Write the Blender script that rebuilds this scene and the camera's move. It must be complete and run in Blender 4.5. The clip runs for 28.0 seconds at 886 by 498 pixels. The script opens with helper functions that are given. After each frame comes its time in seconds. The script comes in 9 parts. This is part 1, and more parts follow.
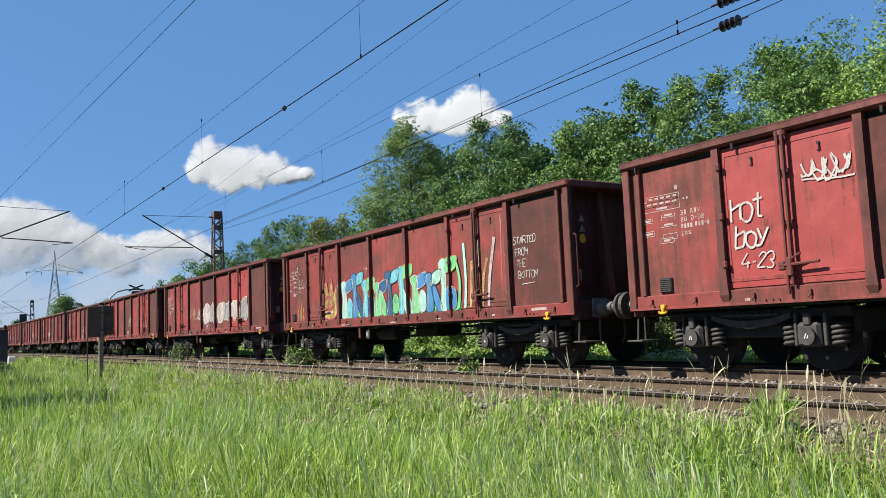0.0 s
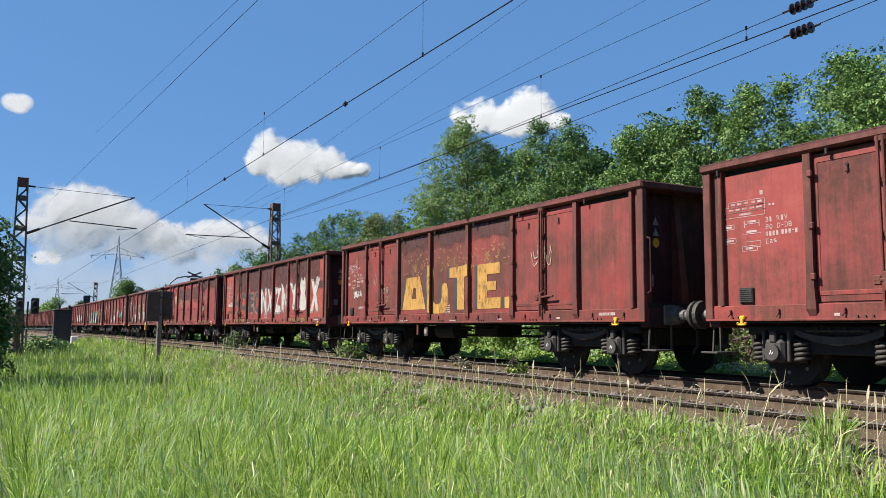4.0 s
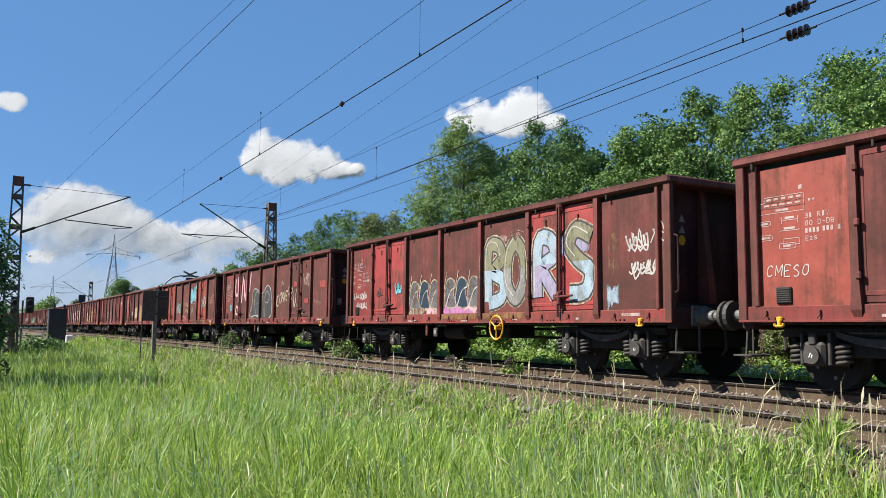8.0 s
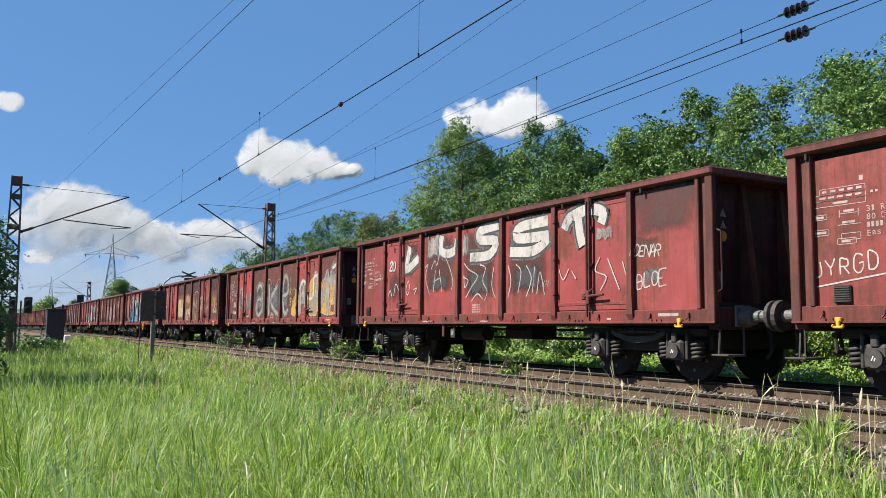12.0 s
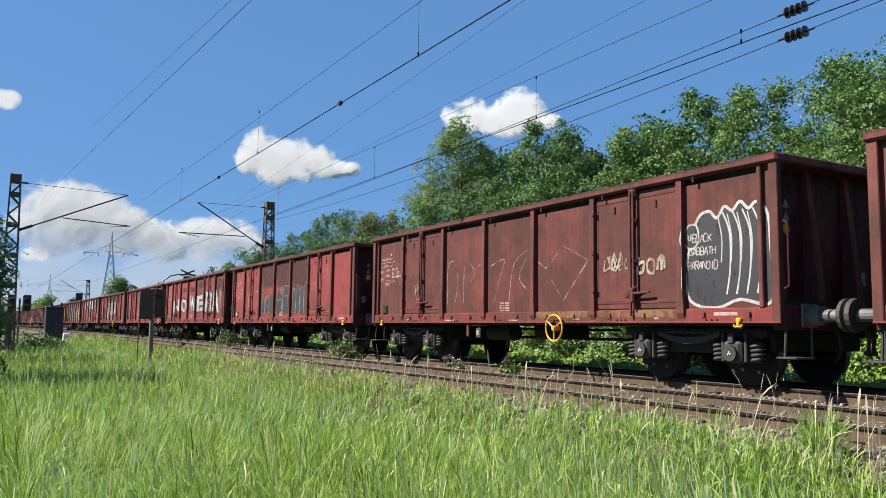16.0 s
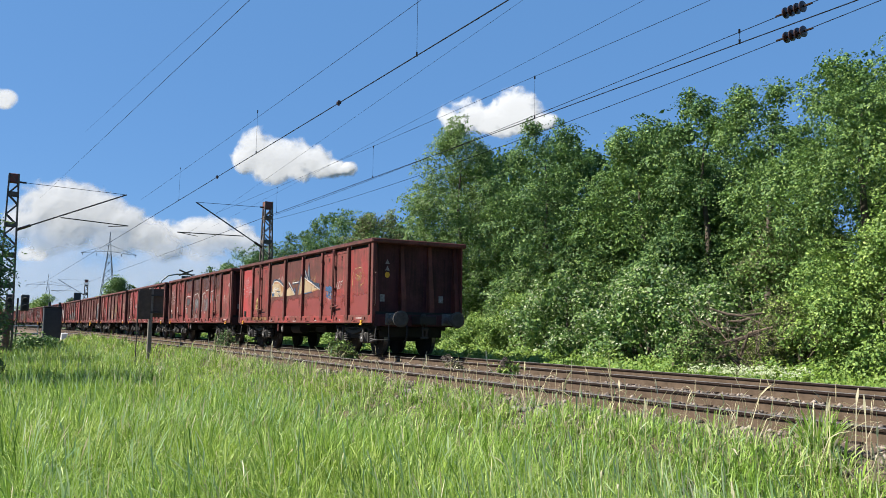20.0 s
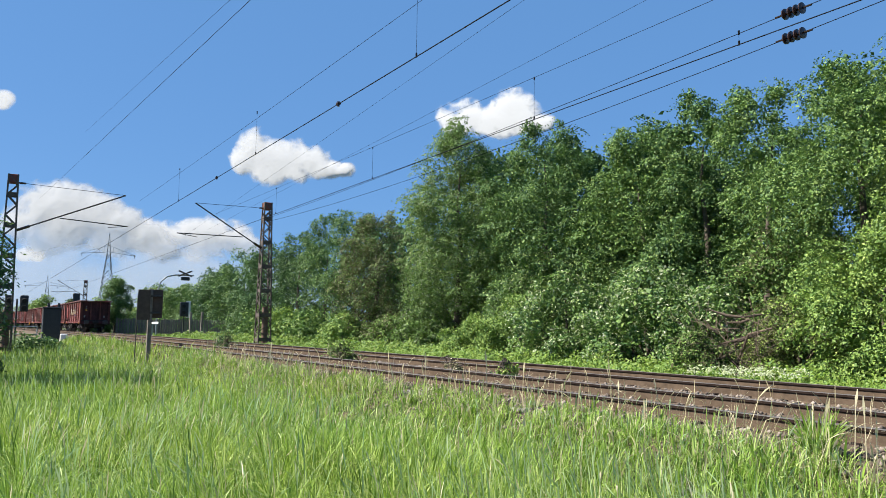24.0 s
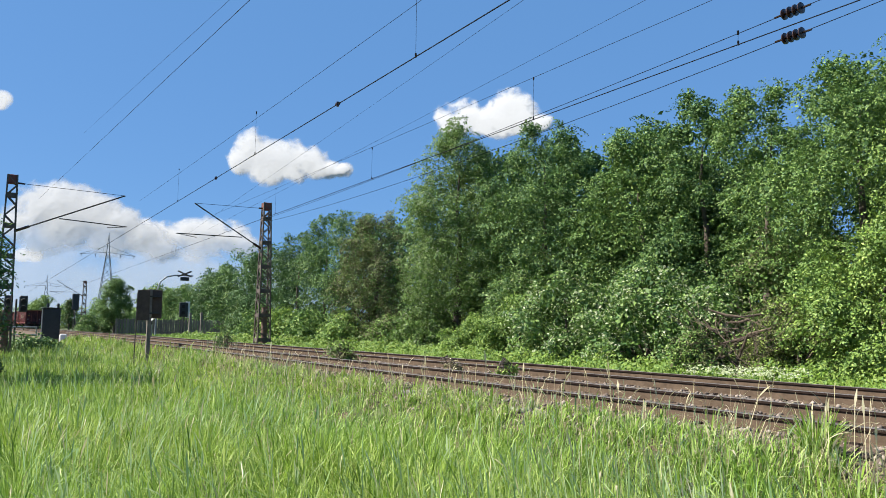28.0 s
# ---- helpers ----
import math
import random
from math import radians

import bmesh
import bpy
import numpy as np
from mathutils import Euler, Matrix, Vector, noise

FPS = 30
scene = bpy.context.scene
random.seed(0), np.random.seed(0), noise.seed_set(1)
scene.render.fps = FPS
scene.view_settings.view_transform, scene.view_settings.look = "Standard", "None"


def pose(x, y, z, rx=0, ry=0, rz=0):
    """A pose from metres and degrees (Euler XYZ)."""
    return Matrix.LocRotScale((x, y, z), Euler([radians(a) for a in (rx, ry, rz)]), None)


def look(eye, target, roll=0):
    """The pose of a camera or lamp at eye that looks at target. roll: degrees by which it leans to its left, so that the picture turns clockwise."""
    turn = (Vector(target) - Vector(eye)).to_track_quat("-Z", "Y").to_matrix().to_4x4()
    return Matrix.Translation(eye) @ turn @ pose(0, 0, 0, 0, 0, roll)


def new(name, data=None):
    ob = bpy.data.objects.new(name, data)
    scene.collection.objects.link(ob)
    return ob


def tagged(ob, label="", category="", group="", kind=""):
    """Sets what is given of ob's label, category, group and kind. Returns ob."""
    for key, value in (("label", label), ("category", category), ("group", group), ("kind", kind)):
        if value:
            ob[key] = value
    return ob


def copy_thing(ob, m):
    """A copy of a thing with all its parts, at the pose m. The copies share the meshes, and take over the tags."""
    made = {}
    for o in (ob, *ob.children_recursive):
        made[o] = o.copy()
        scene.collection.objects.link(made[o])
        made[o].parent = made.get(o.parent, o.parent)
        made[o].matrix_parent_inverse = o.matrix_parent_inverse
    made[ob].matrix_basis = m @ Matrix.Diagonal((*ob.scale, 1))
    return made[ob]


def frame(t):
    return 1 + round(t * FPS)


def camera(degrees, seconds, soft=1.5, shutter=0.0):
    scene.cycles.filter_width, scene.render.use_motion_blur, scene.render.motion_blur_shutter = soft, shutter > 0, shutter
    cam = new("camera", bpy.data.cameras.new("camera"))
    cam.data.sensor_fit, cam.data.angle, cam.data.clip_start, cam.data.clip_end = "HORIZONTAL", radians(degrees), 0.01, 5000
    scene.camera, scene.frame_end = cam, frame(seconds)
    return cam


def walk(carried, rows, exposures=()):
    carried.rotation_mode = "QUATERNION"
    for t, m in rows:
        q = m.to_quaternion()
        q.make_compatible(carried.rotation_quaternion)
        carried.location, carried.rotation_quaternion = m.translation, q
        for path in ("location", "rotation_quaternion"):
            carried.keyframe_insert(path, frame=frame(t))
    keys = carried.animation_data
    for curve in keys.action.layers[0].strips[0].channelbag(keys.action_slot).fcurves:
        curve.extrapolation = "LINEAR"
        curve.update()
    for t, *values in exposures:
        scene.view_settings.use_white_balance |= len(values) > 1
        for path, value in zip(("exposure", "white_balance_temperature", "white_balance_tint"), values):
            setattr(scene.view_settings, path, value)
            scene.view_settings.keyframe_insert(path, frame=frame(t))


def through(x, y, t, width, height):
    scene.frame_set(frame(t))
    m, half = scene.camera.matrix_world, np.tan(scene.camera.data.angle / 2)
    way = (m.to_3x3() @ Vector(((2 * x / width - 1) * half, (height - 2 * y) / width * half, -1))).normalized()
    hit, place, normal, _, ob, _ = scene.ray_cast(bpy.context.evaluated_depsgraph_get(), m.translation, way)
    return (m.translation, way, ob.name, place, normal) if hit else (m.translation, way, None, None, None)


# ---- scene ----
HEIGHT = 0.76                      # the eye above the rail tops of the far track


def aim(yaw, pitch, roll):
    """The pose of the eye: yaw from the line of the track, in degrees."""
    y, p = radians(yaw), radians(pitch)
    eye = Vector((0, 0, HEIGHT))
    way = Vector((-math.cos(y) * math.cos(p), math.sin(y) * math.cos(p), math.sin(p)))
    return look(eye, eye + way, roll)


PATH = [
    (0, 33.16, 5.62, -2.44),
    (0.5, 31.29, 6.16, -1.00),
    (1, 31.13, 6.40, 0.52),
    (1.5, 30.79, 6.43, 0.48),
    (2, 30.09, 6.11, 0.18),
    (2.5, 29.65, 5.89, 0.19),
    (3, 29.39, 5.76, 0.22),
    (3.5, 29.29, 5.67, 0.31),
    (5.5, 29.48, 5.67, 0.53),
    (7, 29.56, 5.69, 0.56),
    (8.5, 29.61, 5.69, 0.55),
    (10, 29.65, 5.72, 0.61),
    (12, 29.69, 5.73, 0.61),
    (14.5, 29.72, 5.75, 0.69),
    (16, 29.75, 5.67, 0.77),
    (17, 29.79, 5.66, 0.79),
    (18.5, 29.84, 5.66, 0.77),
    (20, 29.86, 5.66, 0.78),
    (21.5, 29.88, 5.68, 0.82),
    (23.5, 29.89, 5.71, 0.83),
    (24.5, 29.91, 5.75, 0.81),
    (26, 29.92, 5.74, 0.78),
    (28, 29.94, 5.74, 0.78),
]

cam = camera(57.74, 28.0, soft=0.75)
walk(cam, [(t, aim(yaw, pitch, roll)) for t, yaw, pitch, roll in PATH],
     exposures=[(0, 1.1), (18.5, 1.1), (20.5, 1.2), (28, 1.22)])

# ---- light ----
SUN_AZ, SUN_EL = 241.0, 43.0       # from +X towards +Y, and above the horizon
world = bpy.data.worlds.new("world")
scene.world = world
world.use_nodes = True
wn = world.node_tree.nodes
sky = wn.new("ShaderNodeTexSky")
sky.sky_type, sky.sun_disc = "NISHITA", False
sky.sun_elevation, sky.sun_rotation = radians(SUN_EL), radians(90 - SUN_AZ)
sky.air_density, sky.dust_density, sky.ozone_density = 0.85, 0.05, 7.0
wn["Background"].inputs["Strength"].default_value = 0.062
haze = wn.new("ShaderNodeMix")
haze.data_type = "RGBA"
haze.inputs[0].default_value, haze.inputs[7].default_value = 0.7, (0.98, 2.46, 5.15, 1)
world.node_tree.links.new(sky.outputs[0], haze.inputs[6])
world.node_tree.links.new(haze.outputs[2], wn["Background"].inputs["Color"])
sun = new("sun", bpy.data.lights.new("sun", "SUN"))
sun.data.energy, sun.data.angle, sun.data.color = 5.0, radians(0.53), (1.0, 0.94, 0.84)
saz, sel = radians(SUN_AZ), radians(SUN_EL)
sun.matrix_basis = look((0, 0, 60), (-math.cos(saz) * math.cos(sel), -math.sin(saz) * math.cos(sel), 60 - math.sin(sel)))
scene.view_settings.exposure = 1.1


# ---- materials ----
def mat(name, rough=0.7, metal=0.0):
    m = bpy.data.materials.new(name)
    m.use_nodes = True
    b = m.node_tree.nodes["Principled BSDF"]
    b.inputs["Roughness"].default_value, b.inputs["Metallic"].default_value = rough, metal
    return m, m.node_tree.nodes, m.node_tree.links, b


def ramp(n, l, fac, stops):
    r = n.new("ShaderNodeValToRGB")
    while len(r.color_ramp.elements) < len(stops):
        r.color_ramp.elements.new(0.5)
    for e, (at, c) in zip(r.color_ramp.elements, stops):
        e.position, e.color = at, (*c, 1)
    l.new(fac, r.inputs["Fac"])
    return r.outputs["Color"]


def noise_tex(n, l, scale, detail=6, rough=0.6, vector=None, squash=None):
    x = n.new("ShaderNodeTexNoise")
    x.inputs["Scale"].default_value, x.inputs["Detail"].default_value, x.inputs["Roughness"].default_value = scale, detail, rough
    if vector is None:
        vector = n.new("ShaderNodeTexCoord").outputs["Object"]
    if squash:
        mp = n.new("ShaderNodeMapping")
        mp.inputs["Scale"].default_value = squash
        l.new(vector, mp.inputs["Vector"])
        vector = mp.outputs["Vector"]
    l.new(vector, x.inputs["Vector"])
    return x.outputs["Fac"]


def mix(n, l, fac, a, b, kind="MIX"):
    x = n.new("ShaderNodeMix")
    x.data_type, x.blend_type = "RGBA", kind
    for key, v in (("Factor", fac), ("A", a), ("B", b)):
        s = x.inputs[0] if key == "Factor" else x.inputs[6] if key == "A" else x.inputs[7]
        if isinstance(v, (int, float)):
            s.default_value = v
        elif isinstance(v, tuple):
            s.default_value = (*v, 1)
        else:
            l.new(v, s)
    return x.outputs[2]


def bump(n, l, b, height, strength=0.3, dist=0.01):
    x = n.new("ShaderNodeBump")
    x.inputs["Strength"].default_value, x.inputs["Distance"].default_value = strength, dist
    l.new(height, x.inputs["Height"])
    l.new(x.outputs["Normal"], b.inputs["Normal"])


def world_coord(n, l):
    """Coordinates that differ from object to object by its random number."""
    tc, oi = n.new("ShaderNodeTexCoord"), n.new("ShaderNodeObjectInfo")
    add = n.new("ShaderNodeVectorMath")
    add.operation = "MULTIPLY_ADD"
    l.new(oi.outputs["Random"], add.inputs[0])
    add.inputs[1].default_value = (37.0, 11.0, 23.0)
    l.new(tc.outputs["Object"], add.inputs[2])
    return add.outputs[0], oi.outputs["Random"]


def simple(name, a, b, scale=6.0, rough=0.7, metal=0.0, bumpy=0.2, spread=0.0):
    m, n, l, p = mat(name, rough, metal)
    v, rnd = world_coord(n, l)
    f = noise_tex(n, l, scale, 8, 0.65, v)
    c = ramp(n, l, f, [(0.3, a), (0.7, b)])
    if spread:
        h = n.new("ShaderNodeHueSaturation")
        mr = n.new("ShaderNodeMapRange")
        mr.inputs["To Min"].default_value, mr.inputs["To Max"].default_value = 1 - spread, 1 + spread
        l.new(rnd, mr.inputs["Value"])
        l.new(mr.outputs[0], h.inputs["Value"])
        l.new(c, h.inputs["Color"])
        c = h.outputs["Color"]
    l.new(c, p.inputs["Base Color"])
    if bumpy:
        bump(n, l, p, noise_tex(n, l, scale * 6, 4, 0.6, v), bumpy, 0.01)
    return m


def paint(name, fresh, worn, rust, cover, rough=0.55):
    """Wagon paint: a coat that has faded and chalked, streaks that run down, and rust that shows through by the share cover."""
    m, n, l, p = mat(name, rough)
    p.inputs["Specular IOR Level"].default_value = 0.3
    v, rnd = world_coord(n, l)

    def scaled(socket, k, off=0.0):
        x = n.new("ShaderNodeMath")
        x.operation = "MULTIPLY_ADD"
        l.new(socket, x.inputs[0])
        x.inputs[1].default_value, x.inputs[2].default_value = k, off
        return x.outputs[0]

    def added(a, b):
        x = n.new("ShaderNodeMath")
        x.operation = "ADD"
        l.new(a, x.inputs[0])
        l.new(b, x.inputs[1])
        return x.outputs[0]
    big = noise_tex(n, l, 0.9, 6, 0.6, v)
    mid = noise_tex(n, l, 2.6, 7, 0.68, v)
    fine = noise_tex(n, l, 14, 8, 0.7, v)
    streak = noise_tex(n, l, 1.0, 6, 0.7, v, (9.0, 9.0, 0.55))
    runs = noise_tex(n, l, 1.0, 5, 0.65, v, (24.0, 24.0, 0.4))
    coat = mix(n, l, ramp(n, l, big, [(0.35, (0, 0, 0)), (0.68, (1, 1, 1))]), fresh, worn)
    chalk = tuple(min(1.0, q * 1.22 + 0.020) for q in fresh)
    coat = mix(n, l, scaled(ramp(n, l, mid, [(0.50, (0, 0, 0)), (0.72, (1, 1, 1))]), 0.55), coat, chalk)
    coat = mix(n, l, scaled(ramp(n, l, mid, [(0.28, (1, 1, 1)), (0.46, (0, 0, 0))]), 0.5), coat, tuple(q * 0.62 for q in worn))
    coat = mix(n, l, scaled(ramp(n, l, runs, [(0.56, (0, 0, 0)), (0.70, (1, 1, 1))]), 0.4), coat, tuple(q * 0.5 for q in worn))
    mask = added(added(big, scaled(streak, 0.7)), scaled(fine, 0.3, -0.15))
    edge = ramp(n, l, mask, [(0.95 - cover * 0.55, (0, 0, 0)), (1.17 - cover * 0.55, (1, 1, 1))])
    bare = mix(n, l, ramp(n, l, mid, [(0.35, (0, 0, 0)), (0.65, (1, 1, 1))]), rust, tuple(q * k for q, k in zip(rust, (1.55, 1.35, 1.25))))
    c = mix(n, l, edge, coat, bare)
    c = mix(n, l, scaled(ramp(n, l, fine, [(0.62, (0, 0, 0)), (0.72, (1, 1, 1))]), 0.45), c, tuple(q * 0.6 for q in rust))
    flecks = noise_tex(n, l, 34, 4, 0.6, v)
    c = mix(n, l, scaled(ramp(n, l, flecks, [(0.64, (0, 0, 0)), (0.70, (1, 1, 1))]), 0.4), c, (0.20, 0.075, 0.03))
    h = n.new("ShaderNodeHueSaturation")
    mr = n.new("ShaderNodeMapRange")
    mr.inputs["To Min"].default_value, mr.inputs["To Max"].default_value = 0.86, 1.14
    l.new(rnd, mr.inputs["Value"])
    l.new(mr.outputs[0], h.inputs["Value"])
    l.new(c, h.inputs["Color"])
    l.new(h.outputs["Color"], p.inputs["Base Color"])
    l.new(ramp(n, l, edge, [(0.0, (rough,) * 3), (1.0, (0.85,) * 3)]), p.inputs["Roughness"])
    bump(n, l, p, added(fine, scaled(mid, 2.0)), 0.25, 0.006)
    return m


RED = paint("paint_red", (0.268, 0.038, 0.036), (0.212, 0.036, 0.033), (0.078, 0.025, 0.019), 0.12)
FADED = paint("paint_faded", (0.195, 0.032, 0.028), (0.150, 0.029, 0.025), (0.068, 0.024, 0.019), 0.36)
BROWN = paint("paint_brown", (0.122, 0.0255, 0.0215), (0.088, 0.0225, 0.019), (0.054, 0.0195, 0.016), 0.5, 0.7)
SALMON = paint("paint_salmon", (0.265, 0.052, 0.036), (0.210, 0.045, 0.032), (0.105, 0.032, 0.022), 0.18)
FRAME = paint("paint_frame", (0.130, 0.030, 0.025), (0.100, 0.027, 0.022), (0.060, 0.0235, 0.019), 0.42)
MID = paint("paint_mid", (0.216, 0.039, 0.038), (0.174, 0.035, 0.033), (0.090, 0.025, 0.018), 0.16)
# much darker than the sides: the shade on the wagon ends, put into the paint
SHADED_ENDS = paint("paint_shaded_ends", (0.062, 0.012, 0.014), (0.042, 0.010, 0.012), (0.022, 0.009, 0.009), 0.35, 0.6)
CASING = simple("buffer_casing", (0.05, 0.048, 0.046), (0.15, 0.145, 0.135), 7, 0.6, 0.1, 0.2)
COATS = {"m": MID, "r": RED, "f": FADED, "b": BROWN, "s": SALMON}
STEEL = simple("dirty_steel", (0.022, 0.020, 0.019), (0.058, 0.052, 0.047), 9, 0.7, 0.2, 0.3)
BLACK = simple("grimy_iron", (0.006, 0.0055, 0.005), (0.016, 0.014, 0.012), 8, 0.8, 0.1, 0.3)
TREAD = simple("wheel_tread", (0.10, 0.09, 0.085), (0.2, 0.19, 0.18), 12, 0.4, 0.8, 0.1)
YELLOW = simple("yellow_paint", (0.50, 0.24, 0.015), (0.66, 0.36, 0.02), 10, 0.5, 0, 0.1)
WHITE = simple("white_paint", (0.62, 0.60, 0.57), (0.8, 0.79, 0.77), 16, 0.6, 0, 0.1)
GREYED = simple("dirty_white_paint", (0.10, 0.085, 0.08), (0.30, 0.28, 0.27), 16, 0.7, 0, 0.1)
CARD = simple("yellowed_card", (0.42, 0.44, 0.26), (0.58, 0.58, 0.40), 12, 0.7, 0, 0.05)
RAIL_TOP = simple("rail_top", (0.12, 0.105, 0.095), (0.22, 0.20, 0.185), 7, 0.5, 0.7, 0.1)
RAIL_WEB = simple("rail_web", (0.064, 0.045, 0.031), (0.122, 0.088, 0.062), 7, 0.9, 0.0, 0.3)
RAIL_SIDE = simple("rail_side", (0.012, 0.008, 0.007), (0.030, 0.019, 0.014), 7, 0.85, 0.1, 0.3)
BALLAST = simple("ballast", (0.078, 0.056, 0.039), (0.148, 0.110, 0.080), 9, 0.9, 0, 0.8)
SLEEPER = simple("sleeper", (0.080, 0.060, 0.046), (0.15, 0.115, 0.09), 6, 0.9, 0, 0.4, 0.15)
CONCRETE = simple("worn_concrete", (0.16, 0.15, 0.13), (0.30, 0.285, 0.255), 7, 0.9, 0, 0.4, 0.15)
SOIL = simple("soil", (0.040, 0.055, 0.016), (0.085, 0.10, 0.03), 3, 0.95, 0, 0.6)
MAST = simple("mast_steel", (0.060, 0.046, 0.038), (0.14, 0.112, 0.094), 8, 0.75, 0.3, 0.3)
for dusty in (RAIL_SIDE, RAIL_WEB, BALLAST, SLEEPER):
    dusty.node_tree.nodes["Principled BSDF"].inputs["Specular IOR Level"].default_value = 0.12
DUCT = simple("rusty_duct", (0.085, 0.050, 0.036), (0.17, 0.11, 0.082), 5, 0.8, 0.1, 0.3)
MAST_TOP = simple("red_brown_paint", (0.11, 0.028, 0.020), (0.19, 0.05, 0.036), 8, 0.7, 0.1, 0.3)
WIRE = simple("wire", (0.006, 0.007, 0.009), (0.013, 0.014, 0.017), 8, 0.8, 0.0, 0.0)
WIRE.node_tree.nodes["Principled BSDF"].inputs["Specular IOR Level"].default_value = 0.05
BROWN_GLAZE = simple("brown_glaze", (0.022, 0.012, 0.011), (0.045, 0.022, 0.018), 8, 0.25, 0, 0.0)
DEAD_WOOD = simple("dead_wood", (0.060, 0.042, 0.030), (0.15, 0.108, 0.078), 9, 0.9, 0, 0.5, 0.25)
WOOD = simple("grey_wood", (0.10, 0.085, 0.07), (0.2, 0.175, 0.15), 6, 0.85, 0, 0.3, 0.2)


def cloud_stuff():
    """White droplets that thin out towards the rim, with a ragged edge."""
    m, n, l, p = mat("cloud", 1.0)
    p.inputs["Base Color"].default_value = (0.50, 0.51, 0.53, 1)
    p.inputs["Specular IOR Level"].default_value = 0.0
    # droplets scatter the sun all round, so the shading leans towards it
    geo, lean = n.new("ShaderNodeNewGeometry"), n.new("ShaderNodeVectorMath")
    lean.operation = "ADD"
    l.new(geo.outputs["Normal"], lean.inputs[0])
    lean.inputs[1].default_value = tuple(0.35 * q for q in (math.cos(saz) * math.cos(sel), math.sin(saz) * math.cos(sel), math.sin(sel)))
    unit = n.new("ShaderNodeVectorMath")
    unit.operation = "NORMALIZE"
    l.new(lean.outputs[0], unit.inputs[0])
    l.new(unit.outputs[0], p.inputs["Normal"])
    at = n.new("ShaderNodeAttribute")
    at.attribute_name = "thickness"
    d = n.new("ShaderNodeBsdfTranslucent")
    d.inputs["Color"].default_value = (0.66, 0.67, 0.70, 1)
    body = n.new("ShaderNodeMixShader")
    body.inputs[0].default_value = 0.3
    l.new(p.outputs[0], body.inputs[1])
    l.new(d.outputs[0], body.inputs[2])
    t, s = n.new("ShaderNodeBsdfTransparent"), n.new("ShaderNodeMixShader")
    l.new(at.outputs["Fac"], s.inputs[0])
    l.new(t.outputs[0], s.inputs[1])
    l.new(body.outputs[0], s.inputs[2])
    l.new(s.outputs[0], n["Material Output"].inputs["Surface"])
    return m


CLOUD = cloud_stuff()
BARK = simple("bark", (0.05, 0.038, 0.028), (0.12, 0.095, 0.075), 9, 0.9, 0, 0.7)


def leafy(name, dark, light, tip, through=0.35, rough=0.58, drift=0.0, gloss=0.28):
    """Leaves and blades: a colour for each island, some light let through; drift: cool and warm stretches."""
    m, n, l, p = mat(name, rough)
    g = n.new("ShaderNodeNewGeometry")
    c = ramp(n, l, g.outputs["Random Per Island"], [(0.0, dark), (0.55, light), (1.0, tip)])
    big = noise_tex(n, l, 0.35, 3, 0.5)
    c = mix(n, l, ramp(n, l, big, [(0.3, (0, 0, 0)), (0.7, (1, 1, 1))]), c, mix(n, l, 0.5, c, light))
    if drift:
        wide = noise_tex(n, l, 0.22, 4, 0.6)
        tint = ramp(n, l, wide, [(0.36, (1 - 0.5 * drift, 1.0 - 0.1 * drift, 1.0 + drift)), (0.62, (1 + drift, 1.0, 1 - drift))])
        c = mix(n, l, 1.0, c, tint, "MULTIPLY")
    l.new(c, p.inputs["Base Color"])
    p.inputs["Specular IOR Level"].default_value = gloss
    t = n.new("ShaderNodeBsdfTranslucent")
    l.new(c, t.inputs["Color"])
    s = n.new("ShaderNodeMixShader")
    s.inputs[0].default_value = through
    l.new(p.outputs[0], s.inputs[1])
    l.new(t.outputs[0], s.inputs[2])
    l.new(s.outputs[0], n["Material Output"].inputs["Surface"])
    return m


STONE = leafy("ballast_stone", (0.070, 0.054, 0.044), (0.150, 0.120, 0.098), (0.40, 0.34, 0.29), 0.0, 0.9, 0.0, 0.12)
GRASS = leafy("grass_blades", (0.050, 0.125, 0.014), (0.240, 0.376, 0.048), (0.53, 0.63, 0.235), 0.32, 0.5, 0.07, 0.3)
PANICLE = leafy("green_panicles", (0.18, 0.31, 0.12), (0.27, 0.40, 0.185), (0.46, 0.55, 0.33), 0.35, 0.6, 0.07)
VERGE = leafy("verge_blades", (0.090, 0.175, 0.020), (0.165, 0.262, 0.036), (0.30, 0.38, 0.10), 0.28)
ASPHALT = simple("asphalt", (0.045, 0.045, 0.046), (0.085, 0.083, 0.08), 20, 0.9, 0, 0.5)
CABINET = simple("dark_cabinet", (0.010, 0.012, 0.016), (0.02, 0.023, 0.028), 5, 0.5, 0, 0.1)
BOARD = simple("sign_back", (0.045, 0.026, 0.019), (0.085, 0.055, 0.042), 6, 0.7, 0, 0.2)
PYLON = simple("pylon_steel", (0.10, 0.11, 0.12), (0.17, 0.18, 0.19), 3, 0.6, 0.3, 0.1)
GALV = simple("galvanised", (0.22, 0.23, 0.24), (0.36, 0.37, 0.38), 8, 0.5, 0.5, 0.1)
SEED = leafy("grass_seed_heads", (0.32, 0.29, 0.16), (0.47, 0.42, 0.26), (0.62, 0.56, 0.40), 0.3)
LEAF_A = leafy("leaves_mid", (0.066, 0.136, 0.030), (0.142, 0.244, 0.056), (0.29, 0.39, 0.12), 0.17)
LEAF_B = leafy("leaves_dark", (0.035, 0.084, 0.028), (0.078, 0.158, 0.048), (0.165, 0.26, 0.10), 0.17)
LEAF_C = leafy("leaves_light", (0.115, 0.200, 0.034), (0.230, 0.345, 0.064), (0.390, 0.490, 0.145), 0.17)
LEAF_D = leafy("leaves_brownish", (0.076, 0.086, 0.036), (0.127, 0.135, 0.057), (0.184, 0.187, 0.096), 0.21)
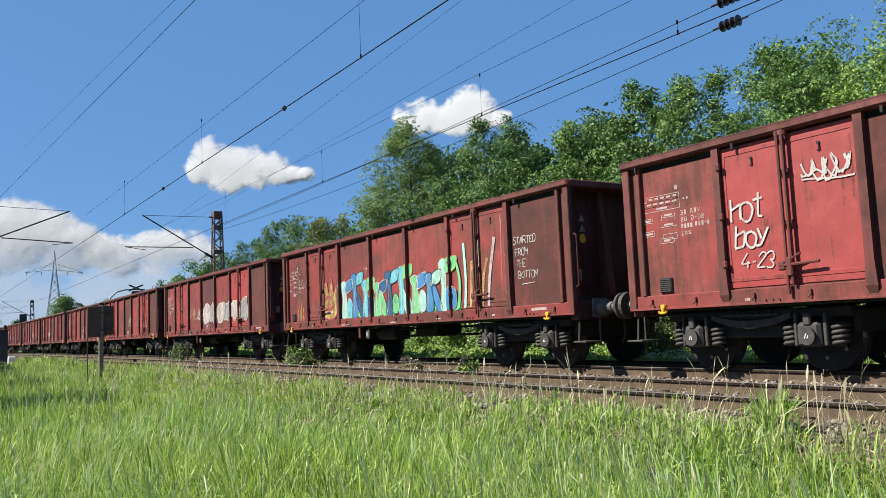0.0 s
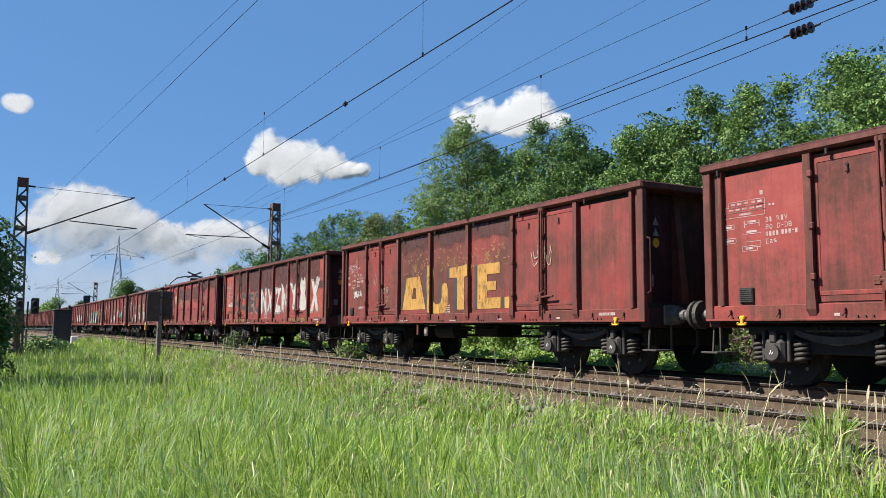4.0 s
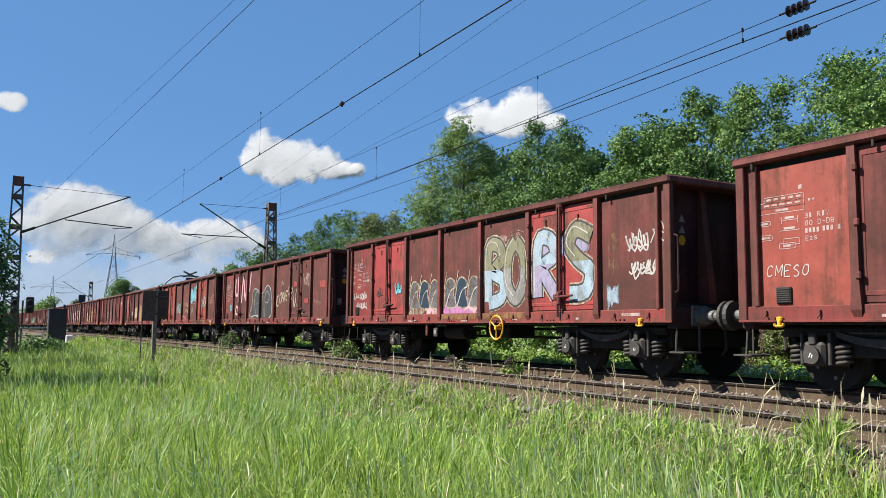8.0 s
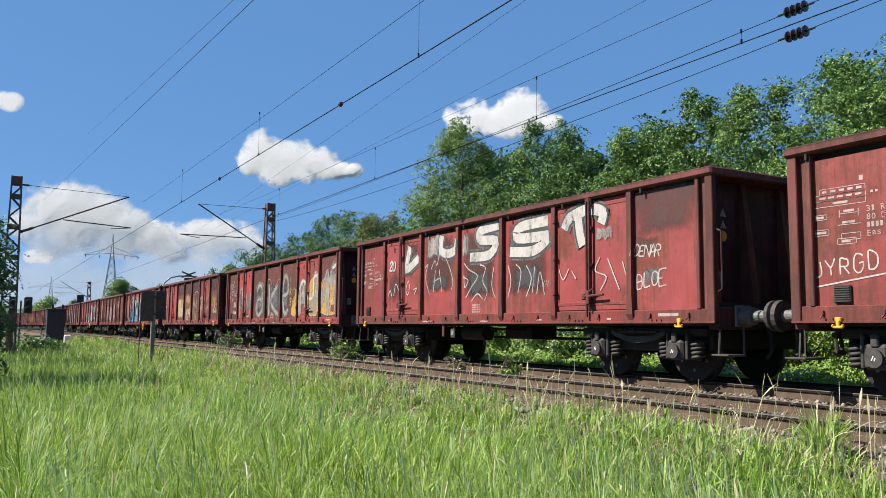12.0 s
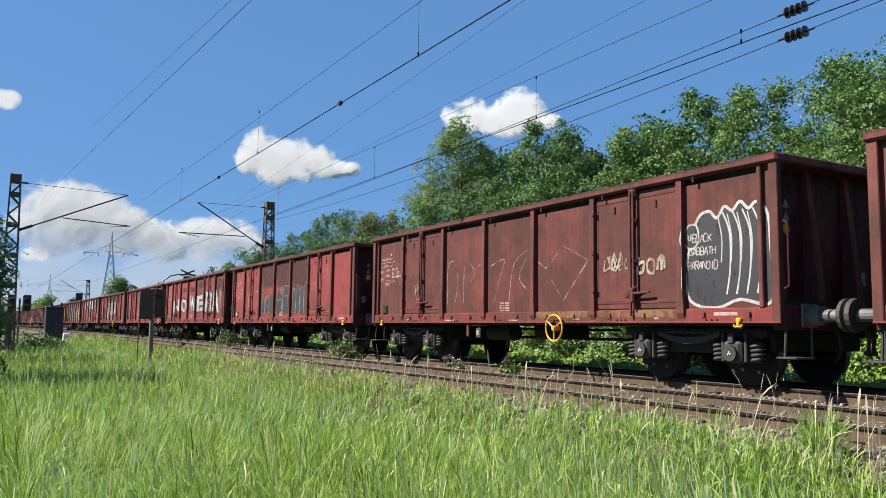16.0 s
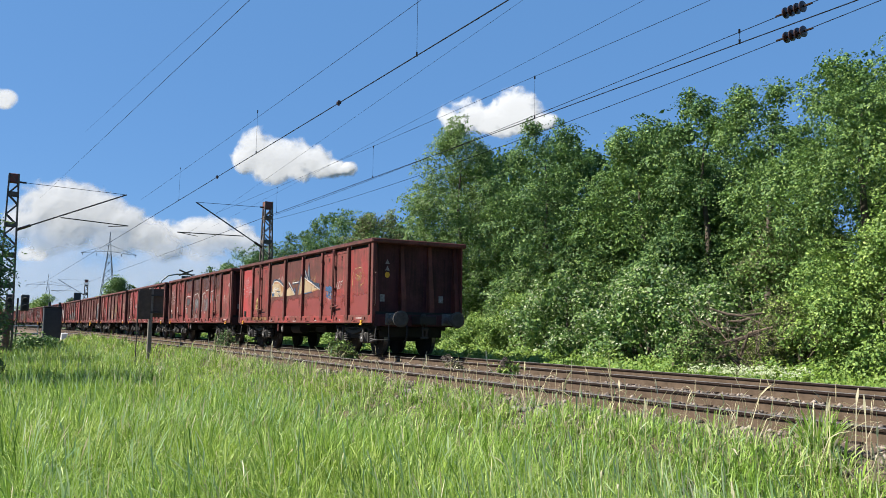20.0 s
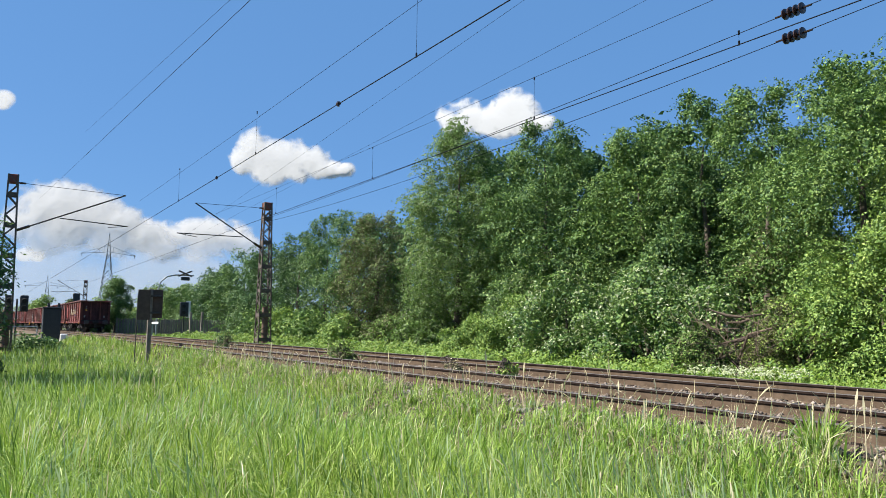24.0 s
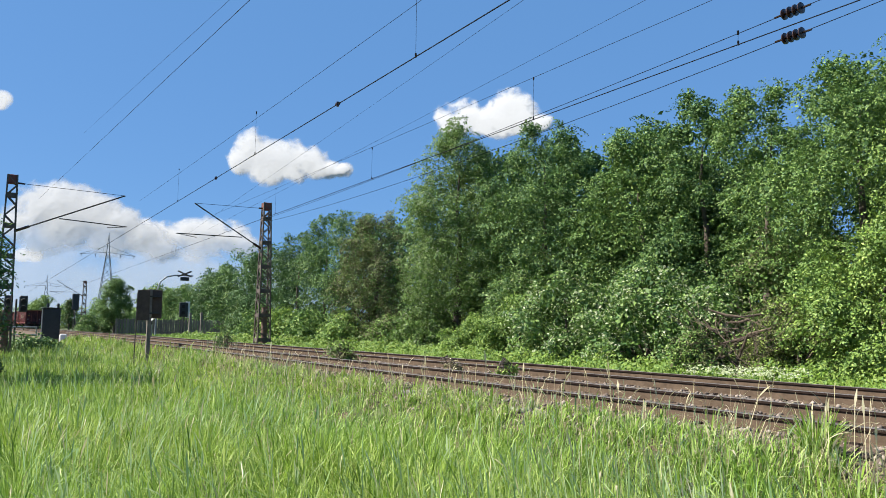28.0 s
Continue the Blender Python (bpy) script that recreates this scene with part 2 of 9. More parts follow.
LEAF_E = leafy("leaves_silver", (0.086, 0.146, 0.044), (0.161, 0.239, 0.087), (0.322, 0.37, 0.255), 0.32)
# whitish colour standing in for highlights on bush leaves; also the umbels' own white
GLINTS_UMBELS = leafy("pale_glints_and_umbels", (0.36, 0.43, 0.22), (0.48, 0.53, 0.33), (0.60, 0.63, 0.46), 0.35)


# ---- mesh building ----
class Mesh:
    """A list of vertices and faces, to be made into a mesh."""

    def __init__(self):
        self.v, self.f, self.mi = [], [], []

    def add(self, verts, faces, k=0):
        o = len(self.v)
        self.v += [tuple(p) for p in verts]
        self.f += [tuple(i + o for i in f) for f in faces]
        self.mi += [k] * len(faces)
        return self

    def box(self, x0, x1, y0, y1, z0, z1, c=0.0, k=0):
        if c <= 0:
            vs = [(x, y, z) for x in (x0, x1) for y in (y0, y1) for z in (z0, z1)]
            return self.add(vs, [(0, 1, 3, 2), (4, 6, 7, 5), (0, 4, 5, 1), (2, 3, 7, 6), (0, 2, 6, 4), (1, 5, 7, 3)], k)
        c = min(c, (x1 - x0) / 2.1, (y1 - y0) / 2.1, (z1 - z0) / 2.1)
        vs, index = [], {}
        lo, hi = (x0, y0, z0), (x1, y1, z1)
        for s in ((a, b, d) for a in (0, 1) for b in (0, 1) for d in (0, 1)):
            for axis in range(3):
                q = [(hi[i] if s[i] else lo[i]) if i == axis else (hi[i] - c if s[i] else lo[i] + c) for i in range(3)]
                index[s, axis] = len(vs)
                vs.append(q)
        fs = []
        for axis in range(3):
            a, b = [i for i in range(3) if i != axis]
            for side in (0, 1):
                loop = []
                for p, q in ((0, 0), (1, 0), (1, 1), (0, 1)):
                    s = [0, 0, 0]
                    s[axis], s[a], s[b] = side, p, q
                    loop.append(index[tuple(s), axis])
                fs.append(tuple(loop))
        for axis in range(3):
            a, b = [i for i in range(3) if i != axis]
            for p in (0, 1):
                for q in (0, 1):
                    s0, s1 = [0, 0, 0], [0, 0, 0]
                    s0[a] = s1[a] = p
                    s0[b] = s1[b] = q
                    s1[axis] = 1
                    s0, s1 = tuple(s0), tuple(s1)
                    fs.append((index[s0, a], index[s1, a], index[s1, b], index[s0, b]))
        for s in ((a, b, d) for a in (0, 1) for b in (0, 1) for d in (0, 1)):
            fs.append((index[s, 0], index[s, 1], index[s, 2]))
        return self.add(vs, fs, k)

    def tube(self, p, q, r, seg=8, r2=None, k=0, cap=True):
        p, q = Vector(p), Vector(q)
        r2 = r if r2 is None else r2
        d = (q - p).normalized()
        a = d.orthogonal().normalized()
        b = d.cross(a)
        vs = []
        for e, rr in ((p, r), (q, r2)):
            for i in range(seg):
                w = 2 * math.pi * i / seg
                vs.append(e + (a * math.cos(w) + b * math.sin(w)) * rr)
        fs = [(i, (i + 1) % seg, seg + (i + 1) % seg, seg + i) for i in range(seg)]
        if cap:
            fs += [tuple(range(seg))[::-1], tuple(range(seg, 2 * seg))]
        return self.add(vs, fs, k)

    def path(self, pts, r, seg=6, k=0):
        for p, q in zip(pts, pts[1:]):
            self.tube(p, q, r, seg, k=k)
        return self

    def prism(self, outline, axis, a, b, k=0):
        """A closed outline of (u, v) drawn out along an axis from a to b."""
        def put(u, v, w):
            return ((w, u, v), (u, w, v), (u, v, w))[axis]
        n = len(outline)
        vs = [put(u, v, a) for u, v in outline] + [put(u, v, b) for u, v in outline]
        fs = [(i, (i + 1) % n, n + (i + 1) % n, n + i) for i in range(n)]
        fs += [tuple(range(n))[::-1], tuple(range(n, 2 * n))]
        return self.add(vs, fs, k)

    def data(self, name, *mats, smooth=False):
        me = bpy.data.meshes.new(name)
        me.from_pydata(self.v, [], self.f)
        for m in mats:
            me.materials.append(m)
        if len(mats) > 1:
            me.polygons.foreach_set("material_index", self.mi)
        bm = bmesh.new()
        bm.from_mesh(me)
        bmesh.ops.recalc_face_normals(bm, faces=bm.faces)
        bm.to_mesh(me)
        bm.free()
        if smooth:
            me.polygons.foreach_set("use_smooth", [True] * len(me.polygons))
        me.update()
        return me


def part(name, data, parent, at=None, label=""):
    """Links mesh data as one object under a thing or part."""
    ob = new(name, data)
    ob.parent = parent
    if at is not None:
        ob.matrix_basis = at if isinstance(at, Matrix) else Matrix.Translation(at)
    return tagged(ob, label)


def quads(name, verts, faces, mats, index=None):
    """A large mesh from arrays: verts (n, 3) and faces (m, 3 or 4)."""
    me = bpy.data.meshes.new(name)
    n, k = faces.shape
    me.vertices.add(len(verts))
    me.vertices.foreach_set("co", np.asarray(verts, np.float32).ravel())
    me.loops.add(n * k)
    me.loops.foreach_set("vertex_index", faces.astype(np.int32).ravel())
    me.polygons.add(n)
    me.polygons.foreach_set("loop_start", np.arange(0, n * k, k, dtype=np.int32))
    me.polygons.foreach_set("loop_total", np.full(n, k, np.int32))
    for m in mats:
        me.materials.append(m)
    if index is not None:
        me.polygons.foreach_set("material_index", index.astype(np.int32))
    me.update(calc_edges=True)
    me.validate()
    return me

# ---- plan ----
FAR_Y, NEAR_Y = 10.57, 7.58        # the middles of the two tracks
NEAR_Z = -0.04                     # rail tops of the near track
PITCH, BODY = 14.04, 12.78         # a wagon over its buffers, and its body
rng = np.random.default_rng(7)


def bank(y):
    """Height of the ground across the line."""
    ys = [-4000, -4, 3.2, 4.9, 5.75, 6.1, 6.2, 12.6, 13.4, 15.0, 30, 4000]
    zs = [-1.0, -0.92, -0.86, -0.78, -0.27, -0.20, -0.26, -0.26, -0.32, -0.38, -0.45, -0.5]
    return float(np.interp(y, ys, zs))


# ---- ground ----
def build_ground():
    xs = np.concatenate([[-4000, -1500, -600, -300, -200], np.arange(-150, 20.1, 2.0), [30, 60, 150, 400, 1500, 4000]])
    ys = np.concatenate([[-4000, -800, -200, -60, -25, -12], np.arange(-6, 4.6, 0.7), np.arange(4.9, 16.1, 0.35), [18, 22, 30, 50, 120, 400, 1200, 4000]])
    vs = np.array([(x, y, bank(y) + (0.03 * noise.noise((x * 0.6, y * 0.6, 0)) if abs(x) < 150 and -10 < y < 30 else 0)) for x in xs for y in ys])
    n = len(ys)
    i, j = np.meshgrid(np.arange(len(xs) - 1), np.arange(n - 1), indexing="ij")
    a = (i * n + j).ravel()
    fs = np.stack([a, a + n, a + n + 1, a + 1], 1)
    ob = new("ground", quads("ground", vs, fs, [SOIL]))
    tagged(ob, "flat green ground with soil that reaches the horizon", "ground", kind="structure")


def build_ballast():
    """The bed under the two tracks: a low bank with a rough top."""
    prof = [(5.0, -0.72), (5.35, -0.52), (5.75, -0.27), (6.1, -0.205), (6.6, -0.19), (7.58, -0.185), (8.55, -0.185), (9.05, -0.15),
            (9.6, -0.155), (10.57, -0.15), (11.5, -0.15), (11.95, -0.17), (12.4, -0.27), (12.9, -0.38)]
    ys = np.array([p[0] for p in prof])
    zs = np.array([p[1] for p in prof])
    yy = np.linspace(ys[0], ys[-1], 50)
    xs = np.concatenate([np.linspace(-420, -60, 60), np.arange(-59, 14, 0.3), [30, 60, 120]])
    z = np.interp(yy, ys, zs)
    vs = np.zeros((len(xs), len(yy), 3))
    vs[..., 0], vs[..., 1], vs[..., 2] = xs[:, None], yy[None], z[None]
    vs[..., 1] += np.array([bend(q) for q in xs])[:, None]
    vs[..., 2] += rng.normal(0, 0.012, vs.shape[:2])
    n = len(yy)
    i, j = np.meshgrid(np.arange(len(xs) - 1), np.arange(n - 1), indexing="ij")
    a = (i * n + j).ravel()
    ob = new("ballast_bed", quads("ballast_bed", vs.reshape(-1, 3), np.stack([a, a + n, a + n + 1, a + 1], 1), [BALLAST]))
    tagged(ob, "brown ballast bed under two railway tracks", "track bed", kind="structure")
    # loose stones
    base = np.array([(1, 0, 0), (-1, 0, 0), (0, 1, 0), (0, -1, 0), (0, 0, 1), (0, 0, -1)], float)
    tri = np.array([(0, 2, 4), (2, 1, 4), (1, 3, 4), (3, 0, 4), (2, 0, 5), (1, 2, 5), (3, 1, 5), (0, 3, 5)])
    k = 18000
    x = 8 - 44 * rng.random(k) ** 1.25
    y = np.where(rng.random(k) < 0.55, 5.9 + 6.4 * rng.random(k), np.where(rng.random(k) < 0.6, rng.normal(9.05, 0.22, k), 5.5 + 0.9 * rng.random(k)))
    for c in (FAR_Y, NEAR_Y):
        for s in (-0.7525, 0.7525):
            hit = abs(y - c - s) < 0.11
            y = np.where(hit, y + 0.25 * np.sign(s), y)
    r = 0.018 + 0.028 * rng.random(k)
    c = np.stack([x, y, np.interp(y, ys, zs) + r * 0.35], 1)
    v = base[None] * r[:, None, None] * (0.6 + 0.7 * rng.random((k, 6, 1)))
    w = rng.random(k) * 6.28
    co, si = np.cos(w), np.sin(w)
    v = np.stack([v[..., 0] * co[:, None] - v[..., 1] * si[:, None], v[..., 0] * si[:, None] + v[..., 1] * co[:, None], v[..., 2] * 0.75], -1)
    v += c[:, None]
    f = tri[None] + (np.arange(k) * 6)[:, None, None]
    ob = new("ballast_stones", quads("ballast_stones", v.reshape(-1, 3), f.reshape(-1, 3), [STONE]))
    tagged(ob, "loose brown ballast stones between and beside the rails", "gravel", kind="stuff")


def build_rails():
    prof = [(-0.06, -0.172), (0.06, -0.172), (0.06, -0.158), (0.012, -0.14), (0.012, -0.045), (0.034, -0.035), (0.034, -0.006), (0.026, 0), (-0.026, 0),
            (-0.034, -0.006), (-0.034, -0.035), (-0.012, -0.045), (-0.012, -0.14), (-0.06, -0.158)]
    for cy, z in ((FAR_Y, 0.0), (NEAR_Y, NEAR_Z)):
        track = new("railway_track")
        track.matrix_basis = pose(0, cy, z)
        tagged(track, "straight railway track with two worn steel rails on sleepers", "railway track", "railway tracks", kind="structure")
        for s in (-0.7525, 0.7525):
            m, st, k = Mesh(), [120, 0] + [-50 - 10 * i for i in range(38)], len(prof)
            vs = [(x, u + bend(x), v) for x in st for u, v in prof]
            fs = [(a * k + i, a * k + (i + 1) % k, (a + 1) * k + (i + 1) % k, (a + 1) * k + i) for a in range(len(st) - 1) for i in range(k)]
            m.add(vs, fs)
            for i, f in enumerate(m.f):
                if all(vs[j][2] > -0.007 for j in f):
                    m.mi[i] = 1
                elif all(vs[j][2] < -0.044 for j in f):
                    m.mi[i] = 2
            part("rail", m.data("rail", RAIL_SIDE, RAIL_TOP, RAIL_WEB), track, (0, s, 0))
        sl = Mesh().box(-0.13, 0.13, -1.25, 1.25, -0.33, -0.172, 0.02).data("sleeper", SLEEPER)
        fast = Mesh()
        for s in (-0.7525, 0.7525):
            fast.box(-0.06, 0.06, s - 0.15, s - 0.06, -0.172, -0.135, 0.01).box(-0.06, 0.06, s + 0.06, s + 0.15, -0.172, -0.135, 0.01)
        fa = fast.data("rail_fastening", RAIL_SIDE)
        for i in range(70):
            o = part("sleeper", sl, track, (7 - 0.6 * i, 0, 0))
            part("rail_fastening", fa, o)


def cable_trough():
    """Worn concrete lids of a cable trough at the foot of the ballast, some sunk or broken."""
    r = random.Random(41)
    t = new("cable_trough")
    t.matrix_basis = pose(-10, 6.02, -0.245)
    tagged(t, "row of worn grey concrete cable trough lids half grown over", "cable trough")
    for i in range(26):
        if i < 3 or r.random() < 0.5:
            continue
        m = Mesh().box(-0.30, 0.30 - r.uniform(0, 0.18), -0.15, 0.15, -0.03, 0.03, 0.012)
        part("lid", m.data("lid", CONCRETE), t, Matrix.Translation((6 - 0.62 * i, r.uniform(-0.03, 0.03), r.uniform(-0.015, 0.02))) @ Matrix.Rotation(r.uniform(-0.06, 0.06), 4, "Z") @ Matrix.Rotation(r.uniform(-0.06, 0.06), 4, "Y"))


# ---- the train ----
EDGES = [-6.39, -4.64, -2.62, -0.875, 0.875, 2.62, 4.64, 6.39]
SIDE, SKIN = -1.46, -1.375         # outer face of the posts, outer face of the panels
Z0, Z1, Z2, Z3 = 0.89, 1.10, 3.06, 3.19


def wheel_rows():
    """One row for each thirtieth of a second."""
    rows = []
    for i in range(841):
        t = i / 30
        rows.append((t, -run(t) / 0.46))
    return rows


RUN = [(0, -326.9), (1, -309.45), (2, -292.0), (3, -274.55), (6, -222.3), (9, -170.25), (12, -118.25), (15, -66.38), (17, -31.97), (19.5, 11.06), (23, 71.3), (28, 157.35)]


def bend(x):
    """The line swerves gently towards the meadow side, far along."""
    u = -x - 50
    return -u * u / 6000 if u > 0 else 0.0


def on_track(x):
    u = -x - 50
    return pose(x, FAR_Y + bend(x), 0, 0, 0, math.degrees(u / 3000) if u > 0 else 0)


def run(t):
    """Way of the train's rear end along the line at t seconds, to the far end of the track."""
    return float(np.interp(t, [r[0] for r in RUN], [r[1] for r in RUN]))


def cached(fn):
    store = {}

    def get(*key):
        if key not in store:
            store[key] = fn(*key)
        return store[key]
    return get


@cached
def panel_mesh(bay, coat):
    a, b = EDGES[bay] + 0.05, EDGES[bay + 1] - 0.05
    m = Mesh().box(a, b, SKIN, SKIN + 0.05, Z1, Z2 - 0.085, 0.006)
    return m.data("side_panel", COATS[coat])


@cached
def leaf_mesh(coat):
    w = 0.945
    m = Mesh().box(-w / 2, w / 2, SKIN - 0.012, SKIN + 0.05, Z1 + 0.11, Z2 - 0.09, 0.008)
    for x0, x1 in ((-w / 2, -w / 2 + 0.06), (w / 2 - 0.06, w / 2)):
        m.box(x0, x1, SKIN - 0.022, SKIN - 0.008, Z1 + 0.11, Z2 - 0.09, 0.008)
    m.box(-w / 2, w / 2, SKIN - 0.022, SKIN - 0.008, Z2 - 0.15, Z2 - 0.085, 0.008).box(-w / 2, w / 2, SKIN - 0.022, SKIN - 0.008, Z1 + 0.105, Z1 + 0.165, 0.008)
    return m.data("door_leaf", COATS[coat])


@cached
def post_mesh():
    """A tapered upright of channel section."""
    m = Mesh()
    top, low = 0.055, 0.075
    vs = []
    for z, w, y in ((Z0 - 0.005, 0.035, -1.40), (Z1 - 0.06, low, SIDE), (Z1 + 0.25, top, SIDE), (Z2 + 0.03, top, SIDE + 0.01)):
        vs += [(-w, SKIN + 0.01, z), (-w, y, z), (w, y, z), (w, SKIN + 0.01, z)]
    fs = [(0, 1, 2, 3), (12, 15, 14, 13)]
    for i in range(3):
        for j in range(4):
            fs.append((4 * i + j, 4 * i + 4 + j, 4 * i + 4 + (j + 1) % 4, 4 * i + (j + 1) % 4))
    m.add(vs, fs)
    return m.data("side_post", FRAME)


@cached
def wagon_meshes():
    d = {}
    m = Mesh().box(-6.39, 6.39, SIDE + 0.035, SKIN + 0.06, Z0, Z1 + 0.005, 0.01)
    m.box(-6.39, 6.39, SIDE + 0.01, SIDE + 0.05, Z0, Z0 + 0.03, 0.004)
    d["side_sill"] = m.data("side_sill", FADED)
    m = Mesh().box(-6.42, 6.42, SIDE - 0.03, SKIN + 0.07, Z2, Z3, 0.03)
    d["top_rim"] = m.data("top_rim", FRAME)
    m = Mesh().box(-6.39, 6.39, 1.33, 1.375, Z0, Z2, 0.005)
    for x in EDGES[1:-1]:
        m.box(x - 0.055, x + 0.055, 1.37, 1.46, Z0, Z2, 0.01)
    m.box(-6.42, 6.42, 1.305, 1.49, Z2, Z3, 0.03)
    d["far_side_wall"] = m.data("far_side_wall", BROWN)
    # black strip in the gap under the rim, added to stand for its shadow
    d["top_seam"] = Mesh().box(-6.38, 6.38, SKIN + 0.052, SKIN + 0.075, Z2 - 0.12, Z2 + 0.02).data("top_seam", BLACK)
    d["floor"] = Mesh().box(-6.35, 6.35, -1.33, 1.33, 1.10, 1.2).data("floor", BLACK)
    m = Mesh().box(-6.9, 6.9, -0.25, 0.25, 0.86, 1.09, 0.01)
    m.box(-6.3, 6.3, -1.31, -1.20, 0.86, 1.09, 0.01).box(-6.3, 6.3, 1.20, 1.31, 0.86, 1.09, 0.01)
    for x in (-4.5, -2.6, -0.9, 0.9, 2.6, 4.5):
        m.box(x - 0.06, x + 0.06, -1.3, 1.3, 0.9, 1.09)
    d["underframe"] = m.data("underframe", BLACK)
    # end wall, facing +x, with its ribs; its shade is in the panel's colour
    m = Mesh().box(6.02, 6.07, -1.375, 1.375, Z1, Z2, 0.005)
    d["end_panel"] = m.data("end_panel", SHADED_ENDS)
    m = Mesh()
    vs = []
    for z, w, x in ((Z1 - 0.1, 0.08, 6.30), (Z1 + 0.3, 0.075, 6.30), (Z2 + 0.02, 0.05, 6.12)):
        vs += [(6.06, -w, z), (x, -w, z), (x, w, z), (6.06, w, z)]
    fs = [(0, 1, 2, 3), (8, 11, 10, 9)]
    for i in range(2):
        for j in range(4):
            fs.append((4 * i + j, 4 * i + 4 + j, 4 * i + 4 + (j + 1) % 4, 4 * i + (j + 1) % 4))
    d["end_rib"] = m.add(vs, fs).data("end_rib", FRAME)
    d["end_rim"] = Mesh().box(6.0, 6.42, -1.37, 1.37, Z2 + 0.004, Z3 - 0.004, 0.02).data("end_rim", FRAME)
    d["end_triangle"] = Mesh().prism([(-0.07, -0.06), (0.07, -0.06), (0, 0.07)], 0, 6.071, 6.074).data("end_triangle", GREYED)
    d["end_disc"] = Mesh().prism([(0.075 * math.cos(i * 0.6283), 0.085 * math.sin(i * 0.6283)) for i in range(10)], 0, 6.071, 6.074).data("end_disc", YELLOW)
    d["end_plate"] = Mesh().box(6.071, 6.074, -0.07, 0.07, -0.1, 0.1).data("end_plate", GREYED)
    d["headstock"] = Mesh().box(6.2, 6.4, -1.37, 1.37, 0.80, 1.13, 0.015).data("headstock", SHADED_ENDS)
    d["corner_post"] = Mesh().box(6.25, 6.39, SIDE + 0.012, SKIN + 0.03, Z0, Z2, 0.01).data("corner_post", FRAME)
    d["inner_post"] = Mesh().box(6.05, 6.12, SIDE + 0.02, SKIN + 0.03, Z1, Z2, 0.01).data("inner_post", FRAME)
    d["corner_plate"] = Mesh().box(6.05, 6.39, -1.376, -1.35, Z0, Z2, 0.004).data("corner_plate", FRAME)
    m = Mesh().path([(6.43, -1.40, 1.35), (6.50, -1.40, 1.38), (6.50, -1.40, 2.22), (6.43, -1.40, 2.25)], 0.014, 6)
    d["handrail"] = m.data("handrail", SHADED_ENDS)
    m = Mesh().tube((6.36, -1.30, 0.84), (6.36, -1.34, 0.44), 0.018, 6).tube((6.52, -1.0, 0.84), (6.52, -1.0, 0.44), 0.018, 6)
    m.box(6.25, 6.56, -1.38, -0.98, 0.42, 0.45, 0.008)
    d["footstep"] = m.data("footstep", STEEL)
    m = Mesh().tube((6.4, 0, 0), (6.62, 0, 0), 0.13, 14).tube((6.6, 0, 0), (6.92, 0, 0), 0.085, 14).box(6.395, 6.43, -0.18, 0.18, -0.16, 0.16, 0.02)
    d["buffer"] = m.data("buffer", CASING, smooth=False)
    m = Mesh().tube((6.93, 0, 0), (6.99, 0, 0), 0.215, 18, 0.225).tube((6.99, 0, 0), (7.015, 0, 0), 0.225, 18, 0.17)
    d["buffer_head"] = m.data("buffer_head", STEEL)
    m = Mesh().box(6.4, 6.62, -0.05, 0.05, 0.95, 1.08, 0.02).box(6.56, 6.66, -0.05, 0.05, 1.0, 1.16, 0.02)
    m.path([(6.62, -0.06, 0.98), (6.72, -0.06, 0.72), (6.70, -0.06, 0.5)], 0.028, 6).path([(6.62, 0.06, 0.98), (6.72, 0.06, 0.72), (6.70, 0.06, 0.5)], 0.028, 6)
    m.tube((6.7, -0.11, 0.5), (6.7, 0.11, 0.5), 0.035, 8).tube((6.72, -0.09, 0.74), (6.72, 0.09, 0.74), 0.04, 8)
    d["coupling"] = m.data("coupling", STEEL)
    m = Mesh().path([(6.41, -0.42, 0.86), (6.55, -0.45, 0.75), (6.60, -0.5, 0.5), (6.52, -0.52, 0.38)], 0.026, 7)
    d["brake_hose"] = m.data("brake_hose", BLACK)
    m = Mesh().box(-0.042, 0.042, SIDE - 0.02, SIDE + 0.04, 0.905, 0.965, 0.012).box(-0.024, 0.024, SIDE - 0.025, SIDE + 0.01, 0.84, 0.92, 0.008)
    m.box(-0.062, 0.062, SIDE - 0.035, SIDE + 0.01, 0.822, 0.856, 0.014).box(-0.078, -0.052, SIDE - 0.035, SIDE + 0.01, 0.832, 0.876, 0.01).box(0.052, 0.078, SIDE - 0.035, SIDE + 0.01, 0.832, 0.876, 0.01)
    d["rope_hook"] = m.data("rope_hook", YELLOW)
    m = Mesh().box(-0.02, 0.02, SIDE - 0.01, SIDE + 0.02, Z2 - 0.08, Z2 + 0.02, 0.008)
    d["rim_hook"] = m.data("rim_hook", BLACK)
    # door gear
    m = Mesh().tube((-0.03, SIDE - 0.01, Z1 - 0.1), (-0.03, SIDE - 0.01, Z2 + 0.02), 0.022, 8).tube((0.04, SIDE - 0.01, Z1 + 0.02), (0.04, SIDE - 0.01, Z2 + 0.02), 0.022, 8)
    for z in (1.25, 1.9, 2.55, 2.98):
        m.box(-0.07, 0.08, SIDE + 0.0, SIDE + 0.05, z - 0.03, z + 0.03, 0.006)
    m.box(-0.075, 0.085, SIDE - 0.02, SIDE + 0.06, Z2 - 0.06, Z2 + 0.06, 0.02)
    d["lock_rod"] = m.data("lock_rod", FRAME)
    m = Mesh().tube((-0.12, SIDE - 0.03, 1.36), (0.42, SIDE - 0.03, 1.38), 0.02, 6).box(-0.14, -0.04, SIDE - 0.045, SIDE + 0.02, 1.30, 1.42, 0.015)
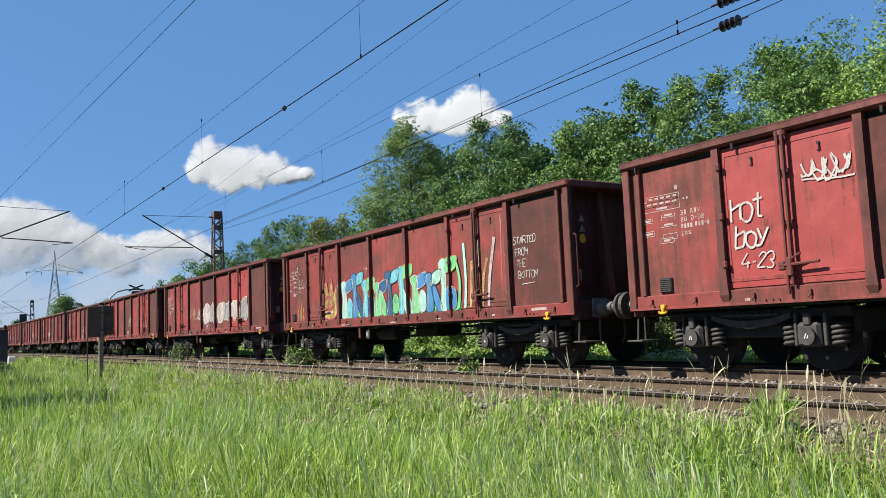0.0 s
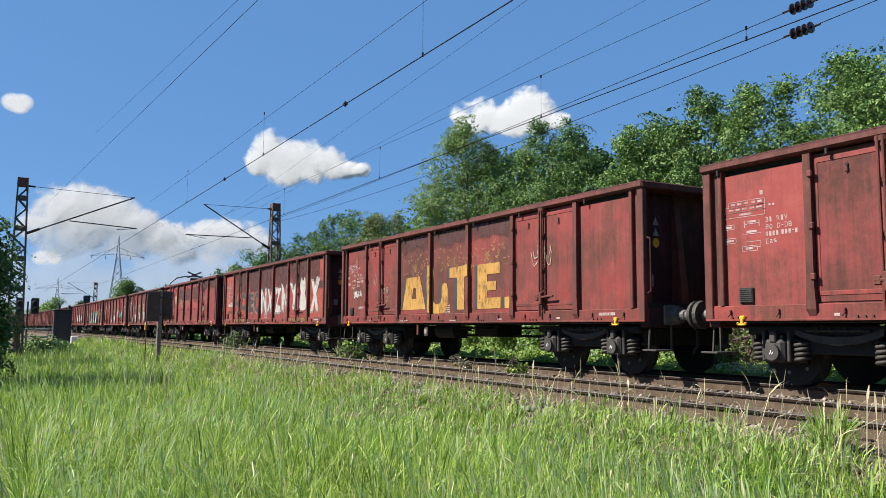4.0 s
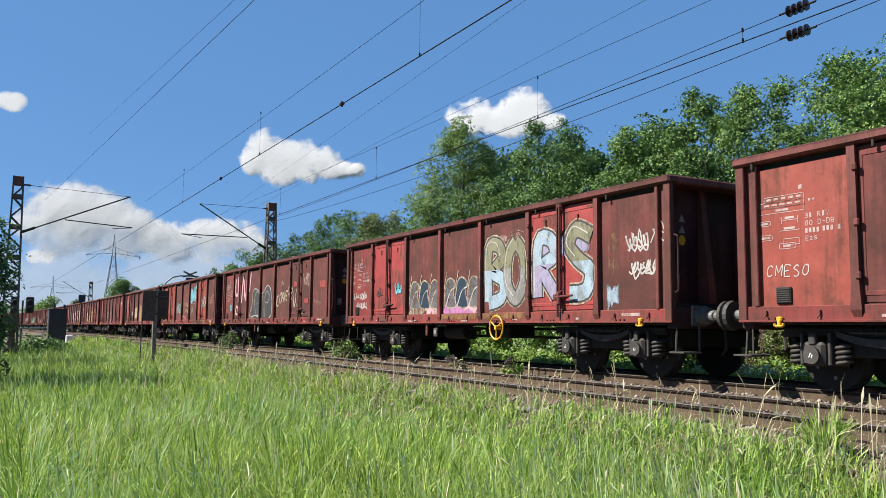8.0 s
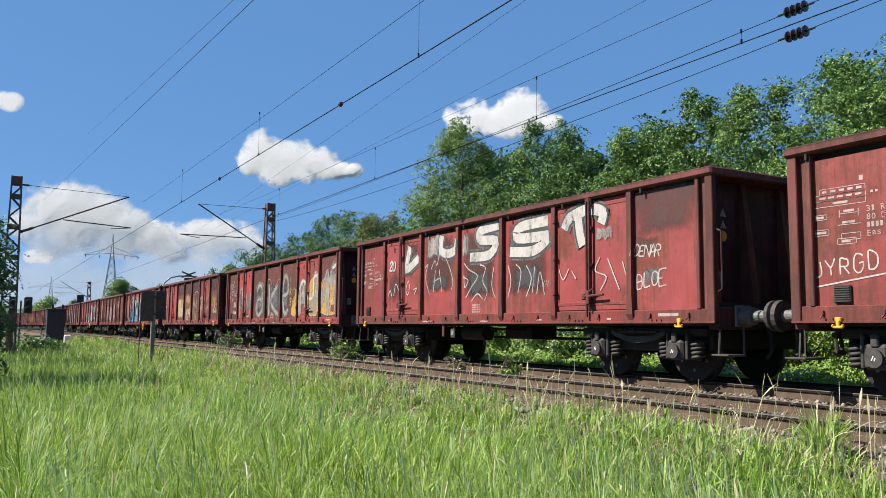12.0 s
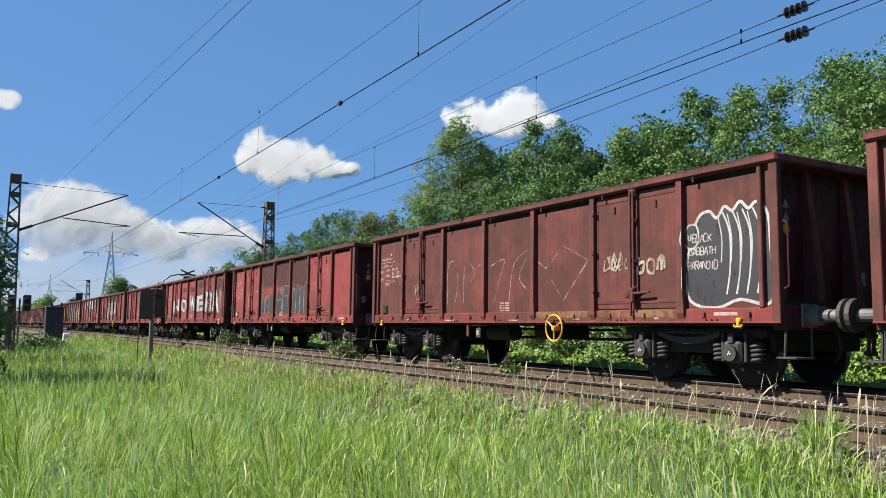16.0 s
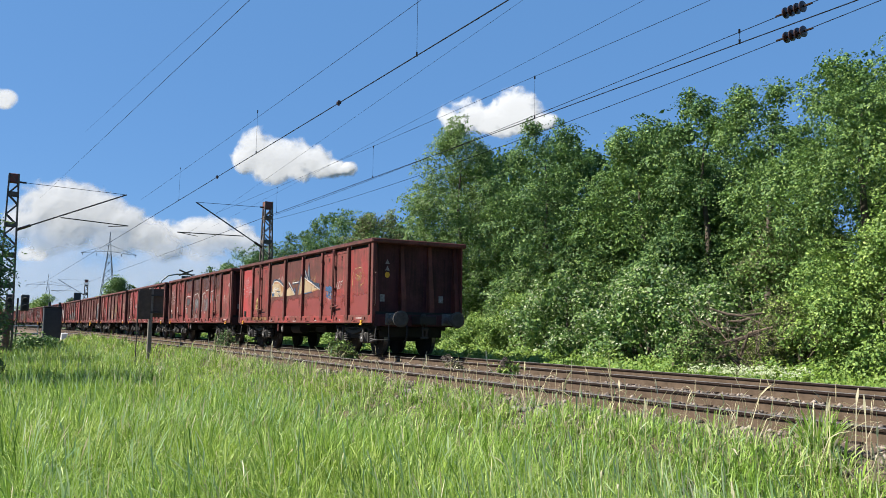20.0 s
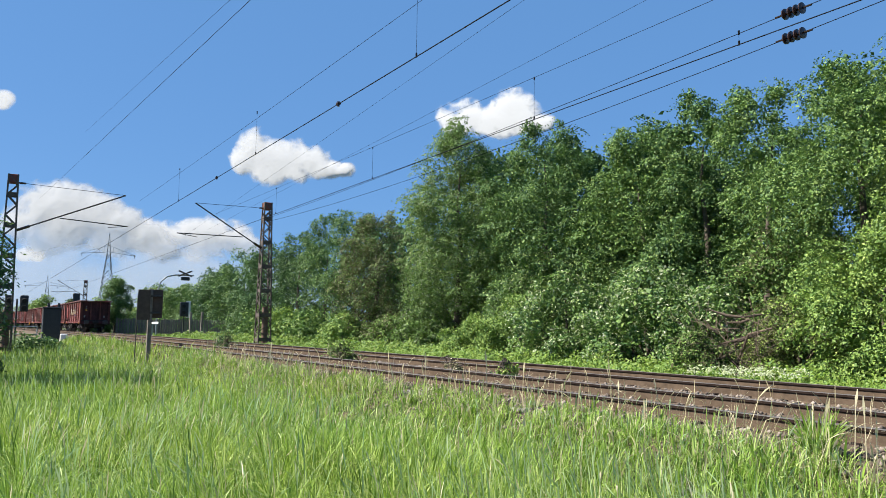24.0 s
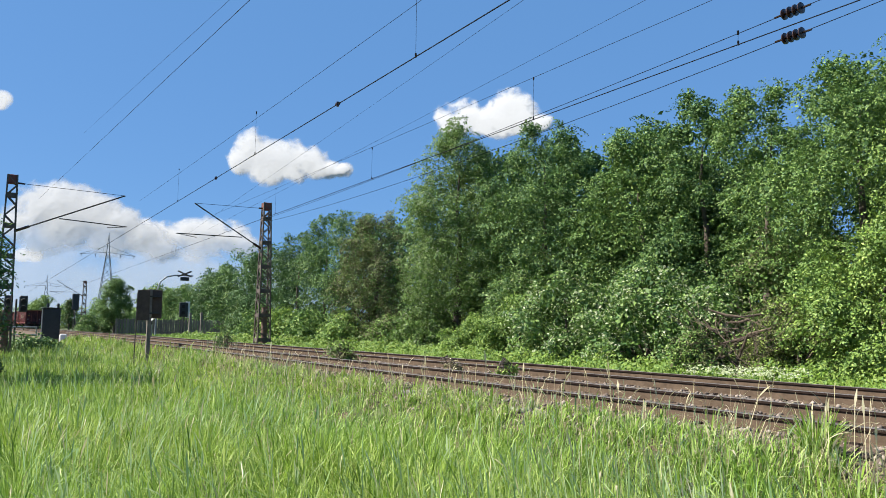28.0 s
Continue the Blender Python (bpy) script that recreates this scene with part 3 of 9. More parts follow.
    m.box(-0.02, 0.06, SIDE - 0.05, SIDE + 0.02, 1.22, 1.46, 0.015).tube((0.0, SIDE - 0.02, 1.42), (0.18, SIDE - 0.035, 1.50), 0.014, 6)
    d["door_handle"] = m.data("door_handle", FRAME)
    d["latch"] = Mesh().tube((0, SKIN - 0.014, Z2 - 0.235), (0, SKIN - 0.03, Z2 - 0.235), 0.022, 8).tube((0.006, SKIN - 0.028, Z2 - 0.235), (0.012, SKIN - 0.03, Z2 - 0.315), 0.009, 6).tube((0.012, SKIN - 0.03, Z2 - 0.315), (-0.018, SKIN - 0.03, Z2 - 0.33), 0.008, 6).data("latch", BLACK)
    m = Mesh().box(-0.035, 0.035, SIDE - 0.02, SIDE + 0.02, -0.045, 0.045, 0.012)
    d["door_hinge"] = m.data("door_hinge", FRAME)
    m = Mesh().box(-0.014, 0.014, SIDE + 0.005, SIDE + 0.05, 0.985, 1.05, 0.006).tube((0, SIDE + 0.02, 0.99), (-0.02, SIDE - 0.01, 0.95), 0.010, 5)
    d["lashing_eye"] = m.data("lashing_eye", FRAME)
    m = Mesh().prism([(-0.12, 0.90), (0.12, 0.90), (0.11, 0.955), (0.09, 0.955), (0.085, 0.915), (0.02, 0.915), (0.01, 0.955), (-0.01, 0.955), (-0.02, 0.915), (-0.085, 0.915), (-0.09, 0.955), (-0.11, 0.955)], 1, SIDE + 0.012, SIDE + 0.032)
    d["side_stop"] = m.data("side_stop", FRAME)
    m = Mesh().box(-0.115, 0.115, SKIN - 0.03, SKIN - 0.002, 1.135, 1.355, 0.008)
    d["label_box"] = m.data("label_box", BLACK)
    d["label_card"] = Mesh().box(-0.075, 0.075, SKIN - 0.038, SKIN - 0.031, 1.19, 1.31).data("label_card", CARD)
    m = Mesh()
    for z in np.linspace(1.16, 1.33, 7):
        m.box(-0.10, 0.10, SKIN - 0.04, SKIN - 0.028, z - 0.006, z + 0.006)
    d["label_grille"] = m.data("label_grille", STEEL)
    # under the floor
    d["brake_reservoir"] = Mesh().tube((-0.45, -0.75, 0.70), (0.45, -0.75, 0.70), 0.17, 14).data("brake_reservoir", BLACK)
    d["brake_gear"] = Mesh().box(-0.5, 0.5, -0.4, 0.3, 0.58, 0.86, 0.03).tube((-2.2, 0, 0.6), (2.2, 0, 0.6), 0.03, 6).tube((0.3, -1.3, 0.78), (0.3, 1.3, 0.78), 0.025, 6).data("brake_gear", BLACK)
    m = Mesh().box(-0.02, 0.02, -1.36, -1.30, 0.62, 0.90, 0.008).box(-0.09, 0.09, -1.38, -1.35, 0.58, 0.78, 0.01)
    d["changeover_lever"] = m.data("changeover_lever", STEEL)
    d["lever_post"] = Mesh().box(-0.045, 0.045, -1.40, -1.36, 0.60, 0.90, 0.01).data("lever_post", FRAME)
    d["changeover_plate"] = Mesh().box(-0.055, 0.055, -1.388, -1.381, 0.64, 0.74, 0).data("changeover_plate", GREYED)
    m = Mesh()
    for i in range(20):
        a, b = 2 * math.pi * i / 20, 2 * math.pi * (i + 1) / 20
        m.tube((0.24 * math.cos(a), 0, 0.24 * math.sin(a)), (0.24 * math.cos(b), 0, 0.24 * math.sin(b)), 0.018, 6)
    for a in (0.5, 2.6, 4.71):
        m.tube((0, 0, 0), (0.24 * math.cos(a), 0, 0.24 * math.sin(a)), 0.014, 6)
    m.tube((0, -0.03, 0), (0, 0.10, 0), 0.045, 10)
    d["handwheel"] = m.data("handwheel", YELLOW)
    # bogie
    m = Mesh()
    pts = []
    for i in range(13):
        x = -0.62 + 1.24 * i / 12
        pts.append((x, 0.58 + 0.13 * (abs(x) / 0.62) ** 2))
    out = pts + [(x, z + 0.075 + 0.03 * (1 - abs(x) / 0.62)) for x, z in reversed(pts)]
    m.prism(out, 1, -1.16, -1.06)
    m.box(-0.45, 0.45, -1.17, -1.05, 0.745, 0.775, 0.008)
    for x in (-0.3, -0.1, 0.1, 0.3):
        m.box(x - 0.012, x + 0.012, -1.15, -1.07, 0.74, 0.80)
    d["bolster_spring"] = m.data("bolster_spring", STEEL)
    d["bogie_bolster"] = Mesh().box(-0.25, 0.25, -1.1, 1.1, 0.60, 0.84, 0.03).data("bogie_bolster", BLACK)
    d["side_frame"] = Mesh().box(-1.42, 1.42, -0.07, 0.07, 0.70, 0.83, 0.02).data("side_frame", BLACK)
    d["end_beam"] = Mesh().box(-0.04, 0.04, -0.98, 0.98, 0.5, 0.8, 0.02).data("end_beam", BLACK)
    d["spring_plank"] = Mesh().box(-0.5, 0.5, -1.05, -0.98, 0.45, 0.7, 0.02).data("spring_plank", BLACK)
    m = Mesh().box(-0.16, 0.16, -1.25, -0.92, 0.33, 0.64, 0.04).tube((0, -1.29, 0.47), (0, -1.2, 0.47), 0.115, 14)
    m.box(-0.05, 0.05, -1.27, -1.2, 0.6, 0.76, 0.015)
    for s in (-1, 1):
        m.box(s * 0.2 - 0.025, s * 0.2 + 0.025, -1.2, -0.98, 0.34, 0.76, 0.012)
    d["axle_box"] = m.data("axle_box", STEEL)
    turns, ring, seg = 4.5, 5, 32
    vs, fs = [], []
    for i in range(seg + 1):
        w, z = 2 * math.pi * turns * i / seg, 0.335 + 0.29 * i / seg
        for j in range(ring):
            q = 2 * math.pi * j / ring
            rr = 0.092 + 0.026 * math.cos(q)
            vs.append((rr * math.cos(w), -1.08 + rr * math.sin(w), z + 0.026 * math.sin(q)))
    for i in range(seg):
        for j in range(ring):
            fs.append((ring * i + j, ring * i + (j + 1) % ring, ring * i + ring + (j + 1) % ring, ring * i + ring + j))
    d["coil_spring"] = Mesh().add(vs, fs).data("coil_spring", STEEL, smooth=True)
    d["axle_mark"] = Mesh().prism([(-0.03, 0.44), (-0.018, 0.44), (0.008, 0.50), (-0.004, 0.50)], 1, -1.296, -1.291).prism([(0.006, 0.44), (0.018, 0.44), (0.03, 0.47), (0.02, 0.48)], 1, -1.296, -1.291).data("axle_mark", WHITE)
    m = Mesh()
    for y in (-0.7525, 0.7525):
        m.tube((0, y - 0.065, 0), (0, y + 0.065, 0), 0.46, 32, k=1, cap=False)
        s = 1 if y > 0 else -1
        m.tube((0, y - s * 0.10, 0), (0, y - s * 0.065, 0), 0.488, 32, k=0)
        m.tube((0, y - 0.064, 0), (0, y + 0.064, 0), 0.455, 32, k=0)
        m.tube((0, y - 0.08, 0), (0, y + 0.085, 0), 0.16, 16, k=0)
        for a in range(6):
            w = a * math.pi / 3
            m.tube((0.29 * math.cos(w), y - 0.066, 0.29 * math.sin(w)), (0.29 * math.cos(w), y + 0.066, 0.29 * math.sin(w)), 0.028, 6, k=1)
    m.tube((0, -1.05, 0), (0, 1.05, 0), 0.08, 12, k=0)
    d["wheelset"] = m.data("wheelset", BLACK, TREAD)
    return d


MIRROR = Matrix.Diagonal((-1, 1, 1, 1))
TURN = Matrix.Rotation(math.pi, 4, "Z")
wheel_source = {}


def wheelset(bogie, x):
    if x not in wheel_source:
        wheel_source[x] = ob = part("wheelset", wagon_meshes()["wheelset"], bogie, (x, 0, 0.46))
        walk(ob, [(t, Matrix.Translation((x, 0, 0.46)) @ Matrix.Rotation(a, 4, "Y")) for t, a in wheel_rows()])
    else:
        ob = wheel_source[x].copy()
        scene.collection.objects.link(ob)
        ob.parent = bogie
    return ob


def wagon(coats, label, wheel=False, card=False):
    """An open four-axle goods wagon; its origin is on the rail tops below its middle."""
    d = wagon_meshes()
    w = new("open_wagon")
    tagged(w, label, "goods wagon", "wagons of the train")
    for key in ("side_sill", "top_rim", "top_seam", "far_side_wall", "floor", "underframe", "brake_gear"):
        part(key, d[key], w)
    for bay in range(7):
        if bay in (1, 5):
            mid = (EDGES[bay] + EDGES[bay + 1]) / 2
            c = coats[bay]
            part("side_panel", panel_mesh(bay, c if c in "bm" else "f"), w)
            door = part("door", Mesh().box(mid - 0.95, mid + 0.95, SKIN - 0.014, SKIN - 0.002, Z1 + 0.03, Z2 - 0.03).data("door", COATS[c]) if ("door", bay, c) not in shared else shared["door", bay, c], w)
            shared["door", bay, c] = door.data
            part("door_leaf", leaf_mesh(c), door, (mid - 0.478, 0, 0))
            part("door_leaf", leaf_mesh(c), door, (mid + 0.478, 0, 0))
            for x in (mid - 0.478, mid + 0.478):
                part("latch", d["latch"], door, (x, 0, 0), "small black latch")
            part("lock_rod", d["lock_rod"], door, (mid, 0, 0))
            part("door_handle", d["door_handle"], door, (mid, 0, 0))
            for z in (1.45, 2.1, 2.78):
                part("door_hinge", d["door_hinge"], door, (EDGES[bay] + 0.05, 0, z))
        else:
            part("side_panel", panel_mesh(bay, coats[bay]), w)
        part("rim_hook", d["rim_hook"], w, (EDGES[bay] + 0.3, 0, 0))
        for dx in (0.45, 1.25):
            part("lashing_eye", d["lashing_eye"], w, (EDGES[bay] + dx, 0, 0))
        part("side_stop", d["side_stop"], w, ((EDGES[bay] + EDGES[bay + 1]) / 2 - 0.3, 0, 0))
    for x in EDGES[1:-1]:
        part("side_post", post_mesh(), w, (x, 0, 0))
    for s in (1, -1):
        flip = Matrix.Identity(4) if s > 0 else TURN
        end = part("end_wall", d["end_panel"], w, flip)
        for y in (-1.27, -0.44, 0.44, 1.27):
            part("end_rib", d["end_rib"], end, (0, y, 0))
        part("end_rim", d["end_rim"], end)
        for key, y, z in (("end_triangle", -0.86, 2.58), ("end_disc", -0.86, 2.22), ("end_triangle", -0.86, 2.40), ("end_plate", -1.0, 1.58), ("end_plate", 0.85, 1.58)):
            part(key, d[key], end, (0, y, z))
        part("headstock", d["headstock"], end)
        for y in (-0.875, 0.875):
            b = part("buffer", d["buffer"], w, flip @ Matrix.Translation((0, y, 1.0)))
            part("buffer_head", d["buffer_head"], b)
        part("coupling", d["coupling"], w, flip)
        part("brake_hose", d["brake_hose"], w, flip)
        for key in ("corner_post", "inner_post", "corner_plate", "handrail", "footstep"):
            if s > 0 or key != "handrail":
                part(key, d[key] if s > 0 else mirrored(key), w)
        part("rope_hook", d["rope_hook"], w, (s * 5.72, 0, 0), "yellow rope hook")
        bog = part("bogie", d["bogie_bolster"], w, (s * 4.5, 0, 0))
        for y in (-1.05, 1.05):
            part("side_frame", d["side_frame"], bog, (0, y, 0))
        for x in (-1.38, 1.38):
            part("end_beam", d["end_beam"], bog, (x, 0, 0))
        part("spring_plank", d["spring_plank"], bog)
        part("bolster_spring", d["bolster_spring"], bog)
        for x in (-0.9, 0.9):
            wheelset(bog, x)
            part("axle_box", d["axle_box"], bog, (x, 0, 0))
            part("axle_mark", d["axle_mark"], bog, (x, 0, 0))
            for dx in (-0.33, 0.33):
                part("coil_spring", d["coil_spring"], bog, (x + dx, 0, 0))
    part("brake_reservoir", d["brake_reservoir"], w, (-1.1, 0, 0))
    part("lever_post", d["lever_post"], w, (-1.55, 0, 0), "red-brown painted lever post")
    lv = part("changeover_lever", d["changeover_lever"], w, (-1.15, 0, 0))
    part("changeover_plate", d["changeover_plate"], lv)
    box = part("label_box", d["label_box"], w, (-5.69, 0, 0))
    if card:
        part("label_card", d["label_card"], box, None, "white card in a wire holder")
    else:
        part("label_grille", d["label_grille"], box)
    if wheel:
        part("handwheel", d["handwheel"], w, (1.65, SIDE - 0.06, 0.80), "yellow brake handwheel")
    return w


shared = {}


def mirrored(key):
    if ("mirror", key) not in shared:
        me = wagon_meshes()[key].copy()
        me.transform(MIRROR)
        me.flip_normals()
        shared["mirror", key] = me
    return shared["mirror", key]


# ---- paint on the wagon sides ----
def spray(name, c, wear=0.25):
    """Sprayed paint, worn through in places."""
    m, n, l, p = mat("spray_" + name, 0.55)
    v, rnd = world_coord(n, l)
    f = noise_tex(n, l, 3.0, 8, 0.7, v)
    k = ramp(n, l, f, [(0.3, tuple(q * 0.72 for q in c)), (0.65, c)])
    l.new(k, p.inputs["Base Color"])
    a = mix(n, l, 0.42, noise_tex(n, l, 11.0, 8, 0.75, v, (1.0, 1.0, 0.45)), noise_tex(n, l, 3.2, 4, 0.6, v, (1.0, 1.0, 0.4)))
    cover = n.new("ShaderNodeAttribute")
    cover.attribute_name = "cover"
    bare, thin = n.new("ShaderNodeMath"), n.new("ShaderNodeMath")
    bare.operation, bare.inputs[0].default_value = "SUBTRACT", 1.0
    l.new(cover.outputs["Fac"], bare.inputs[1])
    thin.operation, thin.inputs[1].default_value = "MULTIPLY_ADD", -0.5
    l.new(bare.outputs[0], thin.inputs[0])
    l.new(a, thin.inputs[2])
    keep = ramp(n, l, thin.outputs[0], [(wear + 0.10, (0, 0, 0)), (wear + (0.62 if name == "rust" else 0.30), (1, 1, 1))])
    t = n.new("ShaderNodeBsdfTransparent")
    s = n.new("ShaderNodeMixShader")
    l.new(keep, s.inputs[0])
    l.new(t.outputs[0], s.inputs[1])
    l.new(p.outputs[0], s.inputs[2])
    l.new(s.outputs[0], n["Material Output"].inputs["Surface"])
    return m


SPRAY = {k: spray(k, c, w) for k, c, w in (
    ("white", (0.425, 0.395, 0.37), 0.21), ("mark", (0.40, 0.29, 0.27), 0.21), ("silver", (0.25, 0.245, 0.235), 0.27), ("grey", (0.12, 0.115, 0.115), 0.26), ("black", (0.025, 0.025, 0.03), 0.16),
    ("cyan", (0.12, 0.39, 0.46), 0.22), ("blue", (0.045, 0.17, 0.34), 0.15), ("green", (0.13, 0.42, 0.17), 0.16), ("mint", (0.29, 0.49, 0.42), 0.16),
    ("yellow", (0.50, 0.37, 0.13), 0.31), ("orange", (0.42, 0.20, 0.09), 0.36), ("pink", (0.62, 0.34, 0.38), 0.2), ("violet", (0.42, 0.17, 0.35), 0.2),
    ("red", (0.185, 0.034, 0.029), 0.1), ("gold", (0.42, 0.225, 0.05), 0.22), ("olive", (0.19, 0.18, 0.11), 0.2), ("ice", (0.29, 0.37, 0.44), 0.2), ("lavender", (0.28, 0.25, 0.36), 0.2), ("coal", (0.040, 0.036, 0.036), 0.14), ("rust", (0.066, 0.0245, 0.0195), 0.0), ("cream", (0.44, 0.37, 0.27), 0.29), ("crimson", (0.30, 0.045, 0.06), 0.2),
    ("stain", (0.21, 0.105, 0.042), 0.24), ("navy", (0.011, 0.026, 0.048), 0.14), ("pale", (0.50, 0.36, 0.31), 0.36), ("ochre", (0.28, 0.16, 0.07), 0.38), ("brightred", (0.26, 0.045, 0.035), 0.2), ("tan", (0.30, 0.15, 0.065), 0.19), ("sand", (0.34, 0.25, 0.15), 0.17), ("ink", (0.018, 0.03, 0.055), 0.2), ("ultramarine", (0.022, 0.075, 0.17), 0.2))}
glyphs = {}


def glyph(ch, fat):
    """Triangles of a letter of the built-in font in a unit box, and its width."""
    if (ch, fat) not in glyphs:
        c = bpy.data.curves.new("letter", "FONT")
        c.body, c.offset, c.resolution_u = ch, fat, 6
        o = bpy.data.objects.new("letter", c)
        me = o.to_mesh()
        vs = [(v.co.x, v.co.y) for v in me.vertices]
        fs = [tuple(p.vertices) for p in me.polygons]
        o.to_mesh_clear()
        bpy.data.objects.remove(o)
        bpy.data.curves.remove(c)
        glyphs[ch, fat] = (vs, fs)
    return glyphs[ch, fat]


def cut(poly, axis, a, b):
    """The part of a polygon of (x, z) between a and b on one axis."""
    for side, lim in ((1, a), (-1, b)):
        out = []
        for i, p in enumerate(poly):
            q = poly[i - 1]
            ip, iq = side * (p[axis] - lim) >= 0, side * (q[axis] - lim) >= 0
            if ip != iq:
                t = (lim - q[axis]) / (p[axis] - q[axis])
                out.append(tuple(a0 + t * (b0 - a0) for a0, b0 in zip(q, p)))
            if ip:
                out.append(p)
        poly = out
        if len(poly) < 3:
            return []
    return poly


ZONES = []
for _i in range(7):
    ZONES.append((EDGES[_i] + 0.055, EDGES[_i + 1] - 0.055, SKIN - (0.028 if _i in (1, 5) else 0.004)))
for _x in EDGES[1:-1]:
    ZONES.append((_x - 0.055, _x + 0.055, SIDE - 0.004))


# strokes of hand lettering on a grid of eight by eight, x and y by turns
STROKES = {
    "A": "004880 1363", "B": "00085876745404 04547472605000", "C": "7758280602205071", "D": "00084876724000", "E": "880800 0454 0080", "F": "880800 0454",
    "G": "77582806022050727444", "H": "0008 8088 0484", "I": "4048", "K": "0008 8803 2580", "L": "080080", "M": "0008438880", "N": "00088088", "O": "481704114071847748",
    "P": "00085877755404", "Q": "481704114071847748 5380", "R": "00085877755404 3480", "S": "77582806255472502001", "T": "0888 4840", "U": "080210608288", "V": "084088", "W": "0820467088",
    "X": "0088 0880", "Y": "084488 4440", "Z": "08880080", "0": "481704114071847748", "1": "264840", "2": "063868760080", "3": "07386876644472502001", "4": "580383 6460",
    "5": "8808045474725010", "9": "75350628587670", "a": "7636050230607376 7670", "b": "0800 043565625000", "c": "763505023070", "h": "0800 04456560", "i": "4045 4748",
    "m": "0006 04264640 43657680", "o": "3605023060736536", "t": "48415070 1676", "y": "0632 763000", "r": "0006 035676", "e": "0474663605023070", "l": "4840", "!": "4843 4140", ".": "4041", "-": "0484",
}


class Art:
    """Painted shapes on the side of one wagon; b counts bays from the front end, q goes from the sill to the rim."""

    def __init__(self, seed):
        self.r, self.shapes, self.order, self.top = random.Random(seed), [], 0, 9.0

    def x(self, b):
        i = min(6, max(0, int(b)))
        return EDGES[i] + (EDGES[i + 1] - EDGES[i]) * (b - i)

    def z(self, q):
        return Z1 + 0.01 + (Z2 - Z1 - 0.04) * q

    def poly(self, pts, colour, layer=0, same=False, lift=0):
        """A painted field; same: it belongs to the shape before it."""
        self.order += 0 if same else 1
        pts = cut(pts, 1, 0.0, self.top) if self.top < 9 else pts
        if not pts:
            return self
        self.shapes.append(([(*p, 1.0) if len(p) == 2 else p for p in pts], colour, layer, self.order, lift))
        return self

    def ribbon(self, pts, w, colour, layer=0):
        n, side = len(pts), []
        for i, p in enumerate(pts):
            (ax, az), (bx, bz) = pts[max(0, i - 1)], pts[min(n - 1, i + 1)]
            d = math.hypot(bx - ax, bz - az) or 1e-6
            k = 1.0
            if 0 < i < n - 1:
                d1, d2 = math.hypot(p[0] - ax, p[1] - az) or 1e-6, math.hypot(bx - p[0], bz - p[1]) or 1e-6
                dot = ((p[0] - ax) * (bx - p[0]) + (p[1] - az) * (bz - p[1])) / (d1 * d2)
                k = min(1.5, 1 / max(0.3, math.sqrt(max(0.0, (1 + dot) / 2))))
            side.append((-(bz - az) / d * w / 2 * k, (bx - ax) / d * w / 2 * k))
        for i in range(n - 1):
            (px, pz), (qx, qz), (ux, uz), (vx, vz) = pts[i], pts[i + 1], side[i], side[i + 1]
            self.poly([(px + ux, pz + uz), (px - ux, pz - uz), (qx - vx, qz - vz), (qx + vx, qz + vz)], colour, layer, i > 0, i % 4)
        return self

    def at(self, *pts):
        return [(self.x(b), self.z(q)) for b, q in pts]

    def smooth(self, pts, closed=False, k=4):
        n, out = len(pts), []
        for i in range(n if closed else n - 1):
            p0, p1, p2, p3 = (pts[j % n] if closed else pts[min(n - 1, max(0, j))] for j in (i - 1, i, i + 1, i + 2))
            for j in range(k):
                t = j / k
                out.append(tuple(0.5 * (2 * b + (c - a) * t + (2 * a - 5 * b + 4 * c - d) * t * t + (3 * b - a - 3 * c + d) * t ** 3) for a, b, c, d in zip(p0, p1, p2, p3)))
        return out if closed else out + [pts[-1]]

    def line(self, pts, w, colour, layer=2, bent=True):
        """A stroke through places given by bay and height."""
        p = self.at(*pts)
        return self.ribbon(self.smooth(p) if bent else p, w, colour, layer)

    def area(self, pts, fill, edge="", w=0.04, layer=1, bent=True):
        """A field with a drawn outline."""
        p = self.at(*pts)
        p = self.smooth(p, True) if bent else p
        self.poly(p, fill, layer)
        if edge:
            self.ribbon(p + [p[0]], w, edge, layer + 1)
        return self

    def below(self, q):
        """Paints only below this height from here on; 9 for no limit."""
        self.top = self.z(q) if q < 9 else 9.0
        return self

    def arch(self, b0, b1, q0, q1, fill, edge, w=0.03):
        """A round-topped letter stem: a soft dark field under a drawn arch."""
        m = (b0 + b1) / 2
        if fill:
            self.area(((b0, q0 + 0.03), (b0 + 0.01, q0 + 0.7 * (q1 - q0)), (m, q1 - 0.01), (b1, q0 + 0.7 * (q1 - q0)), (b1, q0 + 0.05)), fill, "", 0, 1)
        self.line(((b0, q0), (b0 + 0.01, q0 + 0.7 * (q1 - q0)), (b0 + 0.3 * (m - b0), q1 - 0.03), (m, q1), (b1 - 0.05, q1 - 0.05), (b1, q0 + 0.6 * (q1 - q0)), (b1 - 0.01, q0)), w, edge, 3)
        return self

    def disc(self, cx, cz, rx, rz, colour, layer=0, n=18, rough=0.0):
        self.poly([(cx + rx * math.cos(6.2832 * i / n) * (1 + rough * self.r.uniform(-1, 1)), cz + rz * math.sin(6.2832 * i / n) * (1 + rough * self.r.uniform(-1, 1))) for i in range(n)], colour, layer)
        return self

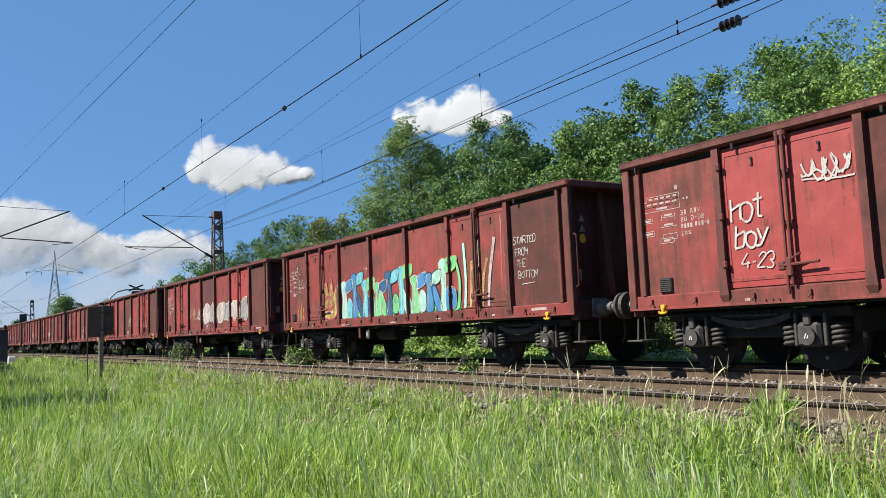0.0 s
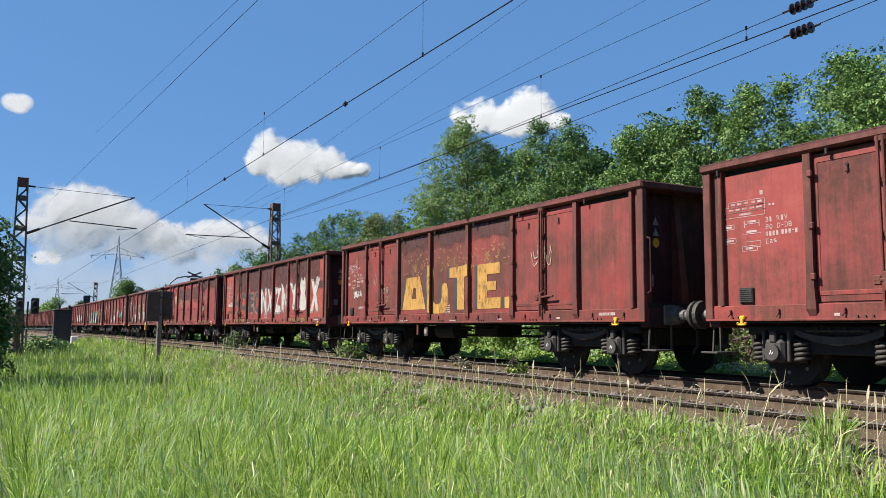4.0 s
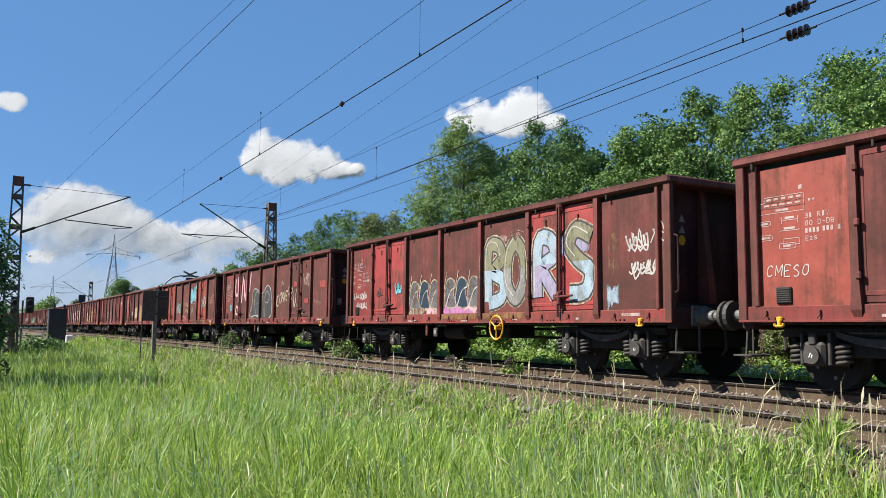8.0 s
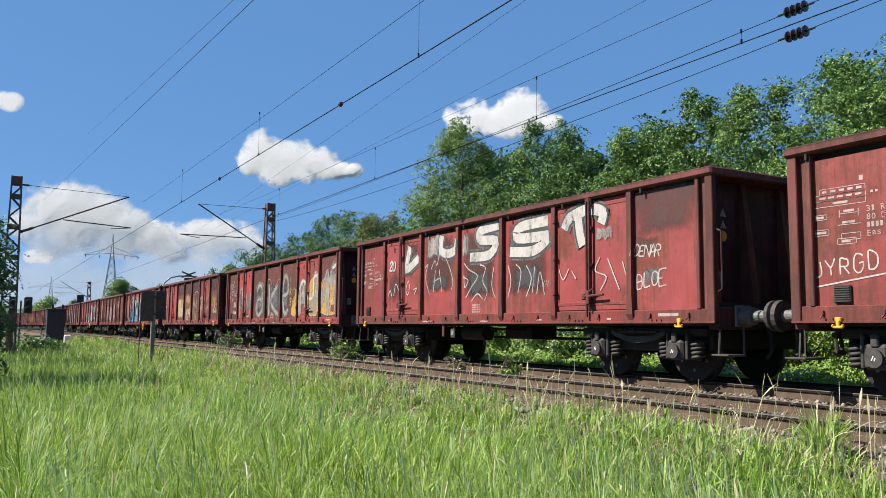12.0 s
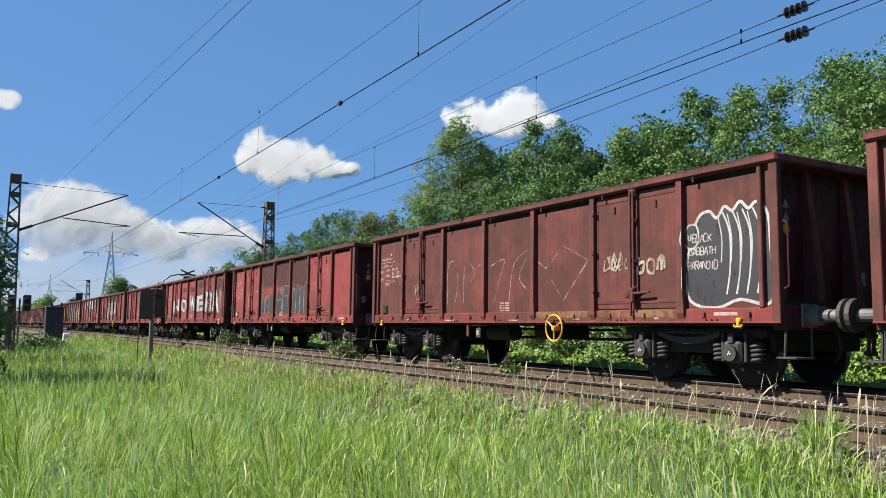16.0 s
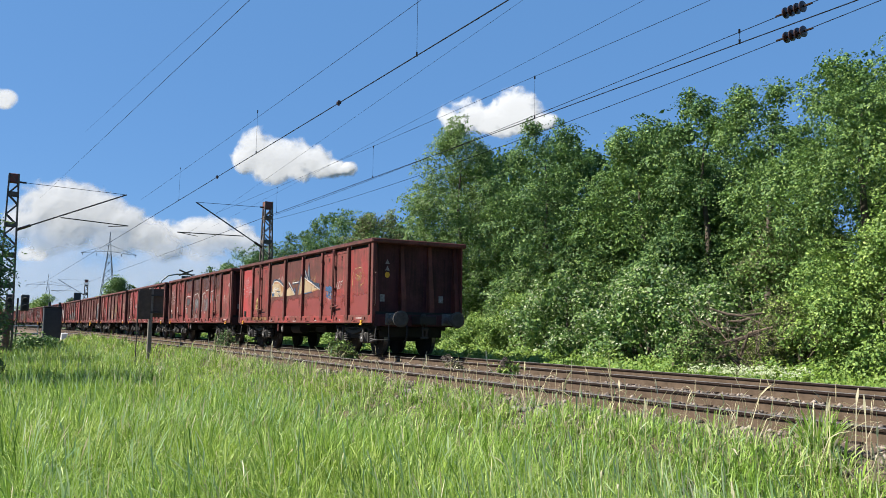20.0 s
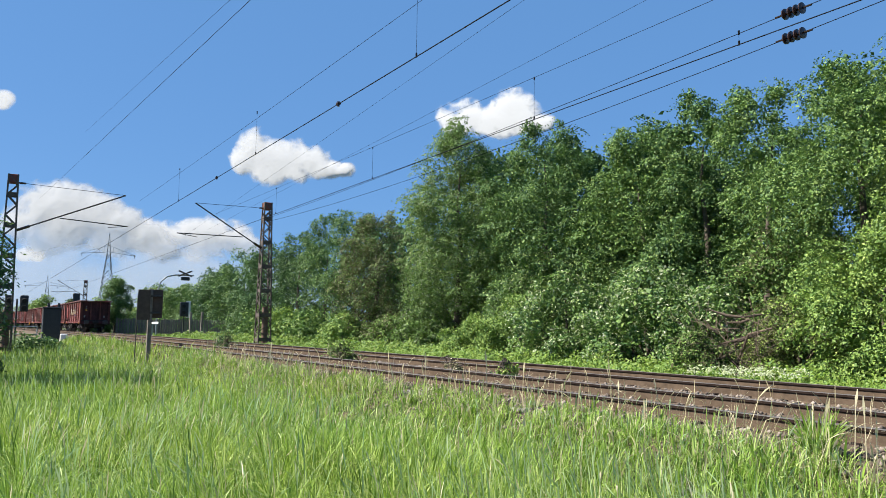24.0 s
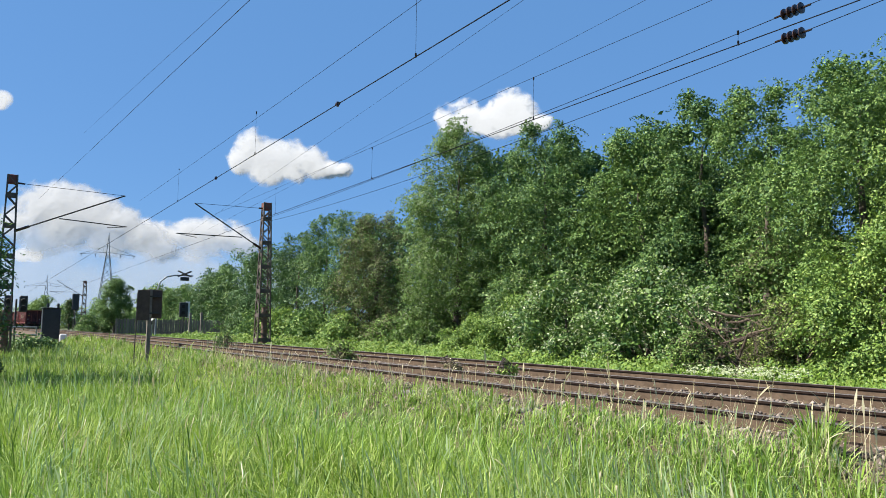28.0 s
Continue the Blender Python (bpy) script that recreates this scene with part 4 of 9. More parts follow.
    def letter(self, ch, cx, cz, w, h, colour, layer, fat=0.0, turn=0.0, slant=0.0, top=9.0):
        vs, fs = glyph(ch, fat)
        x0, x1 = min(v[0] for v in vs), max(v[0] for v in vs)
        y0, y1 = min(v[1] for v in vs), max(v[1] for v in vs)
        c, s = math.cos(turn), math.sin(turn)
        pts = []
        for vx, vy in vs:
            u, t = ((vx - x0) / max(1e-6, x1 - x0) - 0.5) * w, ((vy - y0) / max(1e-6, y1 - y0) - 0.5) * h
            u += slant * t
            px, pz = cx + u * c - t * s, cz + u * s + t * c
            wob = 0.07 * min(w, h)
            px, pz = px + wob * math.sin(pz * 9 + cx * 7) + wob * 0.5 * math.sin(pz * 23 + cx), pz + wob * math.sin(px * 8 + cx * 3) * 0.8
            pts.append((px, pz))
        first = False
        for f in fs:
            field = cut([pts[i] for i in f], 1, 0.0, top)
            if field:
                self.poly(field, colour, layer, first)
                first = True
        return self

    def piece(self, word, b0, b1, q0, q1, fill, edge, glow="", layer=1, fat=0.05, slant=0.0):
        """Fat outlined letters between two bays."""
        xa, xb, za, zb = self.x(b0), self.x(b1), self.z(q0), self.z(q1)
        n, fills = len(word), fill if isinstance(fill, tuple) else (fill,)
        cell = (xb - xa) / n
        for i, ch in enumerate(word):
            if ch == " ":
                continue
            cx, cz = xa + cell * (i + 0.5), (za + zb) / 2 + self.r.uniform(-0.04, 0.04)
            w, h, t = cell * self.r.uniform(0.82, 0.98), (zb - za) * self.r.uniform(0.9, 1.0), self.r.uniform(-0.07, 0.07)
            w *= 0.45 if ch in "1I" else 1
            if glow:
                self.letter(ch, cx, cz, w * 1.22, h * 1.14, glow, layer - 1, fat + 0.07, t, slant)
            self.letter(ch, cx, cz, w * 1.1, h * 1.07, edge, layer, fat + 0.035, t, slant)
            self.letter(ch, cx, cz, w * 0.94, h * 0.94, fills[i % len(fills)], layer + 1, fat, t, slant)
        return self

    def hand(self, ch, cx, cz, w, h, colour, layer, thick, turn=0.0, slant=0.0):
        """One letter written by hand with a spray can."""
        c, s, r = math.cos(turn), math.sin(turn), self.r
        for line in STROKES[ch].split():
            p = [(int(line[i]) / 8 - 0.5 + r.uniform(-0.04, 0.04), int(line[i + 1]) / 8 - 0.5 + r.uniform(-0.04, 0.04)) for i in range(0, len(line), 2)]
            pts = []
            for i in range(len(p) - 1):
                p0, p1, p2, p3 = p[max(0, i - 1)], p[i], p[i + 1], p[min(len(p) - 1, i + 2)]
                for j in range(4):
                    t = j / 4
                    pts.append(tuple(0.5 * (2 * b + (d - a) * 0.8 * t + (2 * a * 0.8 - 5.2 * b + 4.4 * d - 0.8 * e) * t * t + (-0.8 * a + 3.2 * b - 3.2 * d + 0.8 * e) * t ** 3) for a, b, d, e in zip(p0, p1, p2, p3)))
            pts.append(p[-1])
            place = []
            for u, v in pts:
                u, v = u * w + slant * v * h, v * h
                place.append((cx + u * c - v * s, cz + u * s + v * c))
            self.ribbon(place, thick, colour, layer)
        return self

    def tag(self, word, b, q, h, colour, gap=0.82, slant=0.15, turn=0.0, layer=2, thick=0.0):
        """Handwritten letters, h metres high."""
        x, z = self.x(b), self.z(q)
        for i, ch in enumerate(word):
            if ch != " ":
                k = self.r.uniform(0.88, 1.1)
                self.hand(ch, x, z + self.r.uniform(-0.06, 0.06) * h, h * 0.62 * k * (0.4 if ch in "iI1!.-" else 1), h * k, colour, layer, thick or max(0.014, h * 0.095), turn + self.r.uniform(-0.1, 0.1), slant)
            x += h * gap * math.cos(turn) * (0.7 if ch in " il1!." else 1)
            z += h * gap * math.sin(turn)
        return self

    def scribble(self, b, q, w, h, colour, strokes=3, thick=0.022, layer=2):
        """A scrawl that spells nothing."""
        cx, cz = self.x(b), self.z(q)
        r = self.r
        loops = max(2, min(6, round(w / h * 2.2)))
        for k in range(min(strokes, 3)):
            if k == 2:
                z = cz - h * r.uniform(0.35, 0.5)
                fine = [(cx + w * (u - 0.5) * 1.1, z + 0.12 * h * math.sin(3 * u + k) + 0.08 * h * u) for u in (0, 0.2, 0.4, 0.6, 0.8, 1.0)]
            else:
                ph, tilt, amp = r.uniform(0, 6.28), r.uniform(-0.5, 0.6), [r.uniform(0.35, 1) for _ in range(loops + 2)]
                fine, n = [], 11 * loops
                for i in range(n + 1):
                    u = i / n
                    q = amp[int(u * loops)] * (1 - (u * loops) % 1) + amp[int(u * loops) + 1] * ((u * loops) % 1)
                    th = 6.2832 * loops * u + ph
                    dz = h * 0.42 * q * (math.sin(th) + 0.35 * math.sin(2.3 * th + ph))
                    fine.append((cx + w * (u - 0.5) * (0.9 if k else 1) + w / loops * 0.42 * q * math.cos(th) + tilt * dz * 0.6, cz + dz + 0.12 * h * k))
            self.ribbon(fine, thick, colour, layer)
        return self

    def wild(self, b0, b1, q0, q1, fills, edge, count, thick=0.2, layer=1, inner=""):
        """Interlocking bent bars with an outline, like a piece that cannot be read."""
        xa, xb, za, zb = self.x(b0), self.x(b1), self.z(q0), self.z(q1)
        cell, h, r = (xb - xa) / count, zb - za, self.r
        for i in range(count):
            cx, cz = xa + cell * (i + 0.5), (za + zb) / 2
            k, ph, tilt = r.choice((2, 3, 3, 4)), r.uniform(0, 6.28), r.uniform(-0.18, 0.22)
            dent = r.uniform(0.10, 0.2)

            def blob(g, grow):
                pts = []
                for j in range(30):
                    th = 6.2832 * j / 30
                    q = 1 + dent * math.sin(k * th + ph) + 0.07 * math.sin(5 * th + 2 * ph)
                    ux, uz = math.copysign(abs(math.cos(th)) ** 0.7, math.cos(th)), math.copysign(abs(math.sin(th)) ** 0.7, math.sin(th))
                    dz = (h * 0.47 * g * q + grow) * uz
                    pts.append((cx + (cell * 0.50 * g * q + grow) * ux + tilt * dz, cz + dz))
                return pts
            self.poly(blob(0.94, 0.035), edge, layer)
            self.poly(blob(0.94, 0.0), fills[i % len(fills)], layer + 1)
            w0 = max(0.018, thick * 0.16)
            self.ribbon([(cx + cell * 0.3 * math.cos(ph + 0.5 * j) + tilt * 0.1, cz - h * 0.05 + h * 0.24 * math.sin(ph + 0.5 * j)) for j in range(7)], w0, inner or edge, layer + 2)
            if thick > 0.1:
                z0 = cz + h * r.uniform(-0.3, 0.0)
                self.ribbon([(cx - cell * 0.12, z0), (cx + cell * 0.05, z0 + h * 0.12), (cx + cell * 0.16, z0 + h * 0.32)], w0 * 1.3, edge, layer + 2)
                if len(fills) > 1:
                    self.disc(cx + cell * r.uniform(-0.2, 0.2), cz - h * 0.25, cell * 0.16, h * 0.12, fills[(i + 1) % len(fills)], layer + 2, 14, 0.1)
        return self

    def patch(self, b0, b1, q0, q1, colour, layer=0, rough=0.05):
        """A roughly rectangular field of colour, panel by panel."""
        rough = min(rough, 0.1, 0.5 * (q1 - q0))
        for i in range(int(b0), int(math.ceil(b1))):
            xa, xb = max(self.x(b0), EDGES[i] + 0.06), min(self.x(b1), EDGES[i + 1] - 0.06)
            za, zb, r = self.z(q0), self.z(q1), self.r
            n = 7
            pts = [(xa + (xb - xa) * k / n, za + r.uniform(-1, 1) * rough) for k in range(n + 1)]
            pts += [(xb - (xb - xa) * k / n, zb + (r.uniform(-1, 1) * rough if q1 < 0.98 else 0)) for k in range(n + 1)]
            mx, mz, hx, hz = (xa + xb) / 2, (za + zb) / 2, max(0.02, (xb - xa) / 2), max(0.02, (zb - za) / 2)
            faint = colour in ("rust", "red", "brightred", "ochre", "coal", "grey")
            soft = min(0.6, 0.2 / min(hx, hz) + rough) if faint else min(0.32, 0.08 / min(hx, hz) + rough * 0.6)
            rim = [(px, pz, 1.0 if (pz > Z2 - 0.06 or pz < Z1 + 0.03) else 0.1 if faint else 0.55) for px, pz in pts]
            inn = [(mx + (px - mx) * (1 - soft), mz + (pz - mz) * (1 - soft), 1.0) for px, pz in pts]
            for k in range(len(pts)):
                j = (k + 1) % len(pts)
                self.poly([(mx, mz), inn[k], inn[j]], colour, layer, k > 0)
                self.poly([inn[k], rim[k], rim[j], inn[j]], colour, layer, True)
        return self

    def outline(self, b0, b1, q0, q1, colour, cells, thick=0.03):
        """Drawn outlines of round letters that were never filled."""
        xa, xb, za, zb = self.x(b0), self.x(b1), self.z(q0), self.z(q1)
        cell = (xb - xa) / cells
        for i in range(cells):
            l0, l1 = xa + cell * (i + 0.08), xa + cell * (i + 0.9)
            z1 = zb - self.r.uniform(0, 0.15) * (zb - za)
            pts = [(l0, za), (l0 + self.r.uniform(-0.05, 0.05), z1 - 0.15), (l0 + 0.18, z1), (l1 - 0.2, z1 + 0.02), (l1, z1 - 0.2), (l1 + self.r.uniform(-0.06, 0.06), za + 0.1), (l1 - 0.25, za), (l1 - 0.3, (za + z1) / 2), (l0 + 0.2, (za + z1) / 2 + 0.1)]
            self.ribbon(pts, thick, colour, 2)
        return self

    def build(self, w):
        """One part for each colour; every shape lies a little above those that it covers."""
        groups = {}
        for pts, colour, layer, order, lift in self.shapes:
            groups.setdefault((layer, order), []).append((pts, colour, lift))
        done, by = [], {}
        for key in sorted(groups):
            xs = [p[0] for pts, c, f in groups[key] for p in pts]
            zs = [p[1] for pts, c, f in groups[key] for p in pts]
            box = (min(xs), max(xs), min(zs), max(zs))
            level = 1 + max([lv for (a, b, c, d), lv in done if a < box[1] and b > box[0] and c < box[3] and d > box[2]], default=0)
            done.append((box, level))
            for pts, colour, lift in groups[key]:
                by.setdefault(colour, []).append((pts, 0.0006 * level + 0.00012 * lift))
        for colour, items in by.items():
            m, cover = Mesh(), []
            for pts, up in items:
                for a, b, y in ZONES:
                    if max(p[0] for p in pts) <= a or min(p[0] for p in pts) >= b:
                        continue
                    c = cut(pts, 0, a, b)
                    c = cut(c, 1, Z1 + 0.012, Z2 - 0.02) if c else c
                    if c:
                        m.add([(p[0], y - up, p[1]) for p in c], [tuple(range(len(c)))])
                        cover += [p[2] for p in c]
            if m.v:
                me = bpy.data.meshes.new("graffiti")
                me.from_pydata(m.v, [], m.f)
                me.attributes.new("cover", "FLOAT", "POINT").data.foreach_set("value", cover)
                me.materials.append(SPRAY[colour])
                tagged(part("graffiti", me, w), "sprayed %s graffiti paint" % colour.replace("brightred", "bright red"), kind="stuff")


@cached
def marking_mesh():
    """White painted signs of the railway: a table, symbols, letters and bars for the numbers."""
    a = Art(5)
    x0 = EDGES[0] + 0.30

    def bar(x, z, w, h):
        a.poly([(x, z), (x + w, z), (x + w, z + h), (x, z + h)], "white", 0)

    def frame_of(x, z, w, h, t=0.009):
        bar(x, z, w, t), bar(x, z + h - t, w, t), bar(x, z, t, h), bar(x + w - t, z, t, h)
    frame_of(x0 + 0.12, 2.50, 0.62, 0.085), frame_of(x0 + 0.06, 2.425, 0.68, 0.085), frame_of(x0, 2.35, 0.74, 0.085)
    for i in range(5):
        bar(x0 + 0.16 + 0.115 * i, 2.53, 0.07, 0.03), bar(x0 + 0.12 + 0.12 * i, 2.455, 0.085, 0.025)
    bar(x0 + 0.66, 2.63, 0.05, 0.06), bar(x0 + 0.80, 2.46, 0.03, 0.03), bar(x0 + 0.86, 2.46, 0.03, 0.03), bar(x0 + 0.3, 2.375, 0.2, 0.03)
    frame_of(x0, 2.19, 0.22, 0.07), bar(x0 + 0.05, 2.21, 0.12, 0.03), frame_of(x0, 1.99, 0.24, 0.08), bar(x0 + 0.04, 2.015, 0.16, 0.03)
    bar(x0 + 0.38, 2.24, 0.26, 0.01), bar(x0 + 0.38, 2.20, 0.012, 0.09), bar(x0 + 0.63, 2.20, 0.012, 0.09), bar(x0 + 0.44, 2.26, 0.14, 0.03)
    bar(x0 + 0.36, 2.10, 0.30, 0.01), bar(x0 + 0.42, 2.12, 0.17, 0.03)
    frame_of(x0 + 0.34, 1.86, 0.26, 0.08), frame_of(x0 + 0.40, 1.91, 0.26, 0.09), bar(x0 + 0.40, 1.885, 0.12, 0.025)
    for i, word in enumerate(("31 RIV", "80 D-DB")):
        xx = x0 + 0.76
        for ch in word:
            if ch != " ":
                a.letter(ch, xx, 2.275 - 0.10 * i, 0.03 if ch in "1I-" else 0.048, 0.012 if ch == "-" else 0.07, "white", 0)
            xx += 0.062
    for i in range(4):
        bar(x0 + 0.74 + 0.055 * i, 2.045, 0.036, 0.062)
    for i in range(3):
        bar(x0 + 0.99 + 0.055 * i, 2.05, 0.036, 0.062)
    bar(x0 + 1.16, 2.085, 0.03, 0.014), bar(x0 + 1.20, 2.05, 0.036, 0.062)
    for i, ch in enumerate("Eas"):
        a.letter(ch, x0 + 0.765 + 0.06 * i, 1.975, 0.046, 0.07 if ch == "E" else 0.052, "white", 0)
    m = Mesh()
    for pts, c, l, o, f in a.shapes:
        m.add([(p[0], SKIN - 0.004, p[1]) for p in pts], [tuple(range(len(pts)))])
    for xs, z, w, h in ((EDGES[2] + 0.15, 0.935, 0.45, 0.03), (EDGES[3] + 0.95, 0.93, 0.3, 0.03), (EDGES[6] + 0.62, 1.0, 0.42, 0.05), (EDGES[5] + 1.45, 0.95, 0.1, 0.035), (EDGES[1] + 0.3, 0.95, 0.08, 0.035), (EDGES[4] + 1.2, 0.95, 0.18, 0.025)):
        m.add([(xs, SIDE + 0.031, z), (xs + w, SIDE + 0.031, z), (xs + w, SIDE + 0.031, z + h), (xs, SIDE + 0.031, z + h)], [(0, 1, 2, 3)])
    for gx in range(4):
        for gz in range(4):
            xx, zz = EDGES[3] + 0.55 + gx * 0.09, Z1 + 0.03 + gz * 0.05
            m.add([(xx, SKIN - 0.004, zz), (xx + 0.07, SKIN - 0.004, zz), (xx + 0.07, SKIN - 0.004, zz + 0.03), (xx, SKIN - 0.004, zz + 0.03)], [(0, 1, 2, 3)])
    me = bpy.data.meshes.new("marking")
    me.from_pydata(m.v, [], m.f)
    me.attributes.new("cover", "FLOAT", "POINT").data.foreach_set("value", [1.0] * len(m.v))
    me.materials.append(SPRAY["mark"])
    return me


@cached
def stain_mesh(bay):
    """Rust that has run down over the sill below a door."""
    r = random.Random(70 + bay)
    a, b, k = EDGES[bay] + 0.06, EDGES[bay + 1] - 0.06, 14
    vs, cover = [], []
    for i in range(k + 1):
        x = a + (b - a) * i / k
        for z, c in ((Z1 - 0.004, 1.0), (Z1 - 0.1, 0.95), (Z0 + 0.035 + r.uniform(0, 0.05), 0.55)):
            vs.append((x, SIDE + 0.029, z))
            cover.append(c if 0 < i < k else 0.5)
    fs = [(3 * i + j, 3 * i + 3 + j, 3 * i + 4 + j, 3 * i + 1 + j) for i in range(k) for j in range(2)]
    me = bpy.data.meshes.new("rust_stain")
    me.from_pydata(vs, [], fs)
    me.attributes.new("cover", "FLOAT", "POINT").data.foreach_set("value", cover)
    me.materials.append(SPRAY["stain"])
    return me


def paint_wagon(n, w):
    for bay in {0: (1,), 4: (4, 5), 8: (5,), 14: (3, 4), 16: (1, 5), 20: (1, 5), 21: (1, 5), 22: (4,), 23: (5,), 12: (6,), 2: (1,)}.get(n, ()):
        part("rust_stain", stain_mesh(bay), w, None, "orange-brown rust stain")
    a = Art(1000 + n)
    if n == 24:
        a.line(((0.55, 0.02), (0.62, 0.38), (0.66, 0.02), (0.75, 0.45), (0.78, 0.02)), 0.07, "yellow", 1, False)
        a.area(((1.52, 0.05), (1.5, 0.3), (1.6, 0.55), (1.68, 0.36), (1.76, 0.6), (1.84, 0.36), (1.95, 0.5), (1.93, 0.1), (1.75, 0.0)), "yellow", "crimson", 0.04).line(((1.55, 0.28), (1.7, 0.32), (1.66, 0.14), (1.85, 0.2)), 0.07, "crimson", 3).line(((1.6, 0.1), (1.8, 0.1)), 0.05, "pink", 3)
        cols = ("mint", "blue", "cyan", "green", "ultramarine", "cyan", "green", "blue", "mint", "green")
        a.patch(2.05, 5.2, 0.0, 0.1, "green", 0, 0.05)
        for i in range(9):
            b, up = 2.06 + 0.34 * i, 0.46 + 0.08 * math.sin(i * 1.7)
            c, e = cols[i], ("white", "navy", "yellow")[i % 3]
            a.area(((b, 0.02), (b + 0.03, 0.28), (b - 0.03, up), (b + 0.13, up + 0.03), (b + 0.15, 0.3), (b + 0.17, 0.02)), c, e, 0.022, 2)
            a.area(((b + 0.12, up - 0.12), (b + 0.17, up + 0.02), (b + 0.36, up + 0.05), (b + 0.33, up - 0.08)), cols[i + 1], e, 0.02, 2)
            if i % 2:
                a.area(((b + 0.14, 0.24), (b + 0.22, 0.30), (b + 0.38, 0.02), (b + 0.27, 0.0)), cols[(i + 3) % 9], e, 0.02, 2)
            else:
                a.area(((b + 0.16, 0.14), (b + 0.24, 0.26), (b + 0.34, 0.2), (b + 0.33, 0.04), (b + 0.2, 0.02)), cols[(i + 2) % 9], e, 0.02, 2)
            a.line(((b + 0.06, 0.06), (b + 0.08, 0.3), (b + 0.05, up - 0.06)), 0.025, ("white", "yellow", "mint")[i % 3], 4)
        for i in range(6):
            b = 5.16 + 0.1 * i
            a.line(((b, 0.02), (b + 0.03, 0.3), (b - 0.02 + 0.03 * i, 0.5 + 0.2 * (i % 2))), 0.08, ("green", "mint", "yellow", "cream", "yellow", "white")[i], 2)
        a.line(((2.8, 0.7), (2.95, 0.55)), 0.02, "pale", 2).line(((2.82, 0.55), (2.95, 0.7)), 0.02, "pale", 2).line(((2.78, 0.62), (2.98, 0.62)), 0.02, "pale", 2)
        for i, word in enumerate(("STARTED", "FROM", "THE", "BOTTOM")):
            a.tag(word, 6.10 + 0.02 * i, 0.62 - 0.11 * i, 0.13, "white", 0.72, 0.1)
        a.line(((6.18, 0.2), (6.4, 0.21)), 0.015, "white").line(((5.88, 0.1), (5.9, 0.9)), 0.03, "pale", 1).line(((5.94, 0.1), (5.95, 0.75)), 0.03, "cream", 1)
    elif n == 23:
        a.tag("hot", 1.13, 0.56, 0.32, "white", 0.50, 0.15).tag("boy", 1.15, 0.36, 0.32, "white", 0.52, 0.15).tag("4-23", 1.17, 0.18, 0.20, "white", 0.62, 0.15)
        a.scribble(1.78, 0.72, 0.62, 0.34, "white", 3, 0.022).patch(2.12, 2.9, 0.04, 0.26, "pale", 0, 0.12).patch(2.15, 2.9, 0.02, 0.12, "silver", 1, 0.1).scribble(2.5, 0.2, 1.0, 0.45, "pale", 1, 0.05).patch(3.1, 3.92, 0.04, 0.36, "cream", 0, 0.14).scribble(3.5, 0.18, 1.0, 0.4, "white", 2, 0.04).patch(3.1, 3.4, 0.03, 0.2, "pale", 1, 0.1).scribble(3.5, 0.5, 0.6, 0.25, "cream", 2, 0.02)
        a.patch(4.08, 4.95, 0.04, 0.34, "orange", 0, 0.14).patch(4.7, 4.95, 0.1, 0.42, "cream", 1, 0.08).scribble(4.45, 0.42, 0.9, 0.6, "white", 2, 0.035).scribble(4.5, 0.3, 1.1, 0.5, "cream", 2, 0.04)
        a.wild(5.08, 5.45, 0.18, 0.40, ("cyan",), "black", 2, 0.10).wild(5.55, 5.95, 0.2, 0.45, ("cyan",), "black", 2, 0.10)
        a.tag("OZTY.", 6.15, 0.55, 0.26, "white", 1.0, 0.05).tag("23", 6.42, 0.36, 0.25, "white", 0.9, 0.2)
    elif n == 22:
        a.area(((1.08, 0.02), (1.06, 0.2), (1.2, 0.32), (1.4, 0.3), (1.47, 0.12), (1.42, 0.02)), "white", "black", 0.03).area(((1.12, 0.32), (1.14, 0.62), (1.38, 0.62), (1.42, 0.5), (1.3, 0.36), (1.24, 0.46)), "silver", "black", 0.035, 2).line(((1.08, 0.25), (1.26, 0.26), (1.25, 0.12)), 0.035, "black", 4)
        a.area(((1.56, 0.46), (1.78, 0.70), (1.92, 0.5), (1.72, 0.32)), "silver", "black", 0.04, 2, False).area(((1.68, 0.46), (1.76, 0.53), (1.8, 0.46), (1.73, 0.41)), "rust", "black", 0.02, 4, False).area(((1.58, 0.02), (1.6, 0.22), (1.9, 0.36), (1.97, 0.3), (1.95, 0.08)), "white", "silver", 0.03, 1).disc(a.x(1.64), a.z(0.76), 0.06, 0.07, "pale", 2).disc(a.x(1.86), a.z(0.80), 0.07, 0.07, "pale", 2, 14, 0.15)
        for b in (2, 3, 4):
            a.patch(b + 0.22, b + 0.52, 0.42, 0.64, "yellow", 1, 0.05).patch(b + 0.24, b + 0.5, 0.28, 0.44, "cream", 0, 0.06).patch(b + 0.3, b + 0.58, 0.24, 0.36, "silver", 1, 0.04).patch(b + 0.44, b + 0.76, 0.06, 0.34, "mint", 1, 0.04).patch(b + 0.46, b + 0.74, 0.08, 0.3, "cyan", 2, 0.06).line(((b + 0.60, 0.09), (b + 0.61, 0.27)), 0.015, "grey", 3).line(((b + 0.5, 0.26), (b + 0.7, 0.27)), 0.015, "grey", 3)
            a.tag("CC" if b > 2 else "C", b + 0.12, 0.64, 0.16, "yellow", 0.8).tag("10", b + 0.66, 0.62, 0.19, "yellow", 0.7)
        a.scribble(5.76, 0.36, 0.5, 0.26, "white", 2, 0.026).line(((5.55, 0.42), (5.6, 0.5), (5.95, 0.46)), 0.02, "white")
